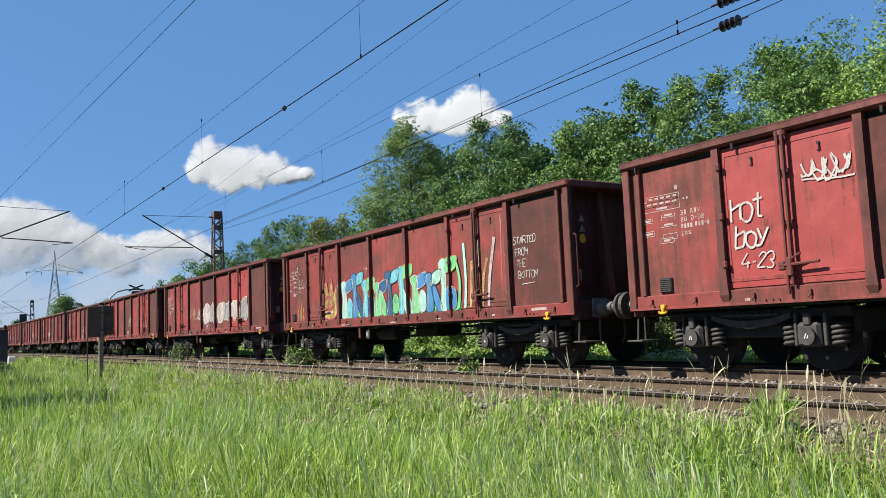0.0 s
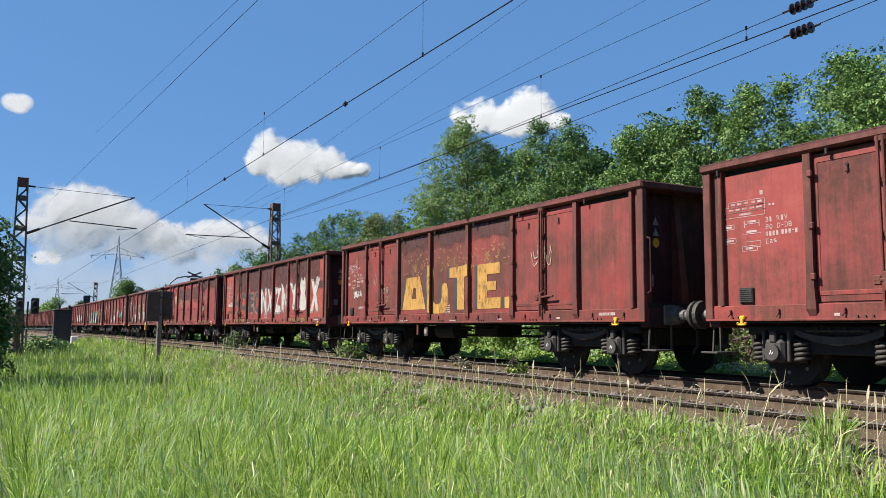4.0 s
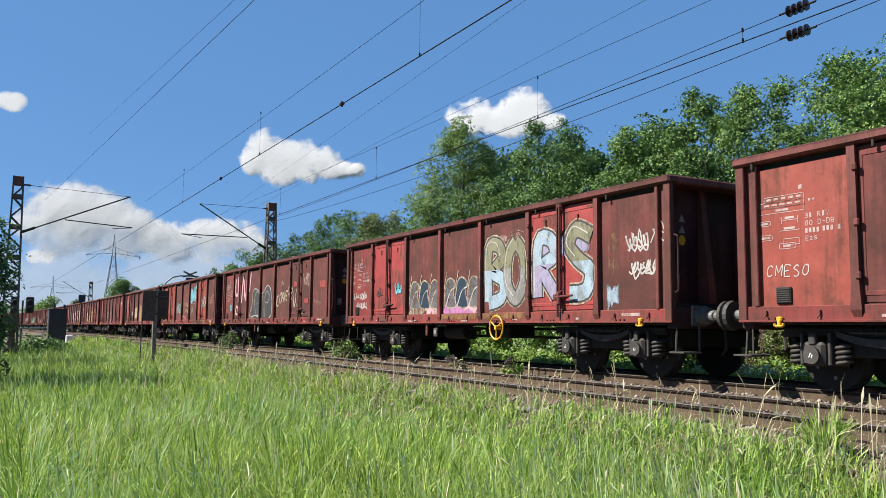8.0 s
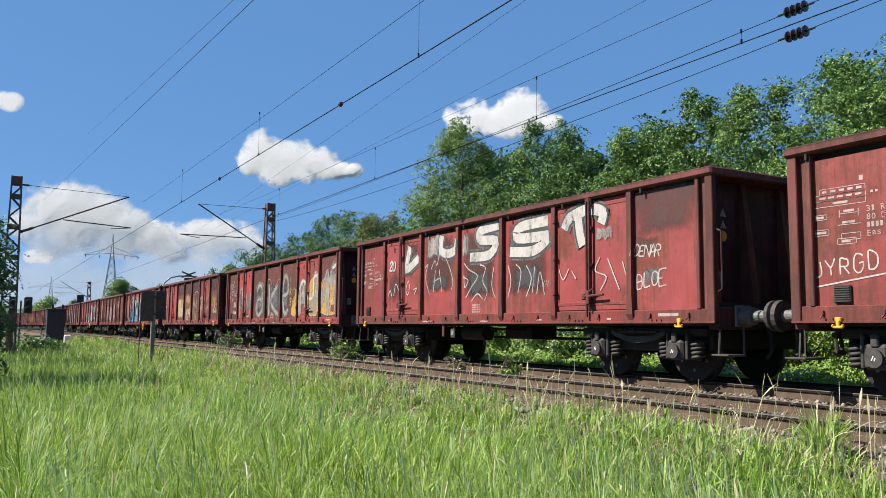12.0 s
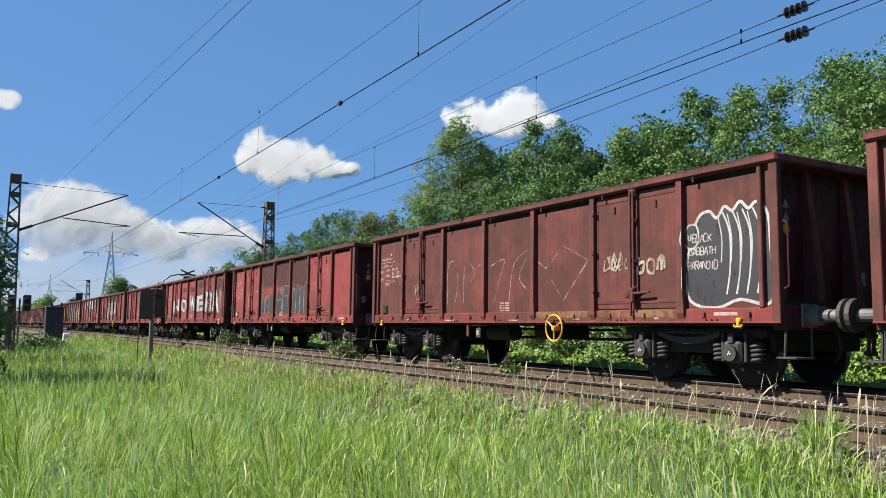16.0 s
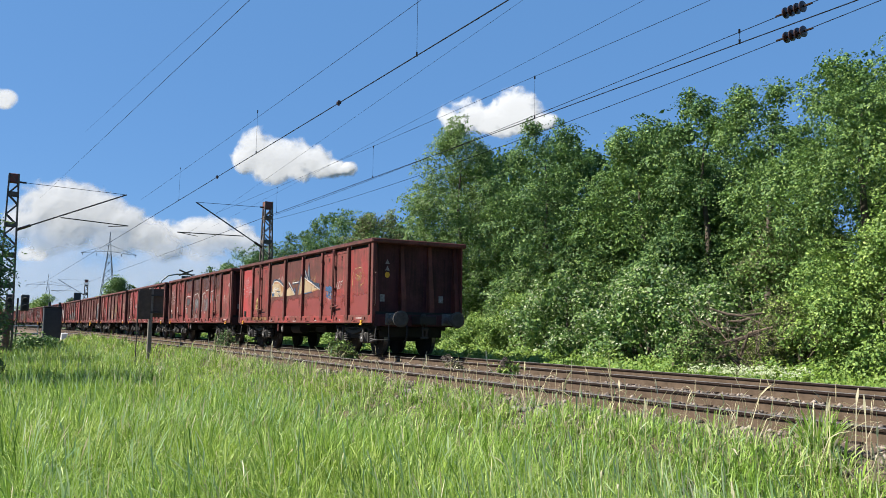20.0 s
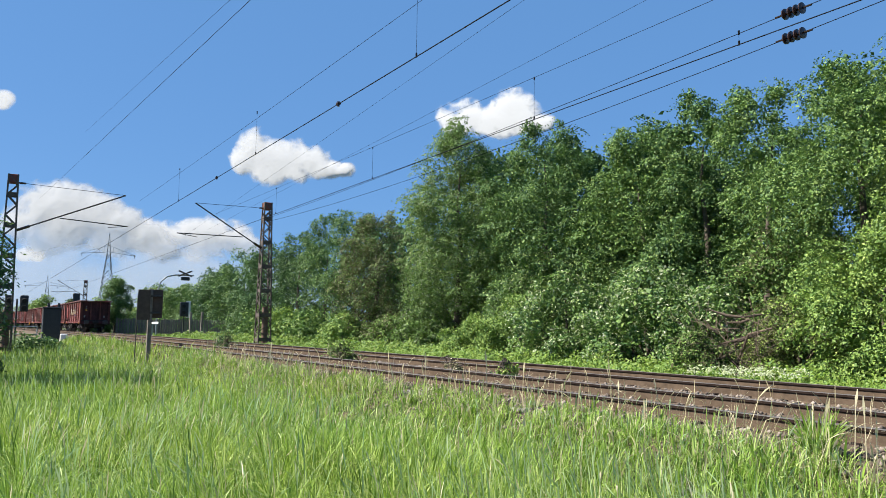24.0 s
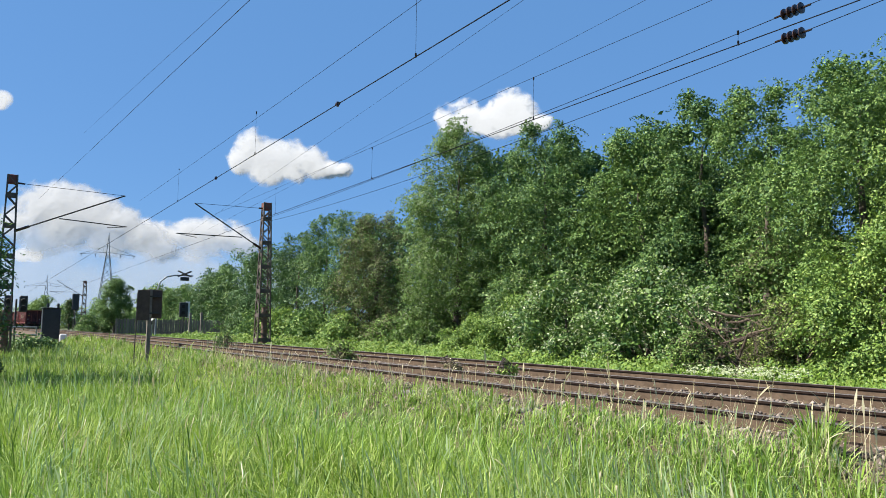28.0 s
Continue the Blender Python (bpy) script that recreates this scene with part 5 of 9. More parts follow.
        for ch, b in (("P", 6.2), ("A", 6.55), ("Z", 6.86)):
            a.hand(ch, a.x(b), a.z(0.36), 0.38, 0.85, "sand", 1, 0.13).hand(ch, a.x(b), a.z(0.36), 0.38, 0.85, "cream", 2, 0.10)
        a.patch(6.15, 6.5, 0.12, 0.3, "yellow", 0, 0.05)
    elif n == 21:
        a.patch(2.0, 5.0, 0.0, 0.36, "red", 0, 0.01).patch(2.05, 4.95, 0.5, 0.95, "rust", 0, 0.1).patch(5.0, 7, 0.75, 1.0, "rust", 0, 0.1).patch(2.1, 2.95, 0.42, 0.75, "ochre", 1, 0.2)
        a.patch(1.55, 1.95, 0.3, 0.7, "ochre", 1, 0.1).patch(1.62, 1.88, 0.5, 0.75, "cream", 2, 0.08).patch(1.1, 1.4, 0.2, 0.6, "pale", 0, 0.1).patch(3.1, 4.9, 0.40, 0.56, "ochre", 1, 0.1).scribble(5.5, 0.32, 0.5, 0.25, "cream", 3, 0.045)
        a.scribble(0.7, 0.32, 0.72, 0.32, "white", 3, 0.028).scribble(1.3, 0.55, 0.5, 0.7, "cream", 2, 0.05).scribble(1.75, 0.6, 0.4, 0.7, "cream", 2, 0.05)
        a.patch(2.1, 4.9, 0.45, 0.62, "ochre", 1, 0.12).scribble(5.6, 0.55, 0.5, 0.4, "pale", 3, 0.03).scribble(2.6, 0.5, 1.2, 0.5, "cream", 3, 0.02)
    elif n == 20:
        for b in (1, 2, 3, 4, 5):
            a.patch(b + 0.06, b + 0.94, 0.5, 1.0, "rust", 0, 0.06)
        a.patch(6.05, 6.55, 0.55, 1.0, "rust", 0, 0.04).patch(6.3, 6.9, 0.46, 0.62, "rust", 0, 0.03)
        a.piece("HO", 1.02, 1.95, 0.14, 0.56, "coal", "pale", "", 1, 0.04).piece("EC", 2.08, 2.95, 0.14, 0.58, "coal", "pale", "", 1, 0.05).piece("NX", 3.05, 3.97, 0.1, 0.60, "white", "silver", "", 1, 0.04).piece("ZN", 4.04, 4.97, 0.1, 0.62, "white", "silver", "", 1, 0.05).piece("Y", 5.08, 5.47, 0.12, 0.64, "white", "silver", "", 1, 0.05)
        a.area(((5.6, 0.14), (5.6, 0.34), (5.65, 0.42), (5.61, 0.5), (5.61, 0.62), (5.67, 0.70), (5.71, 0.65), (5.77, 0.65), (5.81, 0.71), (5.86, 0.62), (5.86, 0.48), (5.83, 0.42), (5.89, 0.32), (5.88, 0.14)), "white", "silver", 0.02)
        a.piece("X", 6.04, 6.6, 0.08, 0.66, "white", "silver", "", 1, 0.07)
        for i in range(26):
            b, q = a.r.choice((3.2, 3.42, 3.75, 4.25, 4.4, 4.7, 4.85, 5.25, 5.3, 6.2, 6.4)) + a.r.uniform(-0.05, 0.05), a.r.uniform(0.15, 0.58)
            a.line(((b - 0.025, q + 0.02), (b, q), (b + 0.03, q + 0.015)), 0.014, "black", 4).line(((b, q), (b + 0.004, q - 0.03)), 0.012, "black", 4)
        a.scribble(0.62, 0.32, 0.7, 0.22, "white", 2, 0.028).scribble(0.62, 0.16, 0.7, 0.14, "coal", 2, 0.02).disc(a.x(6.82), a.z(0.16), 0.06, 0.09, "yellow", 1).disc(a.x(6.80), a.z(0.24), 0.03, 0.03, "yellow", 1)
    elif n == 19:
        a.patch(2.02, 4.98, 0.8, 1.0, "rust", 0, 0.1)
        for i in range(420):
            b, q = a.r.uniform(2.06, 4.95), 0.5 + 0.3 * a.r.random() ** 1.3
            a.line(((b, q), (b + a.r.uniform(0.015, 0.05), q + a.r.uniform(-0.03, 0.03))), 0.02, ("ochre", "tan", "ochre")[i % 3], 1)
        a.patch(2.05, 4.95, 0.46, 0.72, "ochre", 0, 0.1).patch(2.02, 3.2, 0.0, 0.1, "red", 1, 0.02)
        shadow, letters = ("coal", 1), ("gold", 2)
        for (colour, layer), dx in ((shadow, -0.07), (letters, 0.0)):
            a.area(((2.12 + dx, 0.06), (2.25 + dx, 0.48), (2.66 + dx, 0.48), (2.84 + dx, 0.06)), colour, "", 0, layer, False)
            a.area(((2.88 + dx, 0.56), (3.06 + dx, 0.56), (3.04 + dx, 0.22), (3.12 + dx, 0.12), (3.28 + dx, 0.16), (3.3 + dx, 0.34), (3.44 + dx, 0.34), (3.42 + dx, 0.04), (3.1 + dx, 0.0), (2.9 + dx, 0.1)), colour, "", 0, layer)
            a.area(((3.5 + dx, 0.54), (4.06 + dx, 0.56), (4.06 + dx, 0.42), (3.88 + dx, 0.42), (3.88 + dx, 0.04), (3.7 + dx, 0.04), (3.7 + dx, 0.42), (3.5 + dx, 0.42)), colour, "", 0, layer, False)
            a.area(((4.2 + dx, 0.04), (4.2 + dx, 0.54), (4.7 + dx, 0.54), (4.7 + dx, 0.42), (4.42 + dx, 0.42), (4.42 + dx, 0.34), (4.62 + dx, 0.34), (4.62 + dx, 0.24), (4.42 + dx, 0.24), (4.42 + dx, 0.16), (4.72 + dx, 0.16), (4.72 + dx, 0.04)), colour, "", 0, layer, False)
            a.area(((4.8 + dx, 0.04), (4.8 + dx, 0.16), (4.92 + dx, 0.16), (4.92 + dx, 0.04)), colour, "", 0, layer, False)
        a.area(((2.42, 0.2), (2.46, 0.34), (2.54, 0.34), (2.56, 0.2)), "rust", "", 0, 3, False)
        a.tag("ELEF", 1.56, 0.34, 0.13, "cream", 0.75).tag("33", 1.66, 0.22, 0.13, "cream").patch(1.58, 1.94, 0.4, 0.62, "ochre", 0, 0.1).scribble(1.28, 0.5, 0.28, 0.45, "pale", 2, 0.025)
        a.scribble(0.62, 0.32, 0.55, 0.22, "white", 2, 0.028).scribble(0.78, 0.12, 0.4, 0.07, "white", 1, 0.02).scribble(5.5, 0.55, 0.6, 0.5, "cream", 2, 0.02)
    elif n == 18:
        a.patch(2.1, 4.9, 0.05, 0.4, "ochre", 0, 0.1).scribble(2.5, 0.3, 1.0, 0.6, "cream", 3, 0.03).scribble(3.6, 0.3, 1.0, 0.6, "cream", 3, 0.03).scribble(5.3, 0.7, 0.4, 0.3, "white", 2, 0.04).scribble(6.3, 0.7, 0.5, 0.3, "white", 2, 0.04)
    elif n == 17:
        a.patch(2.12, 2.92, 0.1, 0.5, "sand", 0, 0.1).patch(2.15, 2.4, 0.05, 0.45, "cream", 1, 0.08).patch(3.2, 3.8, 0.2, 0.7, "ochre", 0, 0.14).area(((3.2, 0.0), (3.25, 0.4), (3.5, 0.56), (3.7, 0.3), (3.72, 0.0)), "tan", "sand", 0.05).line(((3.35, 0.28), (3.6, 0.3), (3.58, 0.02)), 0.06, "cream", 3).patch(4.1, 4.6, 0.1, 0.6, "ochre", 0, 0.14)
        for b in (4.15, 4.25, 4.32, 4.4, 3.9):
            a.line(((b, 0.1), (b + 0.01, 0.5)), 0.05, "sand", 1)
        fog = "pink"
        a.line(((5.66, 0.86), (5.58, 0.55), (5.92, 0.60)), 0.13, fog, 2).line(((5.74, 0.92), (5.82, 0.64), (5.8, 0.36)), 0.14, fog, 2).patch(5.56, 5.82, 0.30, 0.40, fog, 1, 0.04).patch(5.74, 5.95, 0.14, 0.26, fog, 1, 0.04)
        a.line(((6.03, 0.34), (6.1, 0.6), (6.2, 0.86), (6.28, 0.6), (6.36, 0.4), (6.44, 0.66), (6.56, 0.98)), 0.14, fog, 2)
        a.scribble(5.25, 0.28, 0.42, 0.34, "yellow", 2, 0.05).line(((6.05, 0.2), (6.12, 0.42), (6.08, 0.3), (6.18, 0.1), (6.22, 0.3)), 0.022, "white", 3).line(((6.3, 0.1), (6.34, 0.4), (6.52, 0.42), (6.5, 0.24), (6.66, 0.16), (6.6, 0.02), (6.42, 0.08)), 0.022, "white", 3).line(((6.0, 0.1), (6.2, 0.02)), 0.02, "white", 3)
        a.scribble(1.28, 0.24, 0.4, 0.32, "white", 2, 0.035).scribble(1.75, 0.28, 0.4, 0.32, "white", 2, 0.035).scribble(0.72, 0.16, 0.5, 0.25, "yellow", 2, 0.03).patch(6.5, 6.95, 0.1, 0.6, "brightred", 0, 0.1)
    elif n == 16:
        a.patch(4.06, 4.95, 0.52, 0.72, "ice", 0, 0.1)
        for i, ch in enumerate("BAE"):
            a.hand(ch, a.x(4.22 + 0.28 * i), a.z(0.62 + 0.03 * i), 0.36, 0.58, "ice", 1, 0.17).hand(ch, a.x(4.22 + 0.28 * i), a.z(0.62 + 0.03 * i), 0.36, 0.58, "cyan", 2, 0.12)
        a.tag("FALCO", 4.16, 0.2, 0.36, "cream", 0.75, 0.15, 0.34, 3, 0.045)
        for i in range(5):
            a.scribble(2.5 + a.r.uniform(-0.08, 0.08), 0.33 + a.r.uniform(-0.06, 0.06), 0.9, 0.42, ("mint", "grey", "silver")[i % 3], 2, 0.02)
        a.scribble(3.48, 0.42, 0.9, 0.26, "yellow", 2, 0.032).scribble(3.5, 0.24, 1.0, 0.26, "yellow", 2, 0.032).line(((3.38, 0.62), (3.42, 0.7), (3.45, 0.64), (3.49, 0.71), (3.52, 0.63), (3.4, 0.61)), 0.02, "yellow")
        a.tag("HCV", 5.62, 0.42, 0.40, "mint", 0.62, 0.1, 0.12, 2, 0.05).tag("FALCO", 6.08, 0.45, 0.32, "cream", 0.75, 0.15, 0.1)
        a.scribble(6.5, 0.15, 1.2, 0.2, "coal", 2, 0.012).tag("HOL", 3.1, 0.1, 0.15, "white", 0.8).patch(3.06, 3.7, 0.0, 0.09, "brightred", 1, 0.02)
    elif n == 15:
        for wide, c in ((0.13, "pink"),):
            a.line(((1.12, 0.86), (1.14, 0.52), (1.4, 0.56)), wide, c, 2).line(((1.28, 0.9), (1.32, 0.6), (1.34, 0.36)), wide, c, 2).line(((1.14, 0.12), (1.2, 0.26), (1.32, 0.22), (1.28, 0.1), (1.14, 0.12)), 0.09, c, 2)
            a.line(((1.58, 0.34), (1.68, 0.86), (1.84, 0.4), (1.93, 0.95)), wide, c, 2).line(((2.1, 0.55), (2.2, 0.98)), 0.1, c, 2)
        a.scribble(0.75, 0.24, 0.42, 0.3, "cyan", 2, 0.055)
        a.area(((2.24, 0.0), (2.34, 0.3), (2.38, 0.54), (2.6, 0.6), (2.98, 0.5), (3.2, 0.52), (3.42, 0.64), (3.66, 0.56), (3.74, 0.3), (3.62, 0.0)), "coal", "white", 0.035)
        a.line(((2.22, 0.0), (2.34, 0.3), (2.37, 0.52)), 0.03, "yellow", 4).line(((2.7, 0.02), (2.52, 0.3), (2.6, 0.5), (2.8, 0.55)), 0.022, "white", 3).line(((2.76, 0.02), (2.72, 0.3), (2.9, 0.22), (2.98, 0.02)), 0.022, "white", 3).line(((3.1, 0.45), (3.18, 0.2), (3.2, 0.02)), 0.022, "white", 3).line(((3.3, 0.02), (3.24, 0.36), (3.4, 0.52), (3.6, 0.42), (3.46, 0.3), (3.3, 0.32)), 0.022, "white", 3).line(((2.3, 0.02), (2.6, 0.06), (2.95, 0.02)), 0.04, "white", 3)
        a.tag("C", 4.18, 0.32, 0.42, "cream", 1, 0.2, 0, 2, 0.07).tag("OMIE", 4.36, 0.38, 0.34, "cream", 0.62, 0.2, 0.03, 2, 0.065).tag("R", 5.02, 0.42, 0.40, "cream", 1, 0.2, 0, 2, 0.06).line(((5.1, 0.55), (5.2, 0.18), (5.3, 0.5), (5.26, 0.28), (5.5, 0.12), (5.62, 0.06)), 0.06, "cream", 2).line(((4.34, 0.58), (4.42, 0.68), (4.5, 0.6)), 0.05, "cream", 2)
        a.patch(6.3, 6.8, 0.42, 0.66, "brightred", 0, 0.05).patch(5.1, 5.4, 0.5, 0.66, "brightred", 0, 0.05).patch(5.6, 5.95, 0.2, 0.36, "brightred", 0, 0.05).scribble(6.3, 0.25, 0.55, 0.26, "pale", 2, 0.02).scribble(6.82, 0.28, 0.36, 0.28, "white", 2, 0.02).patch(5.55, 5.95, 0.5, 0.8, "pale", 0, 0.2)
    elif n == 14:
        for b, low, dark in ((2.06, "cream", "navy"), (3.06, "violet", "navy")):
            a.patch(b, b + 0.9, 0.0, 0.14, low, 0, 0.1).patch(b + 0.5, b + 0.9, 0.0, 0.2, "pink", 0, 0.1)
            for i in range(3):
                c = b + 0.04 + 0.29 * i
                a.area(((c, 0.1), (c + 0.02, 0.34), (c + 0.12, 0.42), (c + 0.26, 0.36), (c + 0.22, 0.24), (c + 0.28, 0.08)), dark if i % 2 else "grey", "cream", 0.035).line(((c + 0.02, 0.08), (c + 0.14, 0.26), (c + 0.26, 0.3)), 0.035, "cream" if b < 3 else "white", 3).line(((c - 0.02, 0.3), (c + 0.05, 0.5)), 0.03, "cream", 3)
        bold = ((((4.16, 0.12), (4.15, 0.68), (4.36, 0.72), (4.44, 0.58), (4.26, 0.44), (4.46, 0.34), (4.44, 0.16), (4.16, 0.1)), "olive", "ice"), (((4.72, 0.74), (4.58, 0.6), (4.56, 0.3), (4.72, 0.14), (4.88, 0.3), (4.88, 0.58), (4.72, 0.74)), "olive", "silver"),
                (((5.14, 0.14), (5.15, 0.68), (5.34, 0.70), (5.40, 0.54), (5.22, 0.42), (5.42, 0.16)), "ice", "lavender"), (((5.92, 0.68), (5.72, 0.76), (5.62, 0.62), (5.74, 0.48), (5.9, 0.36), (5.84, 0.18), (5.62, 0.16)), "olive", "ice"))
        for pts, hi, lo in bold:
            a.line(pts, 0.40, "cream", 0).line(pts, 0.34, "coal", 1).line(pts, 0.27, hi, 2).below(0.46).line(pts, 0.27, lo, 3).below(9)
            a.line([(b - 0.045, q + 0.03) for b, q in pts[:4]], 0.022, "white", 5)
        a.line(((4.1, 0.72), (4.3, 0.84), (4.5, 0.78), (4.7, 0.86), (4.95, 0.8)), 0.02, "pale", 2).patch(4.1, 4.9, 0.74, 0.84, "pale", 0, 0.08).patch(5.08, 5.95, 0.55, 0.75, "lavender", 0, 0.2)
        a.patch(6.05, 6.4, 0.1, 0.85, "ochre", 0, 0.12).patch(6.1, 6.3, 0.02, 0.2, "ice", 0, 0.1).scribble(6.55, 0.56, 0.5, 0.36, "white", 2, 0.03).scribble(6.62, 0.34, 0.6, 0.3, "white", 2, 0.03).line(((6.72, 0.55), (6.85, 0.72), (6.9, 0.55), (6.75, 0.66), (6.95, 0.6)), 0.022, "white")
        a.scribble(1.76, 0.34, 0.34, 0.36, "cyan", 2, 0.06).scribble(1.22, 0.3, 0.3, 0.3, "coal", 2, 0.02).scribble(0.5, 0.28, 0.9, 0.2, "white", 2, 0.022).scribble(0.55, 0.14, 0.7, 0.2, "white", 2, 0.022)
    elif n == 13:
        a.piece("M", 2.12, 2.85, 0.08, 0.58, "silver", "crimson", "", 1, 0.015).piece("ES", 3.05, 3.98, 0.08, 0.62, "silver", "crimson", "", 1, 0.05).piece("O", 4.2, 4.8, 0.08, 0.72, "silver", "crimson", "", 1, 0.06)
        a.disc(a.x(4.78), a.z(0.12), 0.14, 0.16, "mint", 3).disc(a.x(2.85), a.z(0.6), 0.1, 0.1, "mint", 3).ribbon([(a.x(2.1), a.z(0.62)), (a.x(2.85), a.z(0.64))], 0.02, "white", 3).tag("CMESO", 0.28, 0.24, 0.15, "white", 0.9).scribble(1.35, 0.3, 0.25, 0.5, "cream", 3, 0.015)
        a.scribble(5.72, 0.62, 0.4, 0.4, "white", 3, 0.03).scribble(6.45, 0.45, 0.9, 0.5, "pale", 3, 0.015).patch(5.2, 5.95, 0.5, 0.9, "red", 0, 0.2)
    elif n == 12:
        for i in range(34):
            rad = a.r.choice((0.035, 0.05, 0.06, 0.09))
            a.disc(a.x(a.r.uniform(1.06, 4.98)), a.z(0.64 + 0.22 * a.r.random()), rad, rad, a.r.choice(("mint", "mint", "cyan", "white")), 0, 14)
        for b, q, rx, rz in ((1.95, 0.6, 0.25, 0.16), (2.1, 0.66, 0.2, 0.2), (2.9, 0.62, 0.25, 0.2), (3.4, 0.72, 0.3, 0.22), (3.9, 0.24, 0.3, 0.3), (4.5, 0.78, 0.34, 0.22), (4.15, 0.24, 0.22, 0.32), (4.85, 0.36, 0.25, 0.42), (3.1, 0.4, 0.15, 0.2), (4.9, 0.12, 0.14, 0.16)):
            a.disc(a.x(b), a.z(q), rx, rz, "mint", 0, 16, 0.06)
        bubbles = (((1.03, 0.02), (1.03, 0.35), (1.1, 0.54), (1.25, 0.63), (1.4, 0.56), (1.48, 0.38), (1.48, 0.02)),
                   ((1.53, 0.02), (1.53, 0.36), (1.6, 0.56), (1.75, 0.65), (1.9, 0.58), (1.97, 0.4), (1.98, 0.02)),
                   ((2.03, 0.02), (2.04, 0.35), (2.2, 0.62), (2.5, 0.70), (2.8, 0.62), (2.96, 0.35), (2.97, 0.02)),
                   ((3.09, 0.1), (3.07, 0.48), (3.2, 0.66), (3.5, 0.73), (3.82, 0.68), (3.93, 0.5), (3.86, 0.35), (3.62, 0.34), (3.5, 0.28), (3.54, 0.12), (3.3, 0.08)),
                   ((4.05, 0.66), (4.2, 0.70), (4.42, 0.60), (4.56, 0.68), (4.85, 0.76), (4.96, 0.66), (4.9, 0.5), (4.72, 0.38), (4.62, 0.28), (4.7, 0.02), (4.28, 0.02), (4.36, 0.28), (4.2, 0.40), (4.07, 0.52)))
        for pts in bubbles:
            a.area(pts, "navy", "white", 0.065, 1).below(0.32).area(pts, "ultramarine", "", 0, 3).below(0.17).area(pts, "blue", "", 0, 4).below(9)
            a.ribbon(a.smooth(a.at(*pts), True) + [a.smooth(a.at(*pts), True)[0]], 0.05, "white", 5)
            b, q = sum(p[0] for p in pts) / len(pts), max(p[1] for p in pts)
            for i in range(4):
                db = a.r.uniform(-0.3, 0.25) * (0.5 if b < 2 else 1)
                a.line(((b + db, q - 0.2), (b + db + 0.05, q - 0.14), (b + db + 0.09, q - 0.2)), 0.035, ("ultramarine", "navy")[i % 2], 4)
        a.line(((1.46, 0.42), (1.32, 0.44), (1.25, 0.32), (1.28, 0.16), (1.42, 0.15), (1.43, 0.26), (1.35, 0.27)), 0.035, "white", 6).disc(a.x(1.75), a.z(0.44), 0.09, 0.10, "white", 6).disc(a.x(1.75), a.z(0.44), 0.06, 0.07, "crimson", 7).line(((1.75, 0.03), (1.74, 0.2)), 0.05, "white", 6).area(((3.42, 0.44), (3.46, 0.52), (3.7, 0.54), (3.64, 0.46)), "mint", "white", 0.03, 6)
        a.area(((2.42, 0.24), (2.42, 0.46), (2.62, 0.46), (2.62, 0.24)), "mint", "white", 0.04, 5, False).line(((2.47, 0.28), (2.47, 0.42), (2.57, 0.42)), 0.02, "coal", 7, False).patch(2.42, 2.54, 0.06, 0.12, "crimson", 6, 0.02)
        a.line(((5.56, 0.5), (5.55, 0.84), (5.7, 0.93), (5.9, 0.9), (5.93, 0.6), (5.8, 0.42), (5.56, 0.4), (5.56, 0.5)), 0.025, "white").tag("PE", 5.6, 0.74, 0.28, "white", 0.6, 0.1).tag("94", 5.78, 0.74, 0.28, "white", 0.6, 0.1).line(((5.7, 0.48), (5.72, 0.6), (5.82, 0.62), (5.83, 0.5)), 0.03, "white")
        a.scribble(5.26, 0.26, 0.5, 0.2, "pale", 2, 0.035).disc(a.x(5.2), a.z(0.55), 0.04, 0.05, "mint", 1).scribble(6.3, 0.34, 0.7, 0.22, "white", 2, 0.022).scribble(6.75, 0.6, 0.5, 0.16, "white", 2, 0.03).patch(6.5, 6.95, 0.1, 0.5, "ochre", 0, 0.1)
    elif n == 11:
        for b in (2, 3, 4, 6):
            a.patch(b + 0.05, b + 0.95, 0.66, 1.0, "rust", 0, 0.08)
        a.patch(2.1, 2.95, 0.08, 0.64, "pale", 0, 0.05).patch(2.1, 2.95, 0.1, 0.6, "sand", 0, 0.1).patch(2.4, 2.95, 0.3, 0.62, "orange", 2, 0.1).patch(2.12, 2.6, 0.06, 0.4, "cream", 1, 0.1).disc(a.x(2.2), a.z(0.52), 0.06, 0.05, "crimson", 3)
        a.patch(3.05, 3.95, 0.06, 0.7, "ochre", 0, 0.06).patch(3.05, 3.95, 0.34, 0.70, "orange", 1, 0.1).patch(3.2, 3.75, 0.44, 0.68, "tan", 2, 0.1).patch(3.1, 3.92, 0.06, 0.36, "pale", 1, 0.1).patch(3.3, 3.95, 0.1, 0.34, "cream", 2, 0.1).line(((3.4, 0.2), (3.6, 0.34), (3.85, 0.22)), 0.05, "pale", 3).line(((3.8, 0.3), (3.92, 0.6), (3.96, 0.74)), 0.09, "pale", 3)
        a.patch(4.05, 4.3, 0.04, 0.58, "pale", 0, 0.1).patch(4.3, 4.94, 0.1, 0.6, "coal", 0, 0.1).tag("MLLE", 4.3, 0.42, 0.26, "yellow", 0.72, 0.05, 0.08, 2, 0.07).tag("AIL", 4.4, 0.24, 0.26, "yellow", 0.72, 0.05, 0.06, 2, 0.07).tag("EPG", 4.36, 0.07, 0.26, "yellow", 0.72, 0.05, 0.06, 2, 0.07).line(((4.2, 0.64), (4.5, 0.74), (4.8, 0.66)), 0.035, "sand", 2).line(((4.05, 0.56), (4.9, 0.55)), 0.03, "pale", 1)
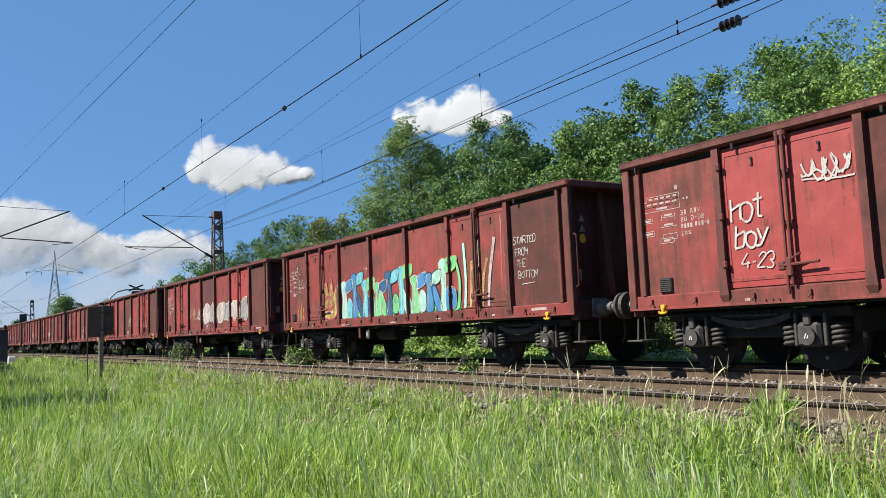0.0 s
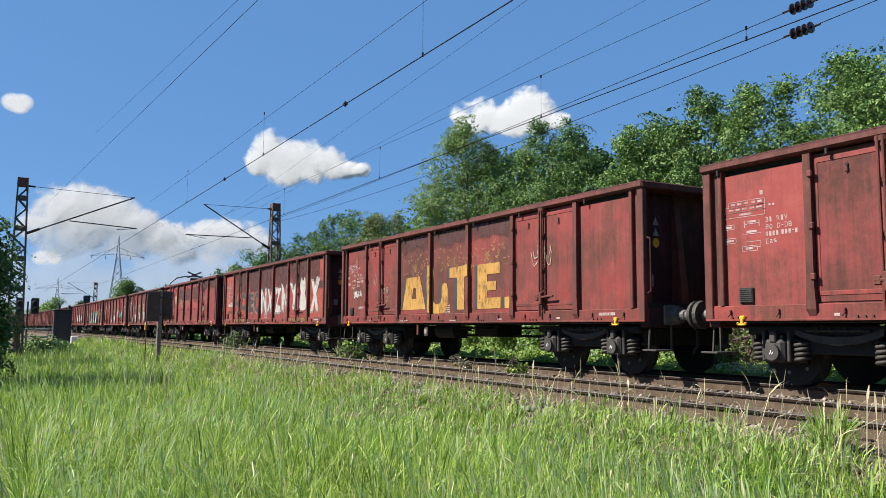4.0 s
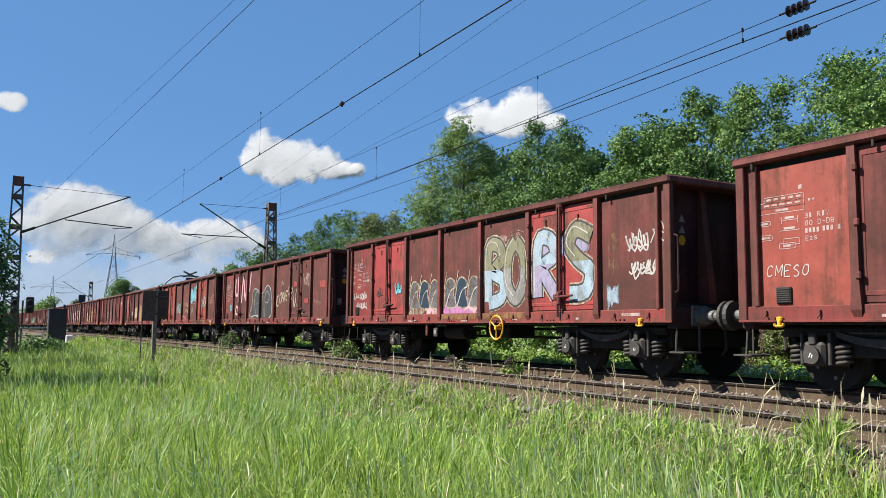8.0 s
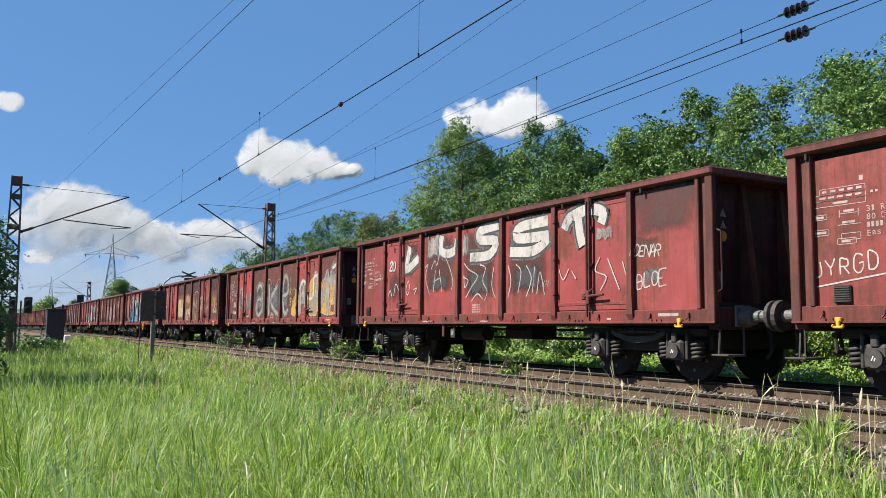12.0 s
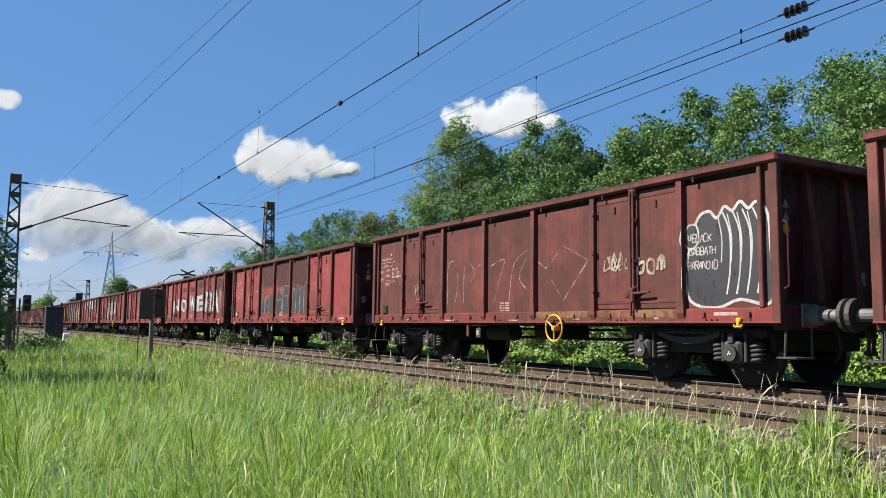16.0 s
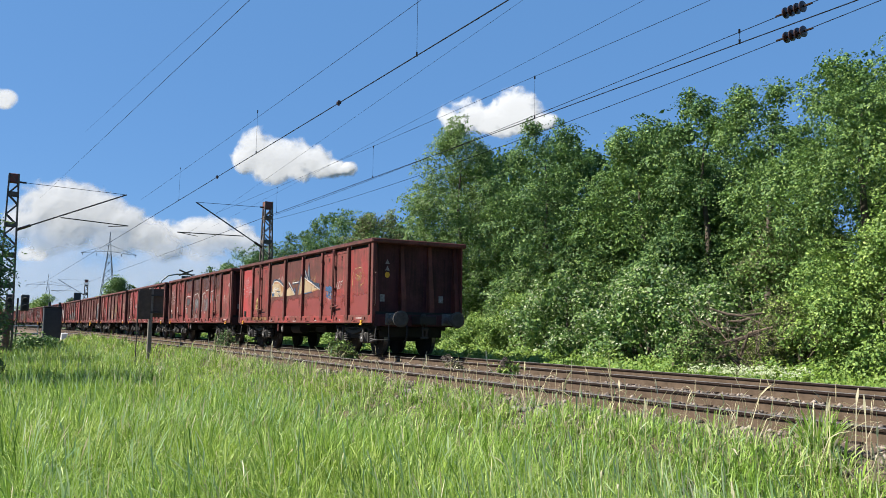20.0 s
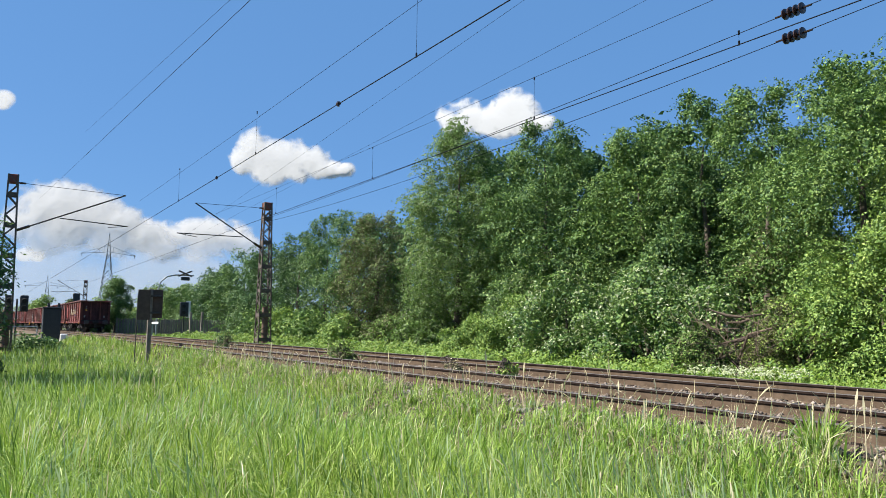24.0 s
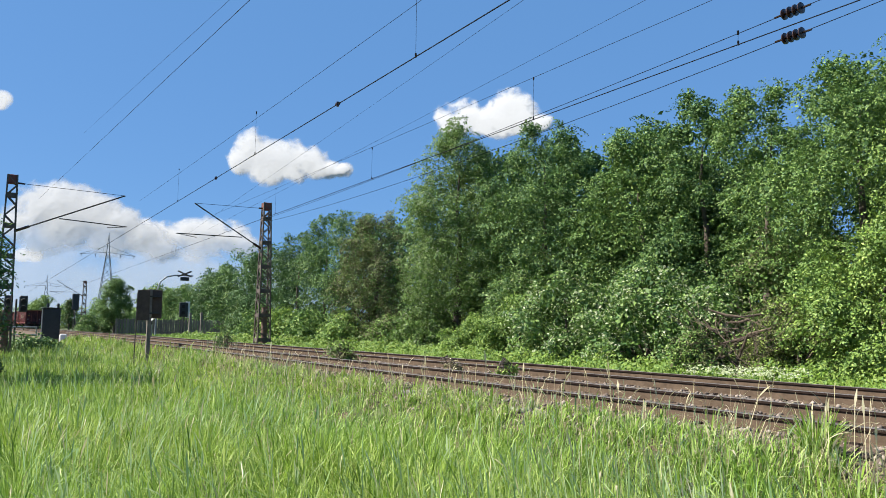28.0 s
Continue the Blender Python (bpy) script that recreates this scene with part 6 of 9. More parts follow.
        for i, q in enumerate((0.46, 0.40, 0.34, 0.28)):
            a.line(((1.56, q), (1.7, q + 0.02), (1.9, q - 0.01)), 0.02, "pale", 1)
        a.scribble(0.68, 0.32, 0.45, 0.42, "coal", 2, 0.03).tag("NOZT", 5.1, 0.5, 0.24, "white", 0.62, 0.1, 0.06).tag("003", 5.16, 0.34, 0.22, "white", 0.66, 0.1, 0.05).line(((5.14, 0.25), (5.42, 0.27)), 0.02, "white")
        a.line(((5.6, 0.2), (5.66, 0.5), (5.86, 0.56), (5.92, 0.36), (5.7, 0.3)), 0.14, "pale", 1).patch(5.06, 5.2, 0.05, 0.4, "pale", 0, 0.1).scribble(6.4, 0.42, 0.9, 0.7, "yellow", 2, 0.035).scribble(6.4, 0.2, 0.8, 0.3, "cream", 2, 0.03)
    elif n == 10:
        a.patch(1.08, 1.46, 0.04, 0.6, "grey", 0, 0.08).line(((1.12, 0.05), (1.14, 0.55), (1.3, 0.62), (1.34, 0.1)), 0.12, "silver", 1).patch(1.55, 1.95, 0.08, 0.55, "grey", 0, 0.06).line(((1.6, 0.5), (1.62, 0.1), (1.85, 0.1), (1.86, 0.52)), 0.10, "silver", 1)
        for b0, b1 in ((2.1, 2.95), (3.06, 3.95), (4.02, 4.5)):
            a.patch(b0, b1, 0.06, 0.72, "coal", 0, 0.1).patch(b0 + 0.05, b1 - 0.05, 0.08, 0.6, "grey", 1, 0.1)
        for wide, c, ly in ((0.24, "grey", 2), (0.13, "silver", 3), (0.022, "cream", 4)):
            a.line(((2.3, 0.56), (2.5, 0.66), (2.7, 0.56), (2.72, 0.1)), wide, c, ly).line(((2.7, 0.36), (2.4, 0.38), (2.28, 0.2), (2.45, 0.06), (2.7, 0.16)), wide, c, ly)
            a.line(((3.2, 0.05), (3.18, 0.66)), wide, c, ly).line(((3.75, 0.62), (3.3, 0.32), (3.8, 0.06)), wide, c, ly)
            a.line(((4.1, 0.4), (4.38, 0.46), (4.36, 0.7), (4.16, 0.74), (4.08, 0.4), (4.2, 0.08), (4.44, 0.16)), wide, c, ly)
        a.line(((2.2, 0.6), (2.5, 0.73), (2.8, 0.6), (2.84, 0.08)), 0.02, "sand", 2).line(((3.08, 0.05), (3.06, 0.7), (3.3, 0.7), (3.34, 0.45), (3.8, 0.72), (3.92, 0.58)), 0.02, "sand", 2)
        for i, ch in enumerate("LRS"):
            a.tag(ch, 4.56, 0.66 - 0.19 * i, 0.24, "yellow", 1, 0.05, 0, 3, 0.045)
        a.area(((4.62, 0.06), (4.72, 0.3), (4.9, 0.46), (5.02, 0.48), (5.02, 0.06)), "gold", "cream", 0.02, 0).area(((5.4, 0.1), (5.5, 0.5), (5.7, 0.66), (5.98, 0.68), (5.98, 0.06)), "gold", "cream", 0.02, 0).area(((6.03, 0.08), (6.04, 0.56), (6.5, 0.64), (6.97, 0.64), (6.97, 0.1)), "gold", "cream", 0.02, 0)
        for i in range(30):
            b = a.r.choice((4.66, 4.75, 4.85, 5.5, 5.6, 5.75, 6.1, 6.35, 6.5, 6.62, 6.8)) + a.r.uniform(-0.04, 0.04)
            q = a.r.uniform(0.1, 0.5)
            a.line(((b, q), (b + 0.08, q + 0.05), (b + 0.16, q + 0.02), (b + 0.24, q + 0.06)), 0.022, "cream", 1)
        silver = (((5.06, 0.06), (5.08, 0.5), (5.2, 0.66), (5.36, 0.62), (5.47, 0.3), (5.48, 0.06), (5.36, 0.06), (5.34, 0.22), (5.2, 0.22), (5.18, 0.06)),
                  ((5.54, 0.08), (5.56, 0.3), (5.72, 0.36), (5.74, 0.7), (5.9, 0.74), (6.06, 0.44), (6.28, 0.74), (6.42, 0.7), (6.44, 0.08), (6.3, 0.06), (6.28, 0.4), (6.08, 0.14), (5.94, 0.4), (5.9, 0.08)),
                  ((6.44, 0.56), (6.56, 0.84), (6.84, 0.92), (6.92, 0.86), (6.88, 0.4), (6.97, 0.36), (6.97, 0.1), (6.66, 0.12), (6.62, 0.5)))
        for pts in silver:
            a.area(pts, "silver", "pale", 0.03, 2).line([(b + 0.015, 0.1 + 0.86 * (q - 0.06)) for b, q in pts[1:5]], 0.10, "white", 3)
        a.line(((5.22, 0.34), (5.26, 0.44), (5.3, 0.34)), 0.06, "yellow", 4).patch(6.5, 6.72, 0.06, 0.22, "red", 4, 0.03)
        a.scribble(0.68, 0.3, 0.4, 0.24, "white", 2, 0.026).scribble(0.7, 0.14, 0.4, 0.2, "white", 2, 0.026)
    elif n == 9:
        for b, q0 in ((2, 0.24), (3, 0.14), (4, 0.16)):
            a.patch(b + 0.07, b + 0.86, q0, 0.97, "rust", 0, 0.03).patch(b + 0.12, b + 0.8, q0 + 0.04, 0.5, "coal", 1, 0.1)
        a.patch(6.04, 6.78, 0.60, 1.0, "rust", 0, 0.03).patch(6.04, 6.36, 0.46, 0.62, "rust", 0, 0.03).patch(1.08, 1.44, 0.16, 0.62, "rust", 0, 0.1).patch(1.54, 1.96, 0.66, 0.96, "rust", 0, 0.1)
        letters = (((1.70, 0.88), (1.62, 0.60), (1.93, 0.72)), ((2.54, 0.95), (2.52, 0.78), (2.70, 0.72), (2.90, 0.76), (2.94, 0.88)),
                   ((3.9, 0.95), (3.5, 0.92), (3.5, 0.82), (3.84, 0.78), (3.7, 0.64), (3.26, 0.64)), ((4.86, 0.9), (4.34, 0.88), (4.3, 0.77), (4.84, 0.74), (4.6, 0.62), (4.14, 0.64)),
                   ((5.14, 0.78), (5.22, 0.88), (5.48, 0.93), (5.66, 0.88), (5.64, 0.78)), ((5.34, 0.86), (5.36, 0.72), (5.4, 0.60)))
        for pts in letters:
            a.line(pts, 0.34, "grey", 1).line(pts, 0.27, "coal", 2)
        for pts in letters:
            a.line(pts, 0.20, "white", 3)
        a.patch(2.12, 2.46, 0.70, 0.96, "silver", 1, 0.1).patch(2.2, 2.42, 0.76, 0.98, "pale", 2, 0.1).patch(3.06, 3.24, 0.66, 0.92, "silver", 1, 0.1).patch(5.56, 5.8, 0.62, 0.74, "silver", 1, 0.06).patch(2.93, 2.98, 0.4, 0.6, "pale", 1, 0.1)
        figures = (((2.08, 0.58), (2.16, 0.62), (2.1, 0.46), (2.22, 0.24)), ((2.26, 0.56), (2.36, 0.66), (2.42, 0.60), (2.52, 0.77), (2.7, 0.62), (2.84, 0.40), (2.8, 0.28)), ((2.38, 0.54), (2.32, 0.26)), ((2.48, 0.54), (2.56, 0.27)), ((2.33, 0.40), (2.5, 0.44)),
                   ((3.12, 0.58), (3.24, 0.50), (3.44, 0.42), (3.3, 0.3), (3.16, 0.18)), ((3.1, 0.42), (3.22, 0.38), (3.14, 0.3), (3.12, 0.44)), ((3.3, 0.14), (3.44, 0.22), (3.56, 0.16)), ((3.5, 0.54), (3.62, 0.5), (3.56, 0.36), (3.66, 0.24), (3.6, 0.14)), ((3.8, 0.5), (3.76, 0.3), (3.84, 0.16)),
                   ((4.1, 0.5), (4.16, 0.34), (4.1, 0.16)), ((4.26, 0.5), (4.36, 0.42), (4.3, 0.2)), ((4.46, 0.48), (4.56, 0.34), (4.46, 0.16)), ((4.62, 0.46), (4.58, 0.2)), ((4.66, 0.18), (4.72, 0.4), (4.8, 0.17)),
                   ((5.06, 0.4), (5.12, 0.3), (5.2, 0.4)), ((5.24, 0.38), (5.3, 0.3)), ((5.62, 0.48), (5.56, 0.36), (5.7, 0.3), (5.62, 0.18)), ((5.72, 0.46), (5.8, 0.3), (5.86, 0.18)), ((5.9, 0.42), (5.94, 0.3)),
                   ((1.1, 0.26), (1.16, 0.34), (1.2, 0.26)), ((1.26, 0.26), (1.32, 0.42), (1.44, 0.27)), ((1.6, 0.34), (1.66, 0.44), (1.7, 0.34), (1.64, 0.26), (1.6, 0.34)), ((1.8, 0.32), (1.88, 0.34), (1.82, 0.26)))
        for pts in figures:
            a.line(pts, 0.024, "white", 4)
        a.tag("20", 1.18, 0.66, 0.24, "white", 0.7, 0.1, 0, 3, 0.05).tag("X11", 4.78, 0.28, 0.12, "white", 0.7)
        a.tag("DENAR", 6.07, 0.50, 0.19, "white", 0.62, 0.25, -0.06, 3, 0.02).patch(6.08, 6.42, 0.18, 0.40, "grey", 0, 0.06).tag("BLOE", 6.1, 0.24, 0.24, "white", 0.7, 0.15, 0.08, 3, 0.022)
    elif n == 8:
        for b in (2, 3, 4):
            a.patch(b + 0.05, b + 0.95, 0.52, 1.0, "rust", 0, 0.08)
        a.patch(2.1, 2.3, 0.04, 0.55, "silver", 1, 0.06).patch(2.12, 2.26, 0.04, 0.3, "white", 2, 0.08).line(((2.1, 0.05), (2.11, 0.52), (2.2, 0.70), (2.48, 0.75)), 0.045, "white", 3).line(((2.18, 0.30), (2.2, 0.55), (2.3, 0.64), (2.44, 0.66)), 0.03, "white", 3)
        a.area(((2.50, 0.63), (2.64, 0.67), (2.76, 0.78), (2.75, 0.66), (2.84, 0.60), (2.72, 0.60), (2.68, 0.50), (2.64, 0.59)), "rust", "white", 0.04, 3, False).area(((2.26, 0.47), (2.44, 0.50), (2.70, 0.34), (2.36, 0.28), (2.42, 0.37)), "rust", "white", 0.045, 3)
        a.patch(2.79, 2.97, 0.05, 0.76, "silver", 1, 0.03).patch(2.84, 2.97, 0.05, 0.5, "white", 2, 0.08).line(((2.78, 0.06), (2.79, 0.5), (2.78, 0.77)), 0.03, "white", 3).line(((2.3, 0.06), (2.34, 0.24), (2.42, 0.3)), 0.03, "white", 3)
        a.area(((3.04, 0.70), (3.44, 0.70), (3.34, 0.55), (3.18, 0.60), (3.04, 0.57)), "silver", "white", 0.04, 2)
        a.area(((3.30, 0.20), (3.27, 0.53), (3.45, 0.50), (3.52, 0.74), (3.92, 0.77), (3.90, 0.60), (3.70, 0.58), (3.70, 0.52), (3.96, 0.53), (3.96, 0.24), (3.70, 0.22)), "silver", "white", 0.045, 1, False).patch(3.34, 3.92, 0.24, 0.44, "white", 2, 0.1).patch(3.54, 3.7, 0.5, 0.72, "pale", 2, 0.08)
        a.line(((3.46, 0.2), (3.44, 0.1), (3.40, 0.01)), 0.04, "white", 3).line(((3.70, 0.22), (3.72, 0.1), (3.73, 0.01)), 0.04, "white", 3).line(((3.72, 0.55), (3.96, 0.56)), 0.05, "white", 3)
        a.disc(a.x(3.10), a.z(0.40), 0.17, 0.26, "white", 4, 22).line(((3.07, 0.46), (3.065, 0.42)), 0.02, "coal", 6).line(((3.13, 0.47), (3.13, 0.42)), 0.02, "coal", 6).line(((3.06, 0.30), (3.10, 0.35), (3.15, 0.31)), 0.03, "coal", 6)
        a.line(((3.13, 0.24), (3.04, 0.20), (3.05, 0.09), (3.14, 0.07), (3.22, 0.13), (3.20, 0.22), (3.13, 0.24)), 0.035, "white", 3)
        a.area(((4.15, 0.24), (4.16, 0.50), (4.30, 0.54), (4.28, 0.70), (4.62, 0.72), (4.62, 0.56), (4.5, 0.54), (4.52, 0.25)), "silver", "white", 0.04, 1, False).patch(4.2, 4.5, 0.27, 0.46, "white", 2, 0.1).line(((4.10, 0.72), (4.11, 0.54), (4.17, 0.46), (4.12, 0.24), (4.16, 0.06)), 0.04, "white", 3).patch(4.36, 4.5, 0.56, 0.64, "coal", 3, 0.03).patch(4.68, 4.92, 0.25, 0.55, "grey", 0, 0.04)
        a.tag("UYRGD", 0.2, 0.24, 0.20, "white", 0.95, 0.0, 0.08).line(((0.15, 0.12), (0.8, 0.2)), 0.02, "white").line(((1.74, 0.2), (1.84, 0.3), (1.9, 0.14), (1.94, 0.3)), 0.02, "coal").scribble(5.3, 0.5, 0.4, 0.2, "black", 4, 0.02).patch(5.06, 5.95, 0.0, 0.09, "ochre", 0, 0.02)
    elif n == 7:
        a.scribble(2.5, 0.3, 1.2, 0.5, "pale", 3, 0.03).scribble(4.4, 0.35, 1.2, 0.5, "pale", 3, 0.03).patch(2.1, 2.6, 0.1, 0.3, "yellow", 0, 0.1)
    elif n == 6:
        a.piece("NO", 1.05, 2.9, 0.16, 0.56, "white", "black", "", 1, 0.04).piece("WE", 3.05, 4.9, 0.14, 0.60, "white", "black", "", 1, 0.05).piece("HA", 5.08, 6.4, 0.12, 0.64, "white", "black", "", 1, 0.05)
        a.patch(2.1, 2.95, 0.7, 0.84, "rust", 0, 0.03).patch(3.1, 3.95, 0.68, 0.84, "rust", 0, 0.03).patch(4.2, 4.95, 0.74, 0.98, "rust", 0, 0.03).patch(6.05, 6.95, 0.55, 0.95, "rust", 0, 0.06).disc(a.x(6.45), a.z(0.4), 0.22, 0.6, "pale", 0, 18, 0.1)
    elif n == 5:
        for b in (2, 3, 4):
            a.patch(b + 0.06, b + 0.94, 0.5, 1.0, "rust", 0, 0.12)
        for b0, b1, q1 in ((2.08, 2.34, 0.36), (2.36, 2.62, 0.38), (2.64, 2.94, 0.46), (3.1, 3.46, 0.5), (3.5, 3.95, 0.56), (4.08, 4.26, 0.5), (4.28, 4.5, 0.56), (4.52, 4.72, 0.52), (4.74, 4.93, 0.58)):
            a.arch(b0, b1, 0.06 + 0.3 * max(0, 0.42 - q1), q1, "coal", "silver", 0.035)
        a.line(((3.18, 0.3), (3.4, 0.32)), 0.03, "silver", 3).line(((3.56, 0.36), (3.8, 0.38), (3.78, 0.2)), 0.03, "silver", 3).line(((2.44, 0.2), (2.56, 0.22)), 0.03, "silver", 3)
        a.line(((1.3, 0.2), (1.26, 0.4), (1.4, 0.5)), 0.05, "pale", 2).line(((1.62, 0.2), (1.84, 0.3), (1.86, 0.5), (1.64, 0.52)), 0.05, "pale", 2).line(((1.2, 0.46), (1.3, 0.3)), 0.05, "pale", 2)
        a.tag("EV", 5.1, 0.5, 0.24, "pale", 0.7, 0.1, 0, 2, 0.035).line(((5.32, 0.42), (5.34, 0.58)), 0.06, "pale", 2).line(((5.4, 0.42), (5.42, 0.6)), 0.06, "pale", 2).tag("R", 5.64, 0.58, 0.5, "pale", 1, 0.1, 0, 2, 0.03).tag("Y", 5.86, 0.62, 0.5, "pale", 1, 0.1, 0, 2, 0.03)
    elif n == 4:
        a.line(((2.1, 0.1), (2.1, 0.55), (2.3, 0.58), (2.34, 0.3), (2.28, 0.1)), 0.022, "pale").line(((2.5, 0.12), (2.52, 0.56), (2.72, 0.5), (2.66, 0.34), (2.9, 0.54), (2.96, 0.1)), 0.022, "pale").line(((3.1, 0.5), (3.4, 0.56), (3.3, 0.34), (3.2, 0.12)), 0.022, "pale").line(((3.5, 0.1), (3.6, 0.5), (3.9, 0.62), (3.7, 0.36), (3.9, 0.2)), 0.022, "pale")
        a.line(((4.05, 0.5), (4.2, 0.42), (4.5, 0.62), (4.9, 0.46), (4.5, 0.1), (4.3, 0.3)), 0.022, "pale", 2, False)
        a.scribble(5.28, 0.40, 0.5, 0.34, "cream", 2, 0.032).tag("bom", 5.58, 0.38, 0.27, "cream", 0.8, 0.15, 0.05, 2, 0.05).scribble(1.4, 0.3, 0.5, 0.5, "pale", 2, 0.02)
        bubble = ((6.08, 0.06), (6.04, 0.3), (6.1, 0.52), (6.18, 0.7), (6.3, 0.74), (6.38, 0.68), (6.46, 0.76), (6.54, 0.72), (6.62, 0.78), (6.7, 0.72), (6.78, 0.76), (6.88, 0.66), (6.9, 0.4), (6.92, 0.14), (6.86, 0.02), (6.6, 0.06), (6.36, 0.0))
        a.area(bubble, "black", "white", 0.045)
        for b in (6.44, 6.54, 6.64, 6.74):
            a.line(((b, 0.72), (b + 0.07, 0.56), (b + 0.07, 0.3), (b + 0.03, 0.1)), 0.028, "white", 3).line(((b - 0.05, 0.7), (b - 0.01, 0.52), (b - 0.02, 0.34)), 0.02, "white", 3)
        a.area(((6.02, 0.52), (6.06, 0.64), (6.16, 0.64), (6.18, 0.52), (6.1, 0.46)), "black", "white", 0.03, 3)
        a.tag("PUR", 6.06, 0.55, 0.08, "white", 0.55, 0.1, 0, 5)
        for word, b, q in (("BLACK", 6.14, 0.54), ("SABBATH", 6.1, 0.44), ("PARANOID", 6.08, 0.33)):
            a.tag(word, b, q, 0.115, "white", 0.62, 0.1, 0, 4)
    elif n == 3:
        a.wild(1.1, 1.45, 0.15, 0.55, ("pale",), "silver", 1, 0.1).outline(1.55, 1.95, 0.25, 0.45, "pale", 1, 0.02).disc(a.x(2.5), a.z(0.3), 0.38, 0.48, "silver", 1, 24).disc(a.x(2.5), a.z(0.3), 0.35, 0.45, "rust", 2, 24).scribble(2.5, 0.32, 0.5, 0.6, "silver", 4, 0.025, 3)
        a.patch(3.3, 3.7, 0.0, 0.42, "orange", 0, 0.08).outline(3.06, 3.95, 0.0, 0.62, "cream", 2, 0.03).disc(a.x(4.45), a.z(0.4), 0.36, 0.46, "yellow", 1, 24).disc(a.x(4.45), a.z(0.4), 0.33, 0.43, "rust", 2, 24).scribble(4.45, 0.4, 0.5, 0.5, "yellow", 4, 0.025, 3).scribble(4.2, 0.2, 0.5, 0.4, "cream", 1, 0.03)
        a.disc(a.x(5.3), a.z(0.36), 0.27, 0.38, "pink", 1, 24).disc(a.x(5.3), a.z(0.36), 0.24, 0.35, "red", 2, 24).scribble(5.3, 0.36, 0.38, 0.32, "white", 4, 0.025, 3).scribble(5.75, 0.5, 0.35, 0.6, "pale", 2, 0.025).scribble(6.5, 0.42, 0.9, 0.9, "cream", 5, 0.025).patch(6.06, 6.95, 0.0, 0.28, "red", 0, 0.1).patch(6.6, 6.95, 0.28, 0.6, "red", 0, 0.1)
    elif n == 2:
        a.scribble(1.65, 0.45, 0.4, 0.25, "white", 3, 0.022).outline(1.12, 1.45, 0.1, 0.45, "pale", 1, 0.018).tag("HACK", 5.12, 0.42, 0.20, "white", 0.75, 0.15).tag("LTN.", 5.12, 0.27, 0.20, "white", 0.75, 0.1).tag("APHEX!", 5.56, 0.44, 0.19, "white", 0.72, 0.15).patch(3.3, 3.7, 0.12, 0.32, "orange", 0, 0.1).outline(3.1, 3.9, 0.1, 0.5, "pale", 1, 0.02)
        a.scribble(4.5, 0.4, 1.2, 0.4, "pale", 3, 0.02).scribble(2.5, 0.35, 1.1, 0.3, "pale", 2, 0.015).scribble(6.5, 0.45, 1.2, 0.6, "white", 2, 0.045).patch(6.1, 6.95, 0.0, 0.3, "red", 0, 0.1)
    elif n == 1:
        for b in (2, 3, 4, 5):
            a.patch(b + 0.06, b + 0.94, 0.6, 1.0, "rust", 0, 0.1)
        a.patch(2.15, 2.75, 0.3, 0.55, "coal", 0, 0.1).patch(2.2, 2.45, 0.06, 0.35, "grey", 0, 0.1).patch(3.1, 3.85, 0.08, 0.58, "grey", 0, 0.12).patch(4.12, 4.9, 0.06, 0.58, "grey", 0, 0.14).patch(3.4, 3.65, 0.1, 0.3, "red", 1, 0.05).patch(5.1, 5.46, 0.3, 0.62, "grey", 0, 0.06)
        a.line(((2.1, 0.3), (2.12, 0.5), (2.3, 0.57), (2.7, 0.56), (2.78, 0.44), (2.76, 0.3)), 0.035, "white").line(((2.12, 0.26), (2.28, 0.26), (2.27, 0.14)), 0.03, "white", 2, False)
        a.line(((3.08, 0.06), (3.05, 0.16), (3.06, 0.4), (3.22, 0.6), (3.6, 0.62), (3.82, 0.46), (3.84, 0.16), (3.8, 0.08)), 0.035, "white", 2, False)
        a.line(((4.05, 0.18), (4.13, 0.18), (4.14, 0.58), (4.38, 0.62), (4.5, 0.5), (4.5, 0.66), (4.88, 0.68)), 0.035, "white", 2, False).line(((4.82, 0.46), (4.87, 0.3), (4.88, 0.04)), 0.035, "white").line(((4.4, 0.18), (4.46, 0.1)), 0.03, "white")
        a.line(((5.08, 0.36), (5.08, 0.62), (5.44, 0.64)), 0.035, "white", 2, False).line(((5.6, 0.3), (5.62, 0.52), (5.86, 0.52), (5.88, 0.3)), 0.03, "silver", 2, False)
        a.tag("DA", 1.2, 0.24, 0.22, "white", 0.8, 0.0, 0, 2, 0.035).scribble(1.7, 0.4, 0.3, 0.35, "pale", 2, 0.02).scribble(6.35, 0.42, 0.9, 0.6, "pale", 2, 0.03).patch(6.3, 6.6, 0.3, 0.55, "orange", 0, 0.1).tag("AVE", 6.62, 0.72, 0.18, "white", 0.75, 0.3).scribble(0.3, 0.22, 0.25, 0.15, "white", 2, 0.02)
    elif n == 0:
        a.patch(2.0, 7, 0.0, 0.36, "red", 0, 0.012).patch(2.08, 2.95, 0.40, 0.74, "pale", 0, 0.12).patch(3.08, 4.9, 0.42, 0.76, "ochre", 0, 0.10)

        def at(*pts):
            return [(a.x(b), a.z(q)) for b, q in pts]

        arch = ((2.08, 0.44), (2.12, 0.58), (2.22, 0.67), (2.40, 0.68), (2.62, 0.65), (2.96, 0.53))
        a.poly(at((2.06, 0.365), *arch, (2.97, 0.365)), "tan", 1)
        a.poly(at((2.14, 0.365), (2.2, 0.62), (2.6, 0.6), (2.8, 0.365)), "sand", 2)
        a.ribbon(at(*arch), 0.08, "ink", 3).ribbon(at((2.14, 0.58), (2.26, 0.65), (2.42, 0.66), (2.62, 0.62), (2.94, 0.51)), 0.035, "white", 4)
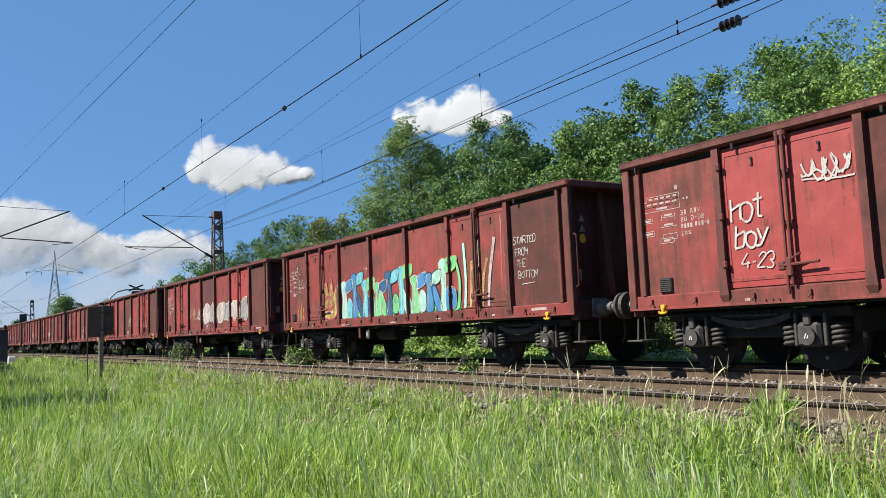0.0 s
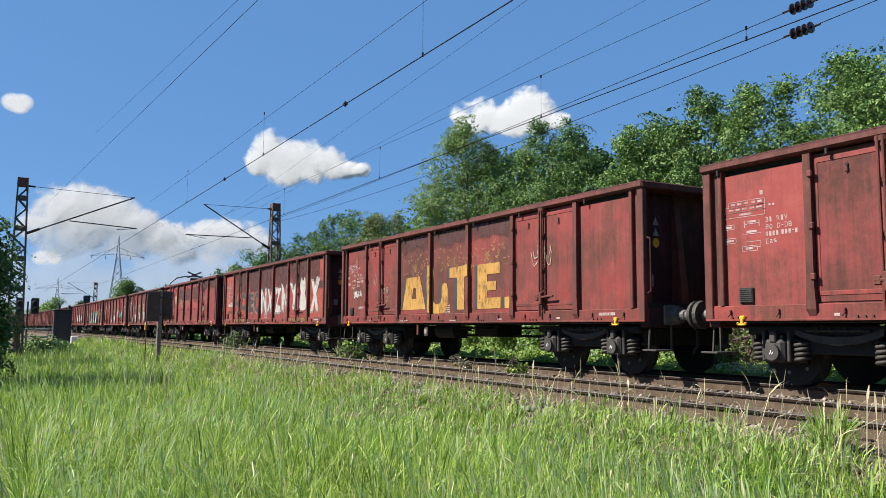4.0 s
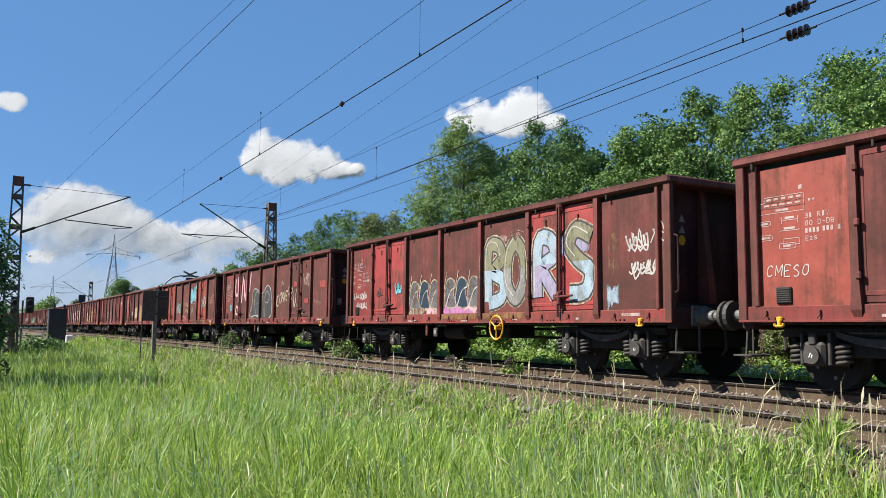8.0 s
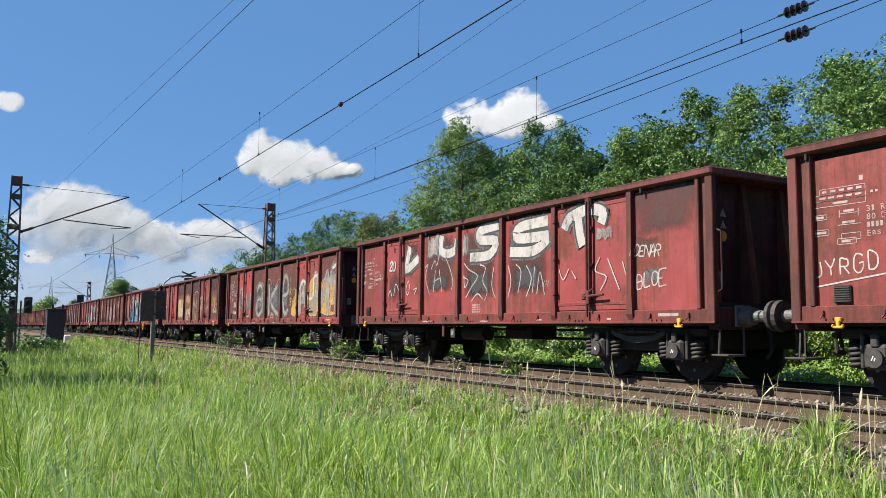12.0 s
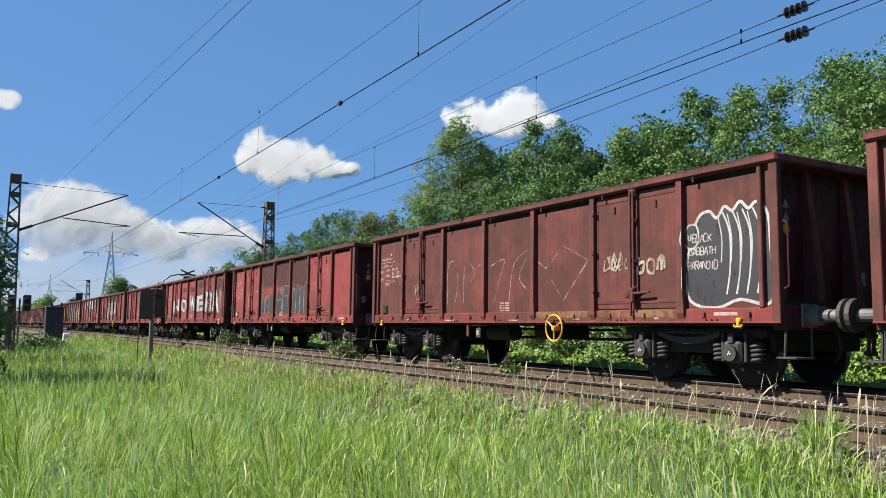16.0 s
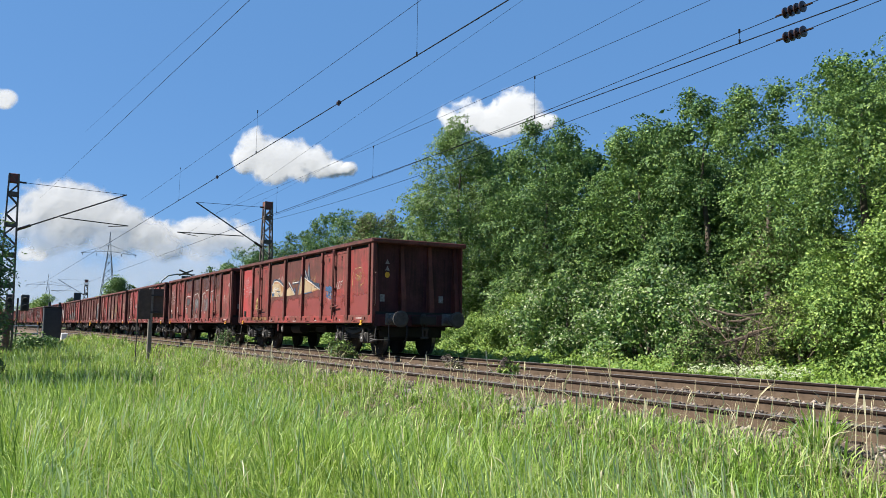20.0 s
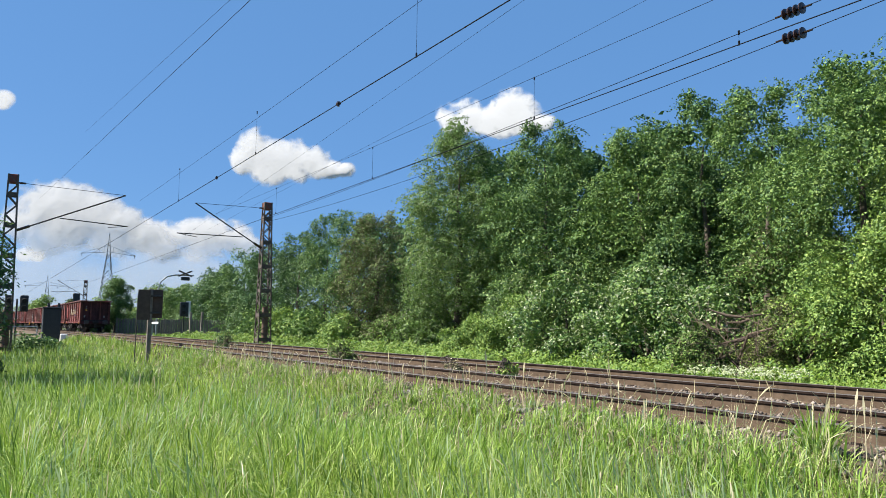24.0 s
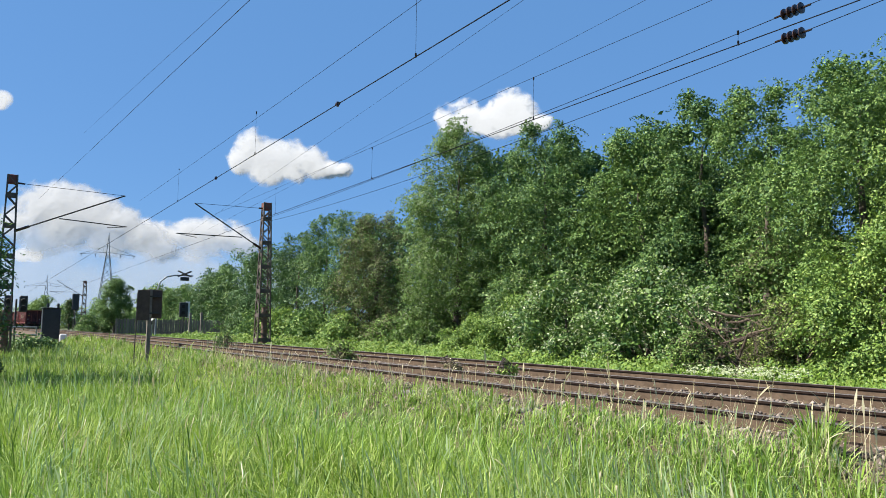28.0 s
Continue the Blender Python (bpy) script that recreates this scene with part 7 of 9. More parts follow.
        a.ribbon(at((2.2, 0.49), (2.32, 0.54), (2.56, 0.52), (2.2, 0.49)), 0.03, "white", 4).patch(2.12, 2.3, 0.37, 0.44, "ultramarine", 3, 0.06)
        a.ribbon(at((2.12, 0.45), (2.32, 0.46), (2.34, 0.37)), 0.04, "white", 5).ribbon(at((2.42, 0.46), (2.64, 0.45), (2.52, 0.41), (2.64, 0.37)), 0.04, "ink", 4).ribbon(at((2.44, 0.45), (2.62, 0.44), (2.5, 0.40), (2.6, 0.37)), 0.022, "white", 5).ribbon(at((2.76, 0.37), (2.86, 0.47)), 0.05, "white", 4)
        a.poly(at((3.04, 0.365), (3.05, 0.47), (3.22, 0.52), (3.55, 0.37)), "sand", 1).ribbon(at((3.16, 0.60), (3.34, 0.50), (3.56, 0.375)), 0.09, "ink", 2).ribbon(at((3.15, 0.61), (3.32, 0.51), (3.52, 0.385)), 0.04, "white", 3)
        a.ribbon(at((3.38, 0.575), (3.74, 0.585)), 0.075, "ink", 2).ribbon(at((3.38, 0.585), (3.72, 0.59)), 0.035, "white", 3).disc(a.x(3.52), a.z(0.45), 0.07, 0.09, "ultramarine", 1, 14, 0.1)
        ridge = ((3.70, 0.37), (3.76, 0.54), (3.84, 0.66), (3.96, 0.70), (4.10, 0.66), (4.45, 0.56), (4.86, 0.435))
        a.poly(at(*ridge, (4.5, 0.40), (4.0, 0.37)), "tan", 1)
        a.poly(at((3.80, 0.38), (3.88, 0.60), (3.98, 0.64), (4.4, 0.52), (4.7, 0.44), (4.1, 0.39)), "sand", 2)
        a.ribbon(at(*ridge), 0.085, "ink", 3).ribbon(at((4.02, 0.655), (4.42, 0.545), (4.84, 0.425)), 0.04, "white", 4).ribbon(at((3.73, 0.38), (3.79, 0.54), (3.87, 0.64)), 0.03, "silver", 4).ribbon(at((4.02, 0.375), (4.45, 0.40)), 0.03, "ultramarine", 4)
        a.ribbon(at((4.04, 0.80), (4.14, 0.70), (4.22, 0.62), (4.26, 0.88), (4.32, 0.62)), 0.11, "ink", 3).ribbon(at((4.06, 0.77), (4.14, 0.69), (4.21, 0.63)), 0.03, "white", 4).ribbon(at((4.25, 0.66), (4.265, 0.82)), 0.04, "silver", 4).patch(4.55, 4.84, 0.46, 0.54, "ink", 2, 0.05)
        a.patch(5.12, 5.45, 0.38, 0.46, "ultramarine", 2, 0.05)
        a.scribble(5.3, 0.35, 0.4, 0.4, "ultramarine", 3, 0.035).patch(5.15, 5.4, 0.2, 0.5, "pale", 0, 0.1).tag("QDF", 5.6, 0.46, 0.2, "white", 0.8).patch(6.1, 6.65, 0.42, 0.72, "ochre", 0, 0.05).outline(6.1, 6.65, 0.42, 0.7, "yellow", 1, 0.02).scribble(1.25, 0.25, 0.25, 0.5, "yellow", 3, 0.03)
    elif n >= 25:
        a.scribble(1.3 + 4 * ((n * 0.37) % 1), 0.35, 0.9, 0.5, ("white", "pale", "cream")[n % 3], 4, 0.05).scribble(2 + 4 * ((n * 0.61) % 1), 0.3, 1.2, 0.5, ("silver", "white", "pale")[n % 3], 3, 0.04)
        if n == 25:
            a.wild(3.1, 5.9, 0.1, 0.5, ("pale", "silver"), "white", 6, 0.06)
    a.build(w)
    tagged(part("marking", marking_mesh(), w), "white painted railway markings", kind="stuff")


SPEC = {
    0: ("rfbbbff", "rust-red open goods wagon at the train's end with a faded mural", False, False),
    1: ("fffbfff", "weathered red open goods wagon with silver outlined squares", False, False),
    2: ("frbbbrb", "brown open goods wagon with bright red doors and white tags", False, True),
    3: ("frbbbrb", "brown open goods wagon with red doors and sprayed ovals", False, False),
    4: ("bbbbbbb", "dark rust-brown open goods wagon with a black bubble graffito", True, False),
    5: ("mmfffmm", "red open goods wagon with grey and silver graffiti", False, True),
    6: ("mmmmmmf", "bright red open goods wagon with large white letters", False, True),
    7: ("frfbfrb", "weathered red open goods wagon with faint scrawls", False, False),
    8: ("frbbbrf", "brown open goods wagon with red doors and white outlined shapes", True, False),
    9: ("mmmmmmm", "faded red open goods wagon with white and black letters", False, False),
    10: ("brbbbrb", "brown open goods wagon with red doors and silver graffiti", False, False),
    11: ("frbbbfb", "rust-brown open goods wagon with faded orange graffiti", False, False),
    12: ("mmmmmmm", "red open goods wagon with a blue and mint bubble mural", True, False),
    13: ("sbbbbbb", "dark brown open goods wagon with large silver letters", False, False),
    14: ("frbbbrb", "brown open goods wagon with red doors and pastel graffiti", True, False),
    15: ("fbbbbbb", "dark brown open goods wagon with pink and cream graffiti", False, False),
    16: ("ssbbbsb", "brown open goods wagon with orange-red doors and cyan letters", False, False),
    17: ("sbbbbbf", "dark brown open goods wagon with large pink letters", False, False),
    18: ("ffbbbff", "weathered brown open goods wagon with pale scrawls", False, False),
    19: ("ffbbfff", "faded red open goods wagon with yellow graffiti", False, False),
    20: ("ssmmmms", "red open goods wagon with large worn white letters", False, False),
    21: ("rmmmmmm", "red open goods wagon with rust-stained panels and faint tags", False, False),
    22: ("brbbbrb", "brown open goods wagon with red doors and yellow and cyan graffiti", True, False),
    23: ("frbbfrb", "brown open goods wagon with red doors and handwritten white tags", False, False),
    24: ("ffffffb", "faded red open goods wagon with a cyan and green mural", False, False),
}



def build_train():
    for n in range(41):
        coats, label, wheel, card = SPEC.get(n, ("frfbfrb", "", False, False))
        label = label or "rust-red open goods wagon with weathered steel sides"
        w = wagon(coats, label, wheel, card)
        w.matrix_basis = on_track(-run(0) - PITCH * n - BODY / 2)
        paint_wagon(n, w)
        wagons.append(w)


wagons = []


def motions():
    for n, w in enumerate(wagons):
        times = sorted({t for t, u in RUN} | {q for q in range(29) if run(q) + PITCH * n > 30})
        walk(w, [(t, on_track(-run(t) - PITCH * n - BODY / 2)) for t in times])
    walk(barrier_arm, [(0, pose(0, 0, 0)), (26.9, pose(0, 0, 0)), (27.4, pose(0, 0, 0, 0, -1.5)), (28, pose(0, 0, 0, 0, -8))])
    for c in clouds:
        m = c.matrix_basis.copy()
        walk(c, [(0, Matrix.Translation((8, 15, 0)) @ m), (28, Matrix.Translation((-8, -15, 0)) @ m)])

# ---- plants ----
def leaves(centres, size, out, r):
    """Leaf shapes of four corners at the given places, turned outwards by out; returns vertices and faces."""
    k = len(centres)
    n = out * 0.95 + r.normal(size=(k, 3)) * 0.45
    n[:, 2] += 0.2
    n /= np.linalg.norm(n, axis=1)[:, None]
    a = np.cross(n, r.normal(size=(k, 3)))
    a /= np.linalg.norm(a, axis=1)[:, None] + 1e-9
    b = np.cross(n, a)
    s = (size * (0.55 + 0.9 * r.random(k)))[:, None]
    c = np.asarray(centres)
    bend = n * s * 0.15
    v = np.stack([c - a * s * 0.62 - bend, c - b * s * 0.36 + bend * 0.5, c + a * s * 0.62 - bend, c + b * s * 0.36 + bend * 0.5], 1)
    f = np.arange(4 * k).reshape(k, 4)
    return v.reshape(-1, 3), f


def lobes(height, radius, start, count, r, shape):
    """Middles and radii of the clumps that make up a crown."""
    out = []
    for i in range(count):
        h = start + (height - start) * (i + 0.5) / count * (0.96 + 0.08 * r.random())
        q = (h - start) / (height - start)
        wide = radius * (math.sin(math.pi * min(1, 0.18 + 0.78 * q)) ** 0.7 if shape == "round" else (1.05 - 0.75 * q) if shape == "cone" else (0.95 - 0.35 * abs(q - 0.4)) * (1 - 0.5 * max(0.0, (q - 0.72) / 0.28) ** 1.2))
        w = r.random() * 6.28
        d = wide * (0.30 + 0.60 * math.sqrt(r.random()))
        slim = 1 - 0.35 * max(0.0, (q - 0.72) / 0.28) if shape == "tall" else 1.0
        out.append((d * math.cos(w), d * math.sin(w), h - 0.15 * wide * slim, radius * slim * (0.22 + 0.24 * r.random())))
    return out


def tree(name, x, y, z, height, radius, mats, count, size=0.16, start=0.25, shape="round", clumps=26, seed=1, label="", category="tree", trunk=True):
    r = np.random.default_rng(seed)
    if x < -64:
        count, size = int(count * 2.4), size * 0.55
    t = new(name)
    t.matrix_basis = pose(x, y, z)
    tagged(t, label, category)
    s = height * start
    ls = lobes(height - radius * 0.25, radius, s, int(clumps * 1.5), r, shape)
    if trunk:
        m = Mesh()
        top = height * 0.8
        rad = 0.018 * height + 0.03
        pts = [(0, 0, -0.15)]
        for i in range(1, 6):
            pts.append((0.12 * r.normal() * i / 5, 0.12 * r.normal() * i / 5, top * i / 5))
        for i in range(5):
            m.tube(pts[i], pts[i + 1], rad * (1 - i * 0.18), 8, rad * (1 - (i + 1) * 0.18), cap=False)
        for lx, ly, lz, lr in ls[:22]:
            zz = max(0.3, min(top * 0.95, lz - 0.9 * math.hypot(lx, ly) - 0.2))
            k = min(4, int(zz / top * 5))
            p0 = Vector(pts[k]).lerp(Vector(pts[k + 1]), zz / top * 5 - k)
            mid = p0.lerp(Vector((lx, ly, lz)), 0.5) + Vector((0, 0, 0.15))
            m.tube(p0, mid, rad * 0.35, 6, rad * 0.22, cap=False).tube(mid, (lx, ly, lz), rad * 0.22, 5, rad * 0.06, cap=False)
        part("trunk", m.data("trunk", BARK, smooth=True), t)
    cs, ds = [], []
    weights = np.array([l[3] ** 2 for l in ls])
    num = (weights / weights.sum() * count).astype(int)
    # sprays: flat pads of leaves on the outside of each clump, with gaps between them
    for (lx, ly, lz, lr), k in zip(ls, num):
        m = max(6, int(k / 46))
        d = r.normal(size=(m, 3))
        d[:, 2] += 0.35
        d /= np.linalg.norm(d, axis=1)[:, None]
        up = d * 0.75 + np.array([0, 0, 0.45]) + r.normal(size=(m, 3)) * 0.3
        up /= np.linalg.norm(up, axis=1)[:, None]
        e1 = np.cross(up, r.normal(size=(m, 3)))
        e1 /= np.linalg.norm(e1, axis=1)[:, None]
        e2 = np.cross(up, e1)
        rad = lr * (1.08 - 0.42 * r.random(m) ** 1.6)
        big = size * (1.9 + 1.9 * r.random(m))
        tuft = r.integers(0, m, k)
        u, v, w = r.normal(size=(3, k))
        g = big[tuft]
        p = (d * rad[:, None])[tuft] + e1[tuft] * (u * g)[:, None] + e2[tuft] * (v * g * 0.7)[:, None] + up[tuft] * (w * 0.35 * size - 0.10 * (u * u + v * v) * g)[:, None]
        p[:, 2] *= 0.92
        cs.append(p + (lx, ly, lz))
        ds.append(up[tuft])
    # shoots that stick out of the outline
    for i in r.integers(0, len(ls), count // 260 + 1):
        lx, ly, lz, lr = ls[i]
        d = r.normal(size=3)
        d[2] = abs(d[2]) * 1.1 + 0.35
        d /= np.linalg.norm(d)
        reach = 1.0 + 0.16 * r.random()
        q = np.linspace(0.0, 1.0, 18)
        cs.append((0.75 + (reach - 0.75) * q)[:, None] * d * lr + (lx, ly, lz) + r.normal(size=(18, 3)) * (size * (0.95 - 0.75 * q))[:, None])
        ds.append(np.tile(d, (18, 1)))
    # the dense inside, of larger leaves
    k = count // (3 if x > -33 else 5)
    pick = r.integers(0, len(ls), k)
    inner = np.array([ls[i][:3] for i in pick]) + r.normal(size=(k, 3)) * np.array([ls[i][3] for i in pick])[:, None] * 0.30
    c, d = np.concatenate(cs), np.concatenate(ds)
    ok = c[:, 2] > 0.02
    v, f = leaves(c[ok], size, d[ok], r)
    v2, f2 = leaves(inner, min(size * 1.5, 0.22), np.zeros((k, 3)), r)
    v, f = np.concatenate([v, v2]), np.concatenate([f, f2 + len(v)])
    idx = (r.random(len(f)) < 0.35).astype(int) * (len(mats) > 1)
    if len(mats) > 2:
        idx = np.where((r.random(len(f)) < 0.16) & (np.arange(len(f)) < len(f) - k), 2, idx)
    part("crown", quads("crown", v, f, mats, idx), t)
    return t


def build_trees():
    far = -0.45
    rows = [
        # x, y, height, radius, material set, leaves, leaf size, start, shape, clumps, label
        (-31.5, 19.0, 11.0, 2.6, (LEAF_A, LEAF_E), 25000, 0.14, 0.04, "tall", 46, "tall silvery-green birch with hanging twigs behind the track"),
        (-26.3, 20.0, 10.2, 2.9, (LEAF_B, LEAF_A), 14000, 0.17, 0.05, "tall", 42, "dense dark-green leafy tree behind the track"),
        (-21.8, 21.0, 9.2, 2.7, (LEAF_A, LEAF_B), 12000, 0.17, 0.06, "tall", 40, "mid-green leafy tree in the row behind the track"),
        (-18.9, 21.0, 9.6, 2.0, (LEAF_B, LEAF_A), 10000, 0.16, 0.06, "tall", 34, "dark-green slender tree in the row behind the track"),
        (-16.2, 20.8, 9.3, 2.1, (LEAF_A, LEAF_B), 10000, 0.16, 0.06, "tall", 34, "mid-green slender tree in the row behind the track"),
        (-12.3, 19.6, 9.1, 2.6, (LEAF_A, LEAF_B), 13000, 0.16, 0.05, "tall", 40, "broad mid-green tree behind the bushes"),
        (-8.2, 18.4, 8.4, 2.8, (LEAF_A, LEAF_C), 14000, 0.15, 0.05, "tall", 42, "broad mid-green tree beside the track"),
        (-3.5, 18.0, 8.4, 3.0, (LEAF_A, LEAF_C), 9000, 0.17, 0.05, "tall", 36, "broad fresh-green tree beside the track"),
        (-5.6, 23.0, 8.0, 3.0, (LEAF_B,), 7000, 0.24, 0.05, "round", 30, "dark-green tree in the second row"),
        (-24.5, 24.5, 10.0, 3.2, (LEAF_B,), 8000, 0.2, 0.1, "round", 30, "dark-green tree in the second row"),
        (-15.5, 25.0, 10.2, 3.2, (LEAF_B,), 8000, 0.2, 0.1, "round", 30, "dark-green tree in the second row"),
        (-30.0, 24.0, 10.6, 3.2, (LEAF_B,), 6000, 0.26, 0.1, "round", 30, "dark-green tree in the second row"),
        (-10.0, 23.5, 8.6, 3.2, (LEAF_B,), 7000, 0.24, 0.05, "round", 30, "dark-green tree in the second row"),
        (-19.5, 23.5, 7.6, 3.0, (LEAF_B,), 6000, 0.24, 0.02, "round", 30, "dark-green tree in the second row"),
        (-34.0, 22.8, 10.9, 2.6, (LEAF_B, LEAF_A), 7000, 0.24, 0.1, "tall", 30, "dark-green tree in the second row"),
        (-27.9, 23.5, 9.6, 2.5, (LEAF_B,), 6000, 0.24, 0.1, "tall", 30, "dark-green tree in the second row"),
        (-22.8, 23.6, 9.9, 2.5, (LEAF_B, LEAF_A), 6000, 0.24, 0.1, "tall", 30, "dark-green tree in the second row"),
        (-41.0, 19.2, 8.3, 2.5, (LEAF_D, LEAF_A), 11000, 0.15, 0.05, "tall", 38, "brownish-green leafy tree behind the track"),
        (-37.0, 22.5, 8.4, 2.6, (LEAF_B, LEAF_A), 9000, 0.17, 0.06, "tall", 34, "mid-green leafy tree in the row behind the track"),
        (-49.0, 21.5, 9.5, 2.6, (LEAF_B, LEAF_A), 9000, 0.18, 0.05, "tall", 34, "mid-green leafy tree in the row behind the track"),
        (-46.0, 24.0, 9.3, 2.8, (LEAF_B,), 7000, 0.24, 0.05, "tall", 30, "dark-green tree in the second row"),
        (-55.5, 22.0, 9.7, 2.8, (LEAF_B, LEAF_A), 9000, 0.19, 0.05, "tall", 34, "dark-green leafy tree in the row behind the track"),
        (-63.0, 22.5, 9.6, 3.0, (LEAF_B,), 8000, 0.2, 0.05, "tall", 32, "dark-green leafy tree in the row behind the track"),
        (-72.0, 23.0, 9.0, 3.2, (LEAF_B,), 8000, 0.22, 0.05, "tall", 32, "dark-green leafy tree in the row behind the track"),
        (-83.0, 24.0, 9.3, 3.5, (LEAF_B, LEAF_A), 8000, 0.24, 0.05, "tall", 32, "dark-green leafy tree in the row behind the track"),
        (-96.0, 25.0, 8.8, 3.8, (LEAF_B,), 8000, 0.27, 0.05, "tall", 32, "dark-green leafy tree in the row behind the track"),
        (-112.0, 27.0, 7.6, 4.0, (LEAF_B, LEAF_A), 7000, 0.3, 0.05, "tall", 30, "mid-green leafy tree far along the track"),
        (-130.0, 27.5, 8.0, 3.4, (LEAF_A, LEAF_B), 6000, 0.3, 0.1, "round", 26, "mid-green tree near the level crossing"),
    ]
    for i, (x, y, h, rad, ms, k, size, start, shape, cl, label) in enumerate(rows):
        if x > -33 and y < 22.5:
            k, size, cl = (int(k * 4.8), size * 0.33, int(cl * 1.5)) if x > -14 else (int(k * 3.7), size * 0.40, int(cl * 1.4))
        elif x > -36 and y >= 22.5:
            k, size = int(k * 2.0), size * 0.6
        elif x > -64 and y < 24:
            k, size = int(k * 3.2), size * 0.45
        tree("tree", x, y, far, h, rad, ms, k, size, start, shape, cl, 100 + i, label)
    bushes = [
        # where there is a third colour, it puts pale highlights on some outer leaves
        (-21.5, 16.3, 3.2, 1.9, (LEAF_A, LEAF_B, GLINTS_UMBELS), 7000, 0.12, "broad light-green bush with highlights coloured onto its leaves beside the track"),
        (-18.0, 16.6, 3.4, 1.8, (LEAF_A, LEAF_B, GLINTS_UMBELS), 7000, 0.12, "light-green bush with highlights coloured onto its leaves beside the track"),
        (-24.6, 16.6, 2.6, 1.5, (LEAF_A, LEAF_C), 5000, 0.12, "low green bush beside the track"),
        (-15.2, 16.4, 2.6, 1.5, (LEAF_A, LEAF_B, GLINTS_UMBELS), 6000, 0.12, "green bush with pale highlights coloured onto its leaves beside the track"),
        (-12.6, 16.2, 2.2, 1.4, (LEAF_D, LEAF_C), 5000, 0.11, "thin bush grown through with dead branches"),
        (-10.3, 16.0, 4.0, 1.8, (LEAF_A, LEAF_C), 7000, 0.12, "tall fresh-green bush beside the track"),
        (-8.3, 16.6, 5.6, 2.2, (LEAF_A, LEAF_C), 14000, 0.12, "tall light-green bush beside the track"),
        (-5.2, 15.8, 6.0, 2.3, (LEAF_A, LEAF_C), 11000, 0.13, "tall light-green bush beside the track"),
        (-28.0, 16.8, 2.0, 1.4, (LEAF_A, LEAF_C), 4000, 0.12, "low green bush at the foot of the trees"),
        (-32.0, 16.8, 2.2, 1.5, (LEAF_A, LEAF_E), 6500, 0.095, "low light-green bush at the foot of the birch"),
        (-36.0, 17.0, 2.0, 1.6, (LEAF_A, LEAF_D), 6500, 0.10, "low green bush at the foot of the trees"),
        (-40.5, 16.6, 2.0, 1.6, (LEAF_A, LEAF_C), 6500, 0.10, "low green bush at the foot of the trees"),
        (-47.0, 17.0, 2.4, 1.8, (LEAF_A, LEAF_B), 4000, 0.15, "low green bush behind the mast"),
        (-53.0, 17.2, 2.6, 2.0, (LEAF_A, LEAF_C), 4000, 0.16, "low green bush behind the mast"),
        (-60.0, 17.5, 2.6, 2.2, (LEAF_A, LEAF_B), 4000, 0.17, "low green bush beside the track"),
        (-14.0, 18.0, 4.2, 2.0, (LEAF_A, LEAF_D), 7000, 0.14, "green bush in front of the trees"),
        (-19.0, 18.6, 4.6, 2.2, (LEAF_B, LEAF_A), 7000, 0.15, "dark-green bush in front of the trees"),
        (-25.5, 18.2, 4.4, 2.0, (LEAF_A, LEAF_E), 6000, 0.14, "green bush in front of the trees"),
    ]
    for i, (x, y, h, rad, ms, k, size, label) in enumerate(bushes):
        if x > -29:
            k, size = (int(k * 3.8), size * 0.42) if x > -13 else (int(k * 1.7), size * 0.68) if GLINTS_UMBELS in ms else (int(k * 2.8), size * 0.48)
        tree("bush", x, y + 0.9, -0.42, h, rad, ms, k, size, 0.08, "round", 22, 300 + i, label, "bush", trunk=True)


def blades(name, xs, ys, zs, hs, out, seed, mats, label, lean=0.6, wide=0.005, heads=0.06, grow=0.05, shape=((0.0, 0.8), (0.5, 1.0), (0.82, 0.75), (1.0, 0.08))):
    """Bent blades of a few segments; out: the way each one leans, in radians."""
    r = np.random.default_rng(seed)
    k = len(xs)
    dx, dy = np.cos(out), np.sin(out)
    turn = out + 1.57 + r.normal(0, 0.9, k)
    px, py = np.cos(turn), np.sin(turn)
    ln = hs * lean * (0.15 + 1.3 * r.random(k) ** 1.4)
    droop = np.clip(ln / hs, 0, 1) * (0.45 + 0.55 * r.random(k))
    wd = wide * (0.45 + 1.5 * r.random(k) ** 2.2) * (1 + grow * np.hypot(xs, ys))
    lv = []
    for q, ww in shape:
        cx, cy = xs + dx * ln * q ** 1.9, ys + dy * ln * q ** 1.9
        cz = zs + hs * (q - droop * q ** 3)
        lv.append(np.stack([cx - px * wd * ww, cy - py * wd * ww, cz], 1))
        lv.append(np.stack([cx + px * wd * ww, cy + py * wd * ww, cz], 1))
    v = np.stack(lv, 1).reshape(-1, 3)
    rows = len(shape)
    o = (np.arange(k) * 2 * rows)[:, None]
    f = np.concatenate([o + np.array([[2 * i, 2 * i + 1, 2 * i + 3, 2 * i + 2]]) for i in range(rows - 1)], 0)
    idx = np.tile((r.random(k) < heads).astype(int), rows - 1)
    ob = new(name, quads(name, v, f, mats, idx))
    return tagged(ob, label, "grass", kind="stuff")


def ground_under(y):
    ys = np.linspace(-8, 20, 500)
    return np.interp(y, ys, [bank(q) for q in ys])


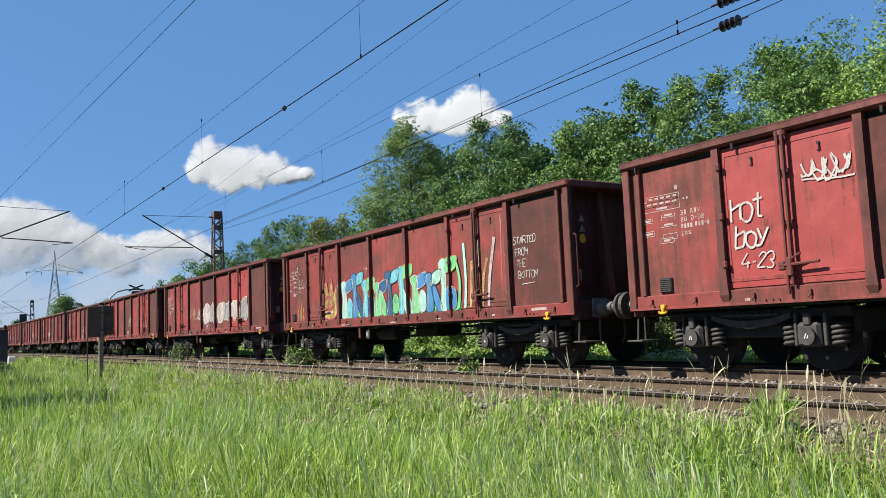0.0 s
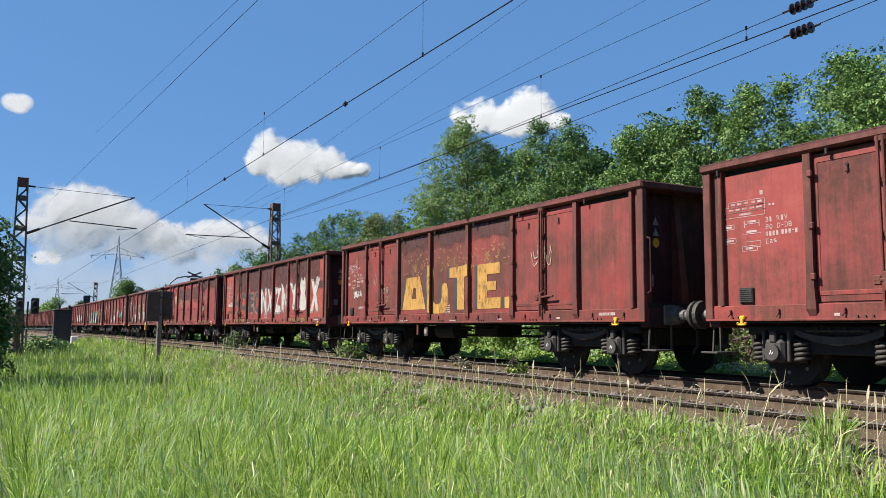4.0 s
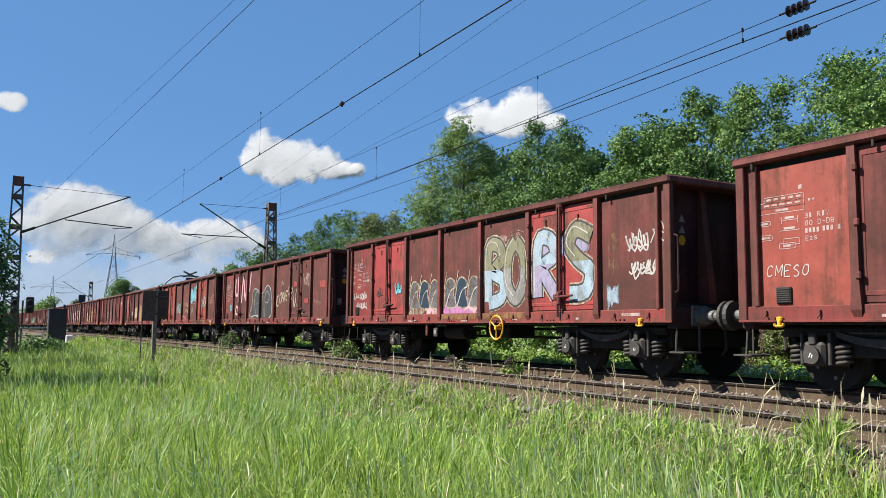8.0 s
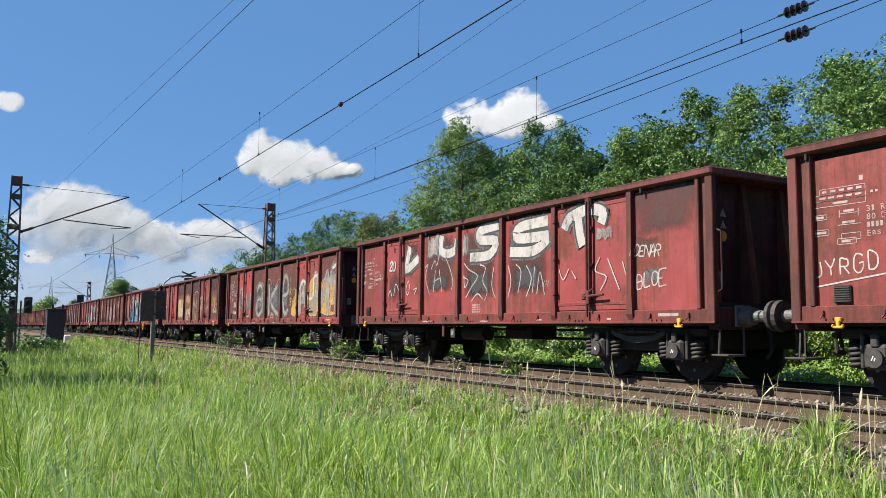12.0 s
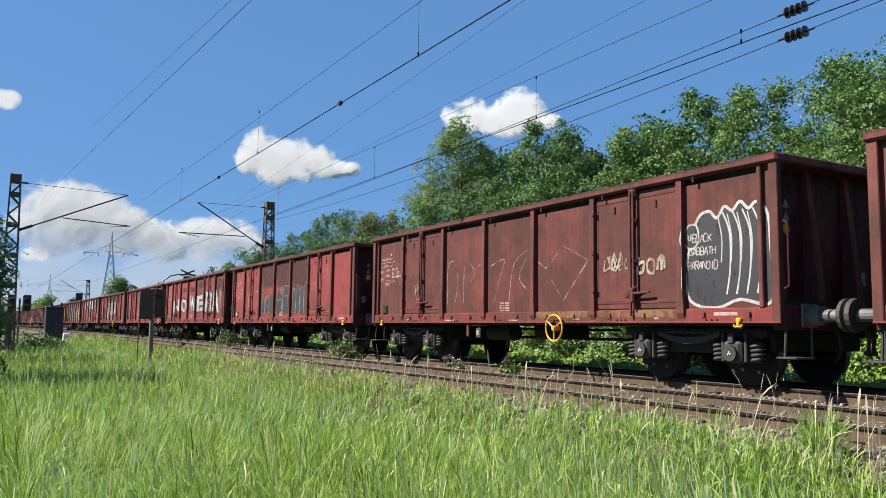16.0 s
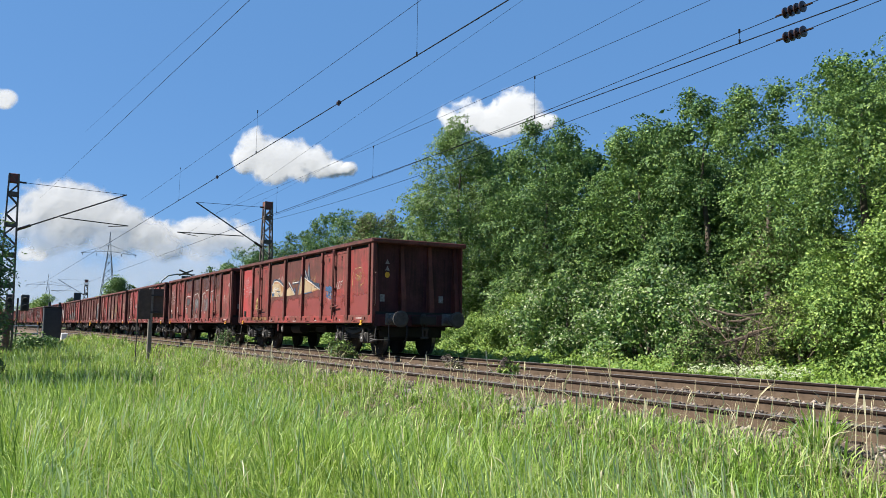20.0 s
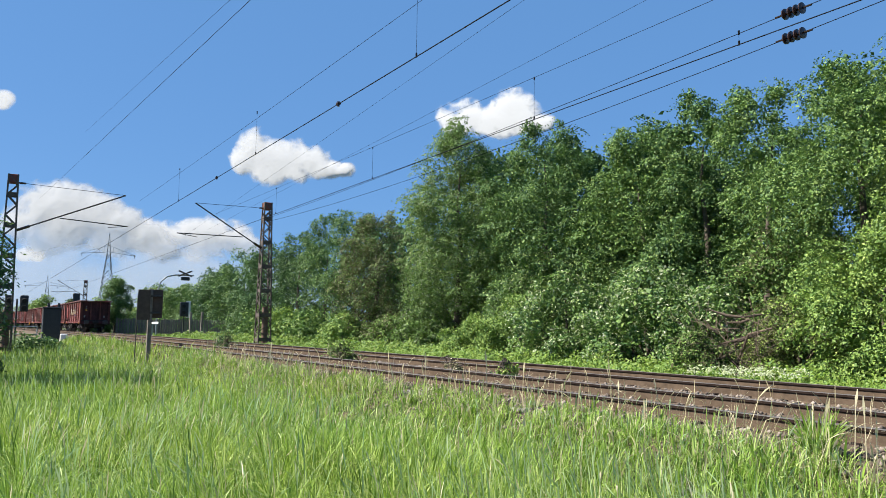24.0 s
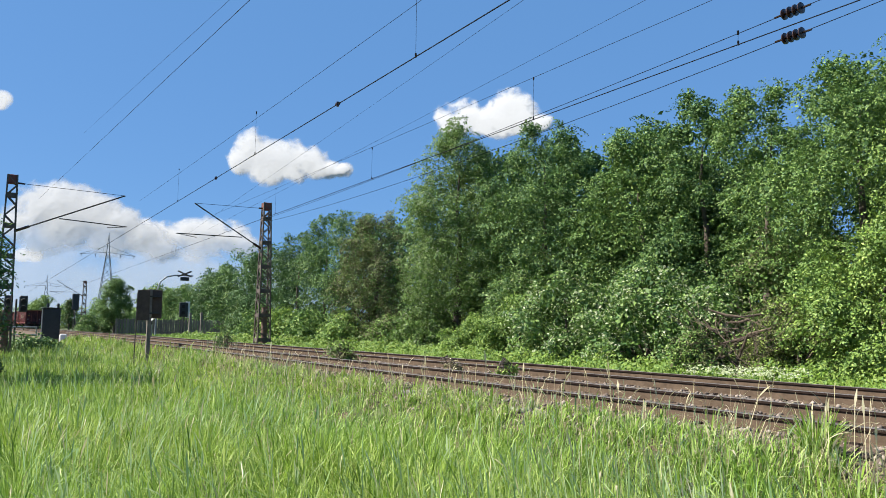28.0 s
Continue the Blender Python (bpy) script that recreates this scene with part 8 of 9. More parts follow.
def build_grass():
    r = np.random.default_rng(21)
    # the meadow in front of the line: tufts whose blades lean outwards
    k, per = 38000, 12
    d = 3.0 + 60 * r.random(k) ** 2.15
    a = np.radians(-5 + 72 * r.random(k))
    x, y = -d * np.cos(a), d * np.sin(a)
    edge = np.interp(-x, [2.5, 3.4, 4.2, 5.2, 6.5, 9, 14, 60], [5.0, 5.55, 5.92, 6.02, 6.04, 6.06, 6.1, 6.18]) + 0.16 * np.sin(x * 1.7) + 0.12 * np.sin(x * 4.1 + 1)
    ok = (y < edge) & (y > -6) & ~((y < 0.28 + 0.05 * np.sin(x * 2)) & (y > -2.3) & (x > -16))
    x, y, d = x[ok], y[ok], d[ok]
    k = len(x)
    swell = np.sin(x * 0.9 + 2 * np.sin(y * 0.8)) * np.sin(y * 1.5 + x * 0.3)
    tall = 0.44 + 0.13 * swell + 0.12 * np.sin(x * 4.3 + 1.5 * np.sin(y * 3.1)) * np.sin(y * 5.2 - x * 1.9) + 0.18 * r.random(k)
    tall *= np.clip(1.12 - 0.30 * np.maximum(0, y - 3.6), np.interp(-x, [15, 26], [0.42, 0.98]), 1.1)
    # each stretch of the meadow lies over a little its own way
    lay = 2.2 * np.sin(x * 0.55 + 1.3 * np.sin(y * 0.7)) + 1.1 * np.sin(y * 1.9 + x * 0.8)
    out = np.where(r.random((k, per)) < 0.25, lay[:, None] + r.normal(0, 0.7, (k, per)), r.random((k, per)) * 6.283)
    off = 0.02 + 0.10 * r.random((k, per)) * (1 + 0.04 * d)[:, None]
    xs, ys = x[:, None] + np.cos(out) * off, y[:, None] + np.sin(out) * off
    hs = tall[:, None] * (0.42 + 0.72 * r.random((k, per)))
    for near, shape, seed in ((d < 13, ((0.0, 0.8), (0.5, 1.0), (0.80, 0.8), (1.0, 0.08)), 22), (d >= 13, ((0.0, 0.8), (0.62, 1.0), (1.0, 0.1)), 27)):
        px, py = xs[near].ravel(), ys[near].ravel()
        blades("meadow_grass", px, py, ground_under(py) - 0.02, hs[near].ravel(), out[near].ravel(), seed, [GRASS, SEED], "tall fresh-green meadow grass in the sun", 0.8, 0.0032, 0.025, 0.055, shape)
    # green panicles that stand above the blades
    k = 15000
    d = 3.2 + 44 * r.random(k) ** 1.9
    a = np.radians(-4 + 68 * r.random(k))
    x, y = -d * np.cos(a), d * np.sin(a)
    edge = np.interp(-x, [2.5, 3.4, 4.2, 5.2, 6.5, 9, 14, 60], [4.9, 5.4, 5.75, 5.85, 5.9, 5.95, 6.0, 6.08])
    ok = (y < edge) & (y > 0.35) & (np.sin(x * 0.7 + 1.1 * y) + 0.8 * np.sin(1.7 * x - 0.6 * y) + r.normal(0, 0.8, k) > -0.5)
    x, y = x[ok], y[ok]
    k = len(x)
    hs = (0.60 + 0.26 * r.random(k)) * np.clip(1.12 - 0.22 * np.maximum(0, y - 3.6), 0.5, 1.1)
    lay = 2.2 * np.sin(x * 0.55 + 1.3 * np.sin(y * 0.7)) + r.normal(0, 0.9, k)
    blades("grass_panicles", x, y, ground_under(y), hs, lay, 28, [PANICLE, SEED], "pale green flowering grass heads above the meadow", 0.36, 0.0022, 0.12, 0.05, ((0.0, 0.35), (0.70, 0.35), (0.80, 1.3), (0.92, 1.2), (1.0, 0.2)))
    # thinner growth round the standing place
    k, per = 2600, 8
    x, y = -5 + 14 * r.random(k), -6 + 11.6 * r.random(k)
    ok = ~((y < 0.45) & (y > -2.45)) & ((y > 0.45) | (np.abs(x) < 9)) & ((np.hypot(x, y) < 3.1) | (x > -1.2) | (y < -2.4))
    x, y = x[ok], y[ok]
    k = len(x)
    out = r.random((k, per)) * 6.283
    xs, ys = (x[:, None] + 0.1 * np.cos(out)).ravel(), (y[:, None] + 0.1 * np.sin(out)).ravel()
    blades("meadow_grass", xs, ys, ground_under(ys) - 0.02, 0.25 + 0.3 * r.random(k * per), out.ravel(), 26, [GRASS, SEED], "short green grass round the path", 0.8, 0.006, 0.04)
    # stalks with seed heads
    k = 900
    x = -2.5 - 22 * r.random(k) ** 1.5
    y = np.where(r.random(k) < 0.72, 5.3 + 0.8 * r.random(k), 2.0 + 3.6 * r.random(k))
    blades("seed_stalks", x, y, ground_under(y), 0.42 + 0.36 * r.random(k), r.random(k) * 6.28, 23, [SEED, SEED], "dry pale grass stalks at the edge of the ballast", 0.45, 0.0030, 1.0, 0.05, ((0.0, 0.5), (0.72, 0.45), (0.86, 1.5), (1.0, 0.4)))
    # tufts in the shoulder of the ballast
    k, per = 260, 16
    x = -2.5 - 24 * r.random(k) ** 1.3
    y = 5.5 + 0.75 * r.random(k) ** 1.6
    out = r.random((k, per)) * 6.283
    xs, ys = (x[:, None] + 0.05 * np.cos(out)).ravel(), (y[:, None] + 0.05 * np.sin(out)).ravel()
    blades("shoulder_grass", xs, ys, ground_under(ys), 0.12 + 0.24 * r.random(k * per), out.ravel(), 25, [GRASS, SEED], "grass tufts in the shoulder of the ballast", 0.8, 0.004, 0.3)
    # one thick tuft, yellow at its foot, beside the trough
    k = 260
    out = r.random(k) * 6.283
    for mats, top, wide, label in (([GRASS, SEED], 0.46, 0.0042, "thick green grass tuft beside the cable trough"), ([SEED, GRASS], 0.17, 0.0036, "dry yellow foot of the grass tuft")):
        q = 0.11 * np.sqrt(r.random(k))
        xs, ys = -4.2 + q * np.cos(out), 5.92 + q * np.sin(out)
        blades("grass_tuft", xs, ys, ground_under(ys) - 0.02, top * (0.5 + 0.6 * r.random(k)), out, 29, mats, label, 0.5, wide, 0.1)
    # the verge behind the line
    k, per = 3500, 8
    x = 6 - 100 * r.random(k) ** 1.5
    y = 12.5 + 4.2 * r.random(k)
    out = r.random((k, per)) * 6.283
    xs, ys = (x[:, None] + 0.1 * np.cos(out)).ravel(), (y[:, None] + 0.1 * np.sin(out)).ravel()
    hs = (0.12 + 0.22 * r.random(k * per)) * np.clip((ys - 12.3) / 1.3, 0.35, 1.4)
    blades("verge_grass", xs, ys, ground_under(ys), hs, out.ravel(), 24, [VERGE, LEAF_C], "bright green herbs and grass on the verge behind the tracks", 0.9, 0.008, 0.3, 0.03)
    # low herbs that rise towards the bushes
    k = 95000
    x = 4 - 78 * r.random(k) ** 1.7
    y = 12.75 + 4.2 * r.random(k)
    rise = np.clip((y - 12.7) / 3.2, 0.08, 1) * (0.42 + 0.26 * np.sin(x * 1.3 + np.sin(y * 2.2)) * np.sin(y * 2.9 + x * 0.7) + 0.12 * np.sin(x * 4.7 + y * 3))
    z = ground_under(y) + np.maximum(0.03, rise) * (0.45 + 0.6 * r.random(k)) + 0.02
    up = np.tile(np.array([[0.0, -0.5, 0.7]]), (k, 1))
    v, f = leaves(np.stack([x, y, z], 1), 0.055 + 0.0012 * np.abs(x), up, r)
    tagged(new("verge_herbs", quads("verge_herbs", v, f, [VERGE, LEAF_A], (r.random(k) < 0.35).astype(int))), "low bright green nettles and herbs on the verge", "herbs", kind="stuff")
    # white umbels on the verge
    k = 130
    c = np.stack([-12.9 + 2.6 * r.random(k), 13.6 + 0.8 * r.random(k), -0.12 + 0.2 * r.random(k)], 1)
    up = np.tile(np.array([[0.0, -0.3, 1.0]]), (k * 6, 1))
    pts = np.repeat(c, 6, 0) + r.normal(size=(k * 6, 3)) * np.array([0.05, 0.05, 0.012])
    v, f = leaves(pts, 0.045, up, r)
    tagged(new("cow_parsley", quads("cow_parsley", v, f, [GLINTS_UMBELS])), "white flowering umbels on the verge", "flowers", kind="stuff")


def dead_wood():
    r = random.Random(11)
    t = new("dead_tree")
    t.matrix_basis = pose(-12.9, 15.2, -0.4)
    tagged(t, "fallen dead tree with bare grey-brown branches", "dead tree")
    m = Mesh().tube((0.2, 0.4, -0.1), (-0.05, 0.2, 0.45), 0.055, 8, 0.045).tube((-0.05, 0.2, 0.45), (-0.4, 0.0, 0.75), 0.045, 8, 0.035).tube((-0.4, 0.0, 0.75), (-1.0, -0.1, 0.85), 0.035, 7, 0.015).tube((-0.05, 0.2, 0.45), (0.45, 0.0, 1.15), 0.04, 7, 0.025).tube((0.45, 0, 1.15), (1.1, 0, 1.3), 0.03, 6, 0.015)
    part("trunk", m.data("trunk", DEAD_WOOD), t)
    # broken logs that lie across one another; s runs along the pile
    for s0, z0, s1, z1, near, thick in ((-0.52, 1.72, 0.26, 1.55, 0.0, 0.06), (-0.1, 1.42, 0.4, 1.5, 0.05, 0.05), (0.2, 1.55, 0.66, 1.62, -0.2, 0.05), (-0.28, 0.92, 0.60, 1.20, 0.0, 0.075), (-0.45, 0.55, 0.0, 0.75, 0.1, 0.06), (-0.62, 1.5, -0.3, 1.15, 0.0, 0.04)):
        a, b = (Vector((0.763 * q + 0.647 * near, 0.647 * q - 0.763 * near, h)) for q, h in ((s0, z0), (s1, z1)))
        mid = a.lerp(b, 0.55) + Vector((0, 0, r.uniform(-0.09, 0.0)))
        part("log", Mesh().tube(a, mid, thick * 0.3, 9, thick * 0.65).tube(mid, b, thick * 0.65, 9, thick * 0.5).data("log", DEAD_WOOD), t, None, "broken log with bare bark")
    for i in range(90):
        p = Vector((r.uniform(-1.1, 1.0), r.uniform(-0.5, 0.3), r.uniform(0.2, 1.35)))
        pts = [p]
        d = Vector((r.uniform(-1, 1), r.uniform(-0.7, 0.2), r.uniform(-0.1, 0.9))).normalized()
        for s in range(4):
            d = (d + Vector((r.uniform(-0.4, 0.4), r.uniform(-0.3, 0.3), r.uniform(-0.3, 0.3)))).normalized()
            pts.append(pts[-1] + d * r.uniform(0.15, 0.32))
        part("branch", Mesh().path(pts, r.choice((0.004, 0.005, 0.006, 0.009)), 5).data("branch", DEAD_WOOD), t)


# ---- overhead line ----
def lattice_mast(x, y, z, h, label, base=0.72, top=0.4):
    m = new("catenary_mast")
    m.matrix_basis = pose(x, y, z)
    tagged(m, label, "mast", "catenary masts")
    corner = []
    for sx in (-1, 1):
        for sy in (-1, 1):
            corner.append((sx, sy))
    for sx, sy in corner:
        me = Mesh().tube((sx * base / 2, sy * base / 2, 0), (sx * top / 2, sy * top / 2, h), 0.05, 4).data("leg", MAST)
        part("leg", me, m)
    br = Mesh()
    steps = 18
    for i in range(steps):
        q0, q1 = i / steps, (i + 1) / steps
        w0, w1 = (base + (top - base) * q0) / 2, (base + (top - base) * q1) / 2
        s = 1 if i % 2 else -1
        for side in (-1, 1):
            br.tube((side * w0, s * w0, h * q0), (side * w1, -s * w1, h * q1), 0.032, 4)
            br.tube((s * w0, side * w0, h * q0), (-s * w1, side * w1, h * q1), 0.032, 4)
    for i in range(1, steps, 3):
        w = (base + (top - base) * i / steps) / 2
        for side in (-1, 1):
            br.box(-w, w, side * w - 0.012, side * w + 0.012, h * i / steps - 0.10, h * i / steps + 0.10, 0.005).box(side * w - 0.012, side * w + 0.012, -w, w, h * i / steps - 0.10, h * i / steps + 0.10, 0.005)
    tagged(part("bracing", br.data("bracing", MAST), m), kind="stuff")
    part("mast_cap", Mesh().box(-top / 2 - 0.02, top / 2 + 0.02, -top / 2 - 0.02, top / 2 + 0.02, h - 0.42, h, 0.02).data("mast_cap", MAST_TOP), m, None, "red-brown painted top plates")
    part("cable_duct", Mesh().tube((0, 0.1, 0), (0, 0.1, 2.3), 0.17, 12).data("cable_duct", DUCT), m, None, "rust-brown steel duct")
    part("footing", Mesh().box(-0.4, 0.4, -0.4, 0.4, -0.4, 0.12, 0.04).data("footing", SLEEPER), m)
    return m


def cantilever(mast, pts):
    """Tubes from the mast to the wires; points in the mast's space."""
    root, tip, reg0, reg1, stay = pts
    c = part("cantilever", Mesh().tube(root, tip, 0.035, 8).data("cantilever", STEEL), mast)
    part("insulator", Mesh().tube(root, Vector(root).lerp(Vector(tip), 0.12), 0.065, 10).data("insulator", BROWN_GLAZE), c)
    part("registration_arm", Mesh().tube(reg0, reg1, 0.026, 8).tube(reg0, Vector(reg0).lerp(Vector(reg1), 0.3) + Vector((0, 0, -0.16)), 0.018, 6).data("registration_arm", STEEL), c)
    part("stay", Mesh().tube(stay, tip, 0.012, 5).data("stay", WIRE), c)
    part("stay_insulator", Mesh().tube(stay, Vector(stay).lerp(Vector(tip), 0.09), 0.045, 8).data("stay_insulator", BROWN_GLAZE), c)


def wire(a, b, r, label, sag=0.0):
    pts = [Vector(a).lerp(Vector(b), i / 24) - Vector((0, 0, sag * 4 * (i / 24) * (1 - i / 24))) for i in range(25)]
    ring = [(math.cos(1.2566 * i) * r, math.sin(1.2566 * i) * r) for i in range(5)]
    m = Mesh().add([(p.x, p.y + u, p.z + v) for p in pts for u, v in ring], [(5 * i + j, 5 * i + (j + 1) % 5, 5 * i + 5 + (j + 1) % 5, 5 * i + 5 + j) for i in range(24) for j in range(5)])
    w = new("overhead_wire", m.data("overhead_wire", WIRE))
    tagged(w, label, "wire", "overhead wires")
    return w


def build_line():
    h = HEIGHT
    m1 = lattice_mast(-44.5, 13.95, -0.4, 7.08 + h + 0.4, "rusty lattice catenary mast on a concrete footing")
    z = -0.4
    cantilever(m1, [(0, -0.25, 4.45 + h - z), (0, 9.92 - 13.95, 6.71 + h - z), (0, 9.01 - 13.95, 4.99 + h - z), (0, 12.6 - 13.95, 5.02 + h - z), (0, -0.1, 6.75 + h - z)])
    m2 = lattice_mast(-43, 1.05, -0.9, 7.06 + h + 0.9, "rusty lattice catenary mast half hidden by a tree")
    z = -0.9
    cantilever(m2, [(0, 0.25, 4.40 + h - z), (0, 6.12 - 1.05, 6.54 + h - z), (0, 6.28 - 1.05, 4.96 + h - z), (0, 3.16 - 1.05, 5.14 + h - z), (0, 0.1, 6.7 + h - z)])
    y1, y2 = 6.68, 11.05
    lines = [
        ((-260, y1, 5.0 + h), (40, y1, 4.98 + h), 0.011, "black contact wire over the near track", 0),
        ((-44, y1 + 0.3, 6.5 + h), (22, y1 + 0.5, 6.5 + h), 0.0052, "dark messenger wire over the near track", 0.15),
        ((-60.00, 3.10, 8.40 + h), (-9.00, 3.32, 4.78 + h), 0.0052, "black feeder wire from the mast top", 0),
        ((-52.00, 4.89, 11.52 + h), (-9.30, 3.31, 5.02 + h), 0.0035, "thin wire above the feeder", 0),
        ((-66, 14.0, 7.2 + h), (8, 7.9, 6.95 + h), 0.004, "thin dark wire crossing above the tracks", 0),
        ((-60, 14.3, 7.1 + h), (10, 10.6, 6.9 + h), 0.004, "thin dark wire crossing above the tracks", 0),
        ((-260, y2, 4.97 + h), (40, y2, 4.95 + h), 0.010, "black contact wire over the far track", 0),
        ((-44.5, y2, 6.2 + h), (22, y2, 5.9 + h), 0.0052, "dark messenger wire over the far track", 0.1),
    ]
    spans = [wire(a, b, r, label, sag) for a, b, r, label, sag in lines]
    for x, y, z0, z1 in ((-12.7, y1 + 0.2, 4.99, 6.24), (-22.6, y1 + 0.2, 4.99, 6.24), (-33.0, y1 + 0.2, 4.99, 6.30), (-4.0, y1 + 0.2, 4.99, 6.28), (-15.0, y2, 4.96, 5.96), (-24.0, y2, 4.96, 6.0), (-9.1, y2, 4.96, 5.18), (-34.0, y2, 4.97, 6.1)):
        dr = new("dropper", Mesh().tube((0, 0, 0), (0, 0, z1 - z0), 0.0035, 5).tube((0, 0, -0.02), (0, 0, 0.06), 0.018, 6).tube((0, 0, z1 - z0 - 0.05), (0, 0, z1 - z0 + 0.02), 0.018, 6).data("dropper", WIRE))
        dr.matrix_basis = pose(x, y - 0.2 * (y < 9), z0 + h)
        tagged(dr, "thin dropper wire that hangs the contact wire", "wire", "droppers")
    for x, z in ((-16.4, 4.99), (-27.0, 4.99)):
        part("wire_clamp", Mesh().tube((-0.05, 0, 0), (0.05, 0, 0), 0.045, 8).tube((0, 0, -0.06), (0, 0, 0.05), 0.03, 6).data("wire_clamp", BROWN_GLAZE), spans[0], (x, y1, z + h), "small red-brown clamp")
    for zz0, zz1, sag, label in ((6.156, 7.106, 0.3, "dark wire to a string of insulators"), (5.97, 7.02, 0.737, "dark wire to a lower string of insulators")):
        a, b = Vector((-44.5, 13.9, zz0 + h)), Vector((8, 14.0, zz1 + h + 0.05))
        q = (44.5 - 10.15) / 52.5
        wire(a, b, 0.0085, label, sag)
        mid = a.lerp(b, q) - Vector((0, 0, 4 * sag * q * (1 - q)))
        ins = new("insulator_string")
        ins.matrix_basis = Matrix.Translation(mid)
        tagged(ins, "string of four brown glazed insulator sheds", "insulator", "insulator strings")
        part("rod", Mesh().tube((-0.42, 0, 0), (0.42, 0, 0), 0.022, 6).data("rod", RAIL_SIDE), ins)
        shed = Mesh().tube((-0.045, 0, 0), (-0.005, 0, 0), 0.05, 16, 0.115).tube((-0.005, 0, 0), (0.02, 0, 0), 0.115, 16, 0.118).tube((0.02, 0, 0), (0.035, 0, 0), 0.118, 16, 0.05)
        sd = shed.data("shed", BROWN_GLAZE)
        for i in range(4):
            part("shed", sd, ins, (-0.195 + 0.13 * i, 0, 0))


# ---- things along the far left of the line ----
clouds = []
barrier_arm = None


def build_path():
    p = new("path", quads("path", np.array([(x, y, bank(y) + 0.05) for x in np.linspace(-60, 8, 40) for y in (-2.3, 0.3)]), np.array([(2 * i, 2 * i + 2, 2 * i + 3, 2 * i + 1) for i in range(39)]), [ASPHALT]))
    tagged(p, "narrow grey asphalt path beside the meadow", "path", kind="structure")


def sign_boards():
    s = new("sign_board")
    s.matrix_basis = pose(-30.0, 5.28, -0.6)
    tagged(s, "two dark sign boards seen from behind on a timber post", "sign", "")
    part("post", Mesh().box(-0.07, 0.07, -0.07, 0.07, -0.1, 2.66, 0.015).data("post", WOOD), s)
    part("board", Mesh().box(0.075, 0.11, -0.44, -0.02, 1.55, 2.62, 0.01).data("board", BOARD), s)
    part("board", Mesh().box(-0.11, -0.075, 0.0, 0.44, 1.62, 2.64, 0.01).data("board", BOARD), s)
    part("brace", Mesh().tube((0.1, -0.44, 2.5), (0.1, -0.46, 0.0), 0.02, 6).data("brace", STEEL), s)
    for z in (1.8, 2.4):
        part("batten", Mesh().box(-0.075, 0.075, -0.35, 0.35, z - 0.03, z + 0.03, 0.008).data("batten", STEEL), s)


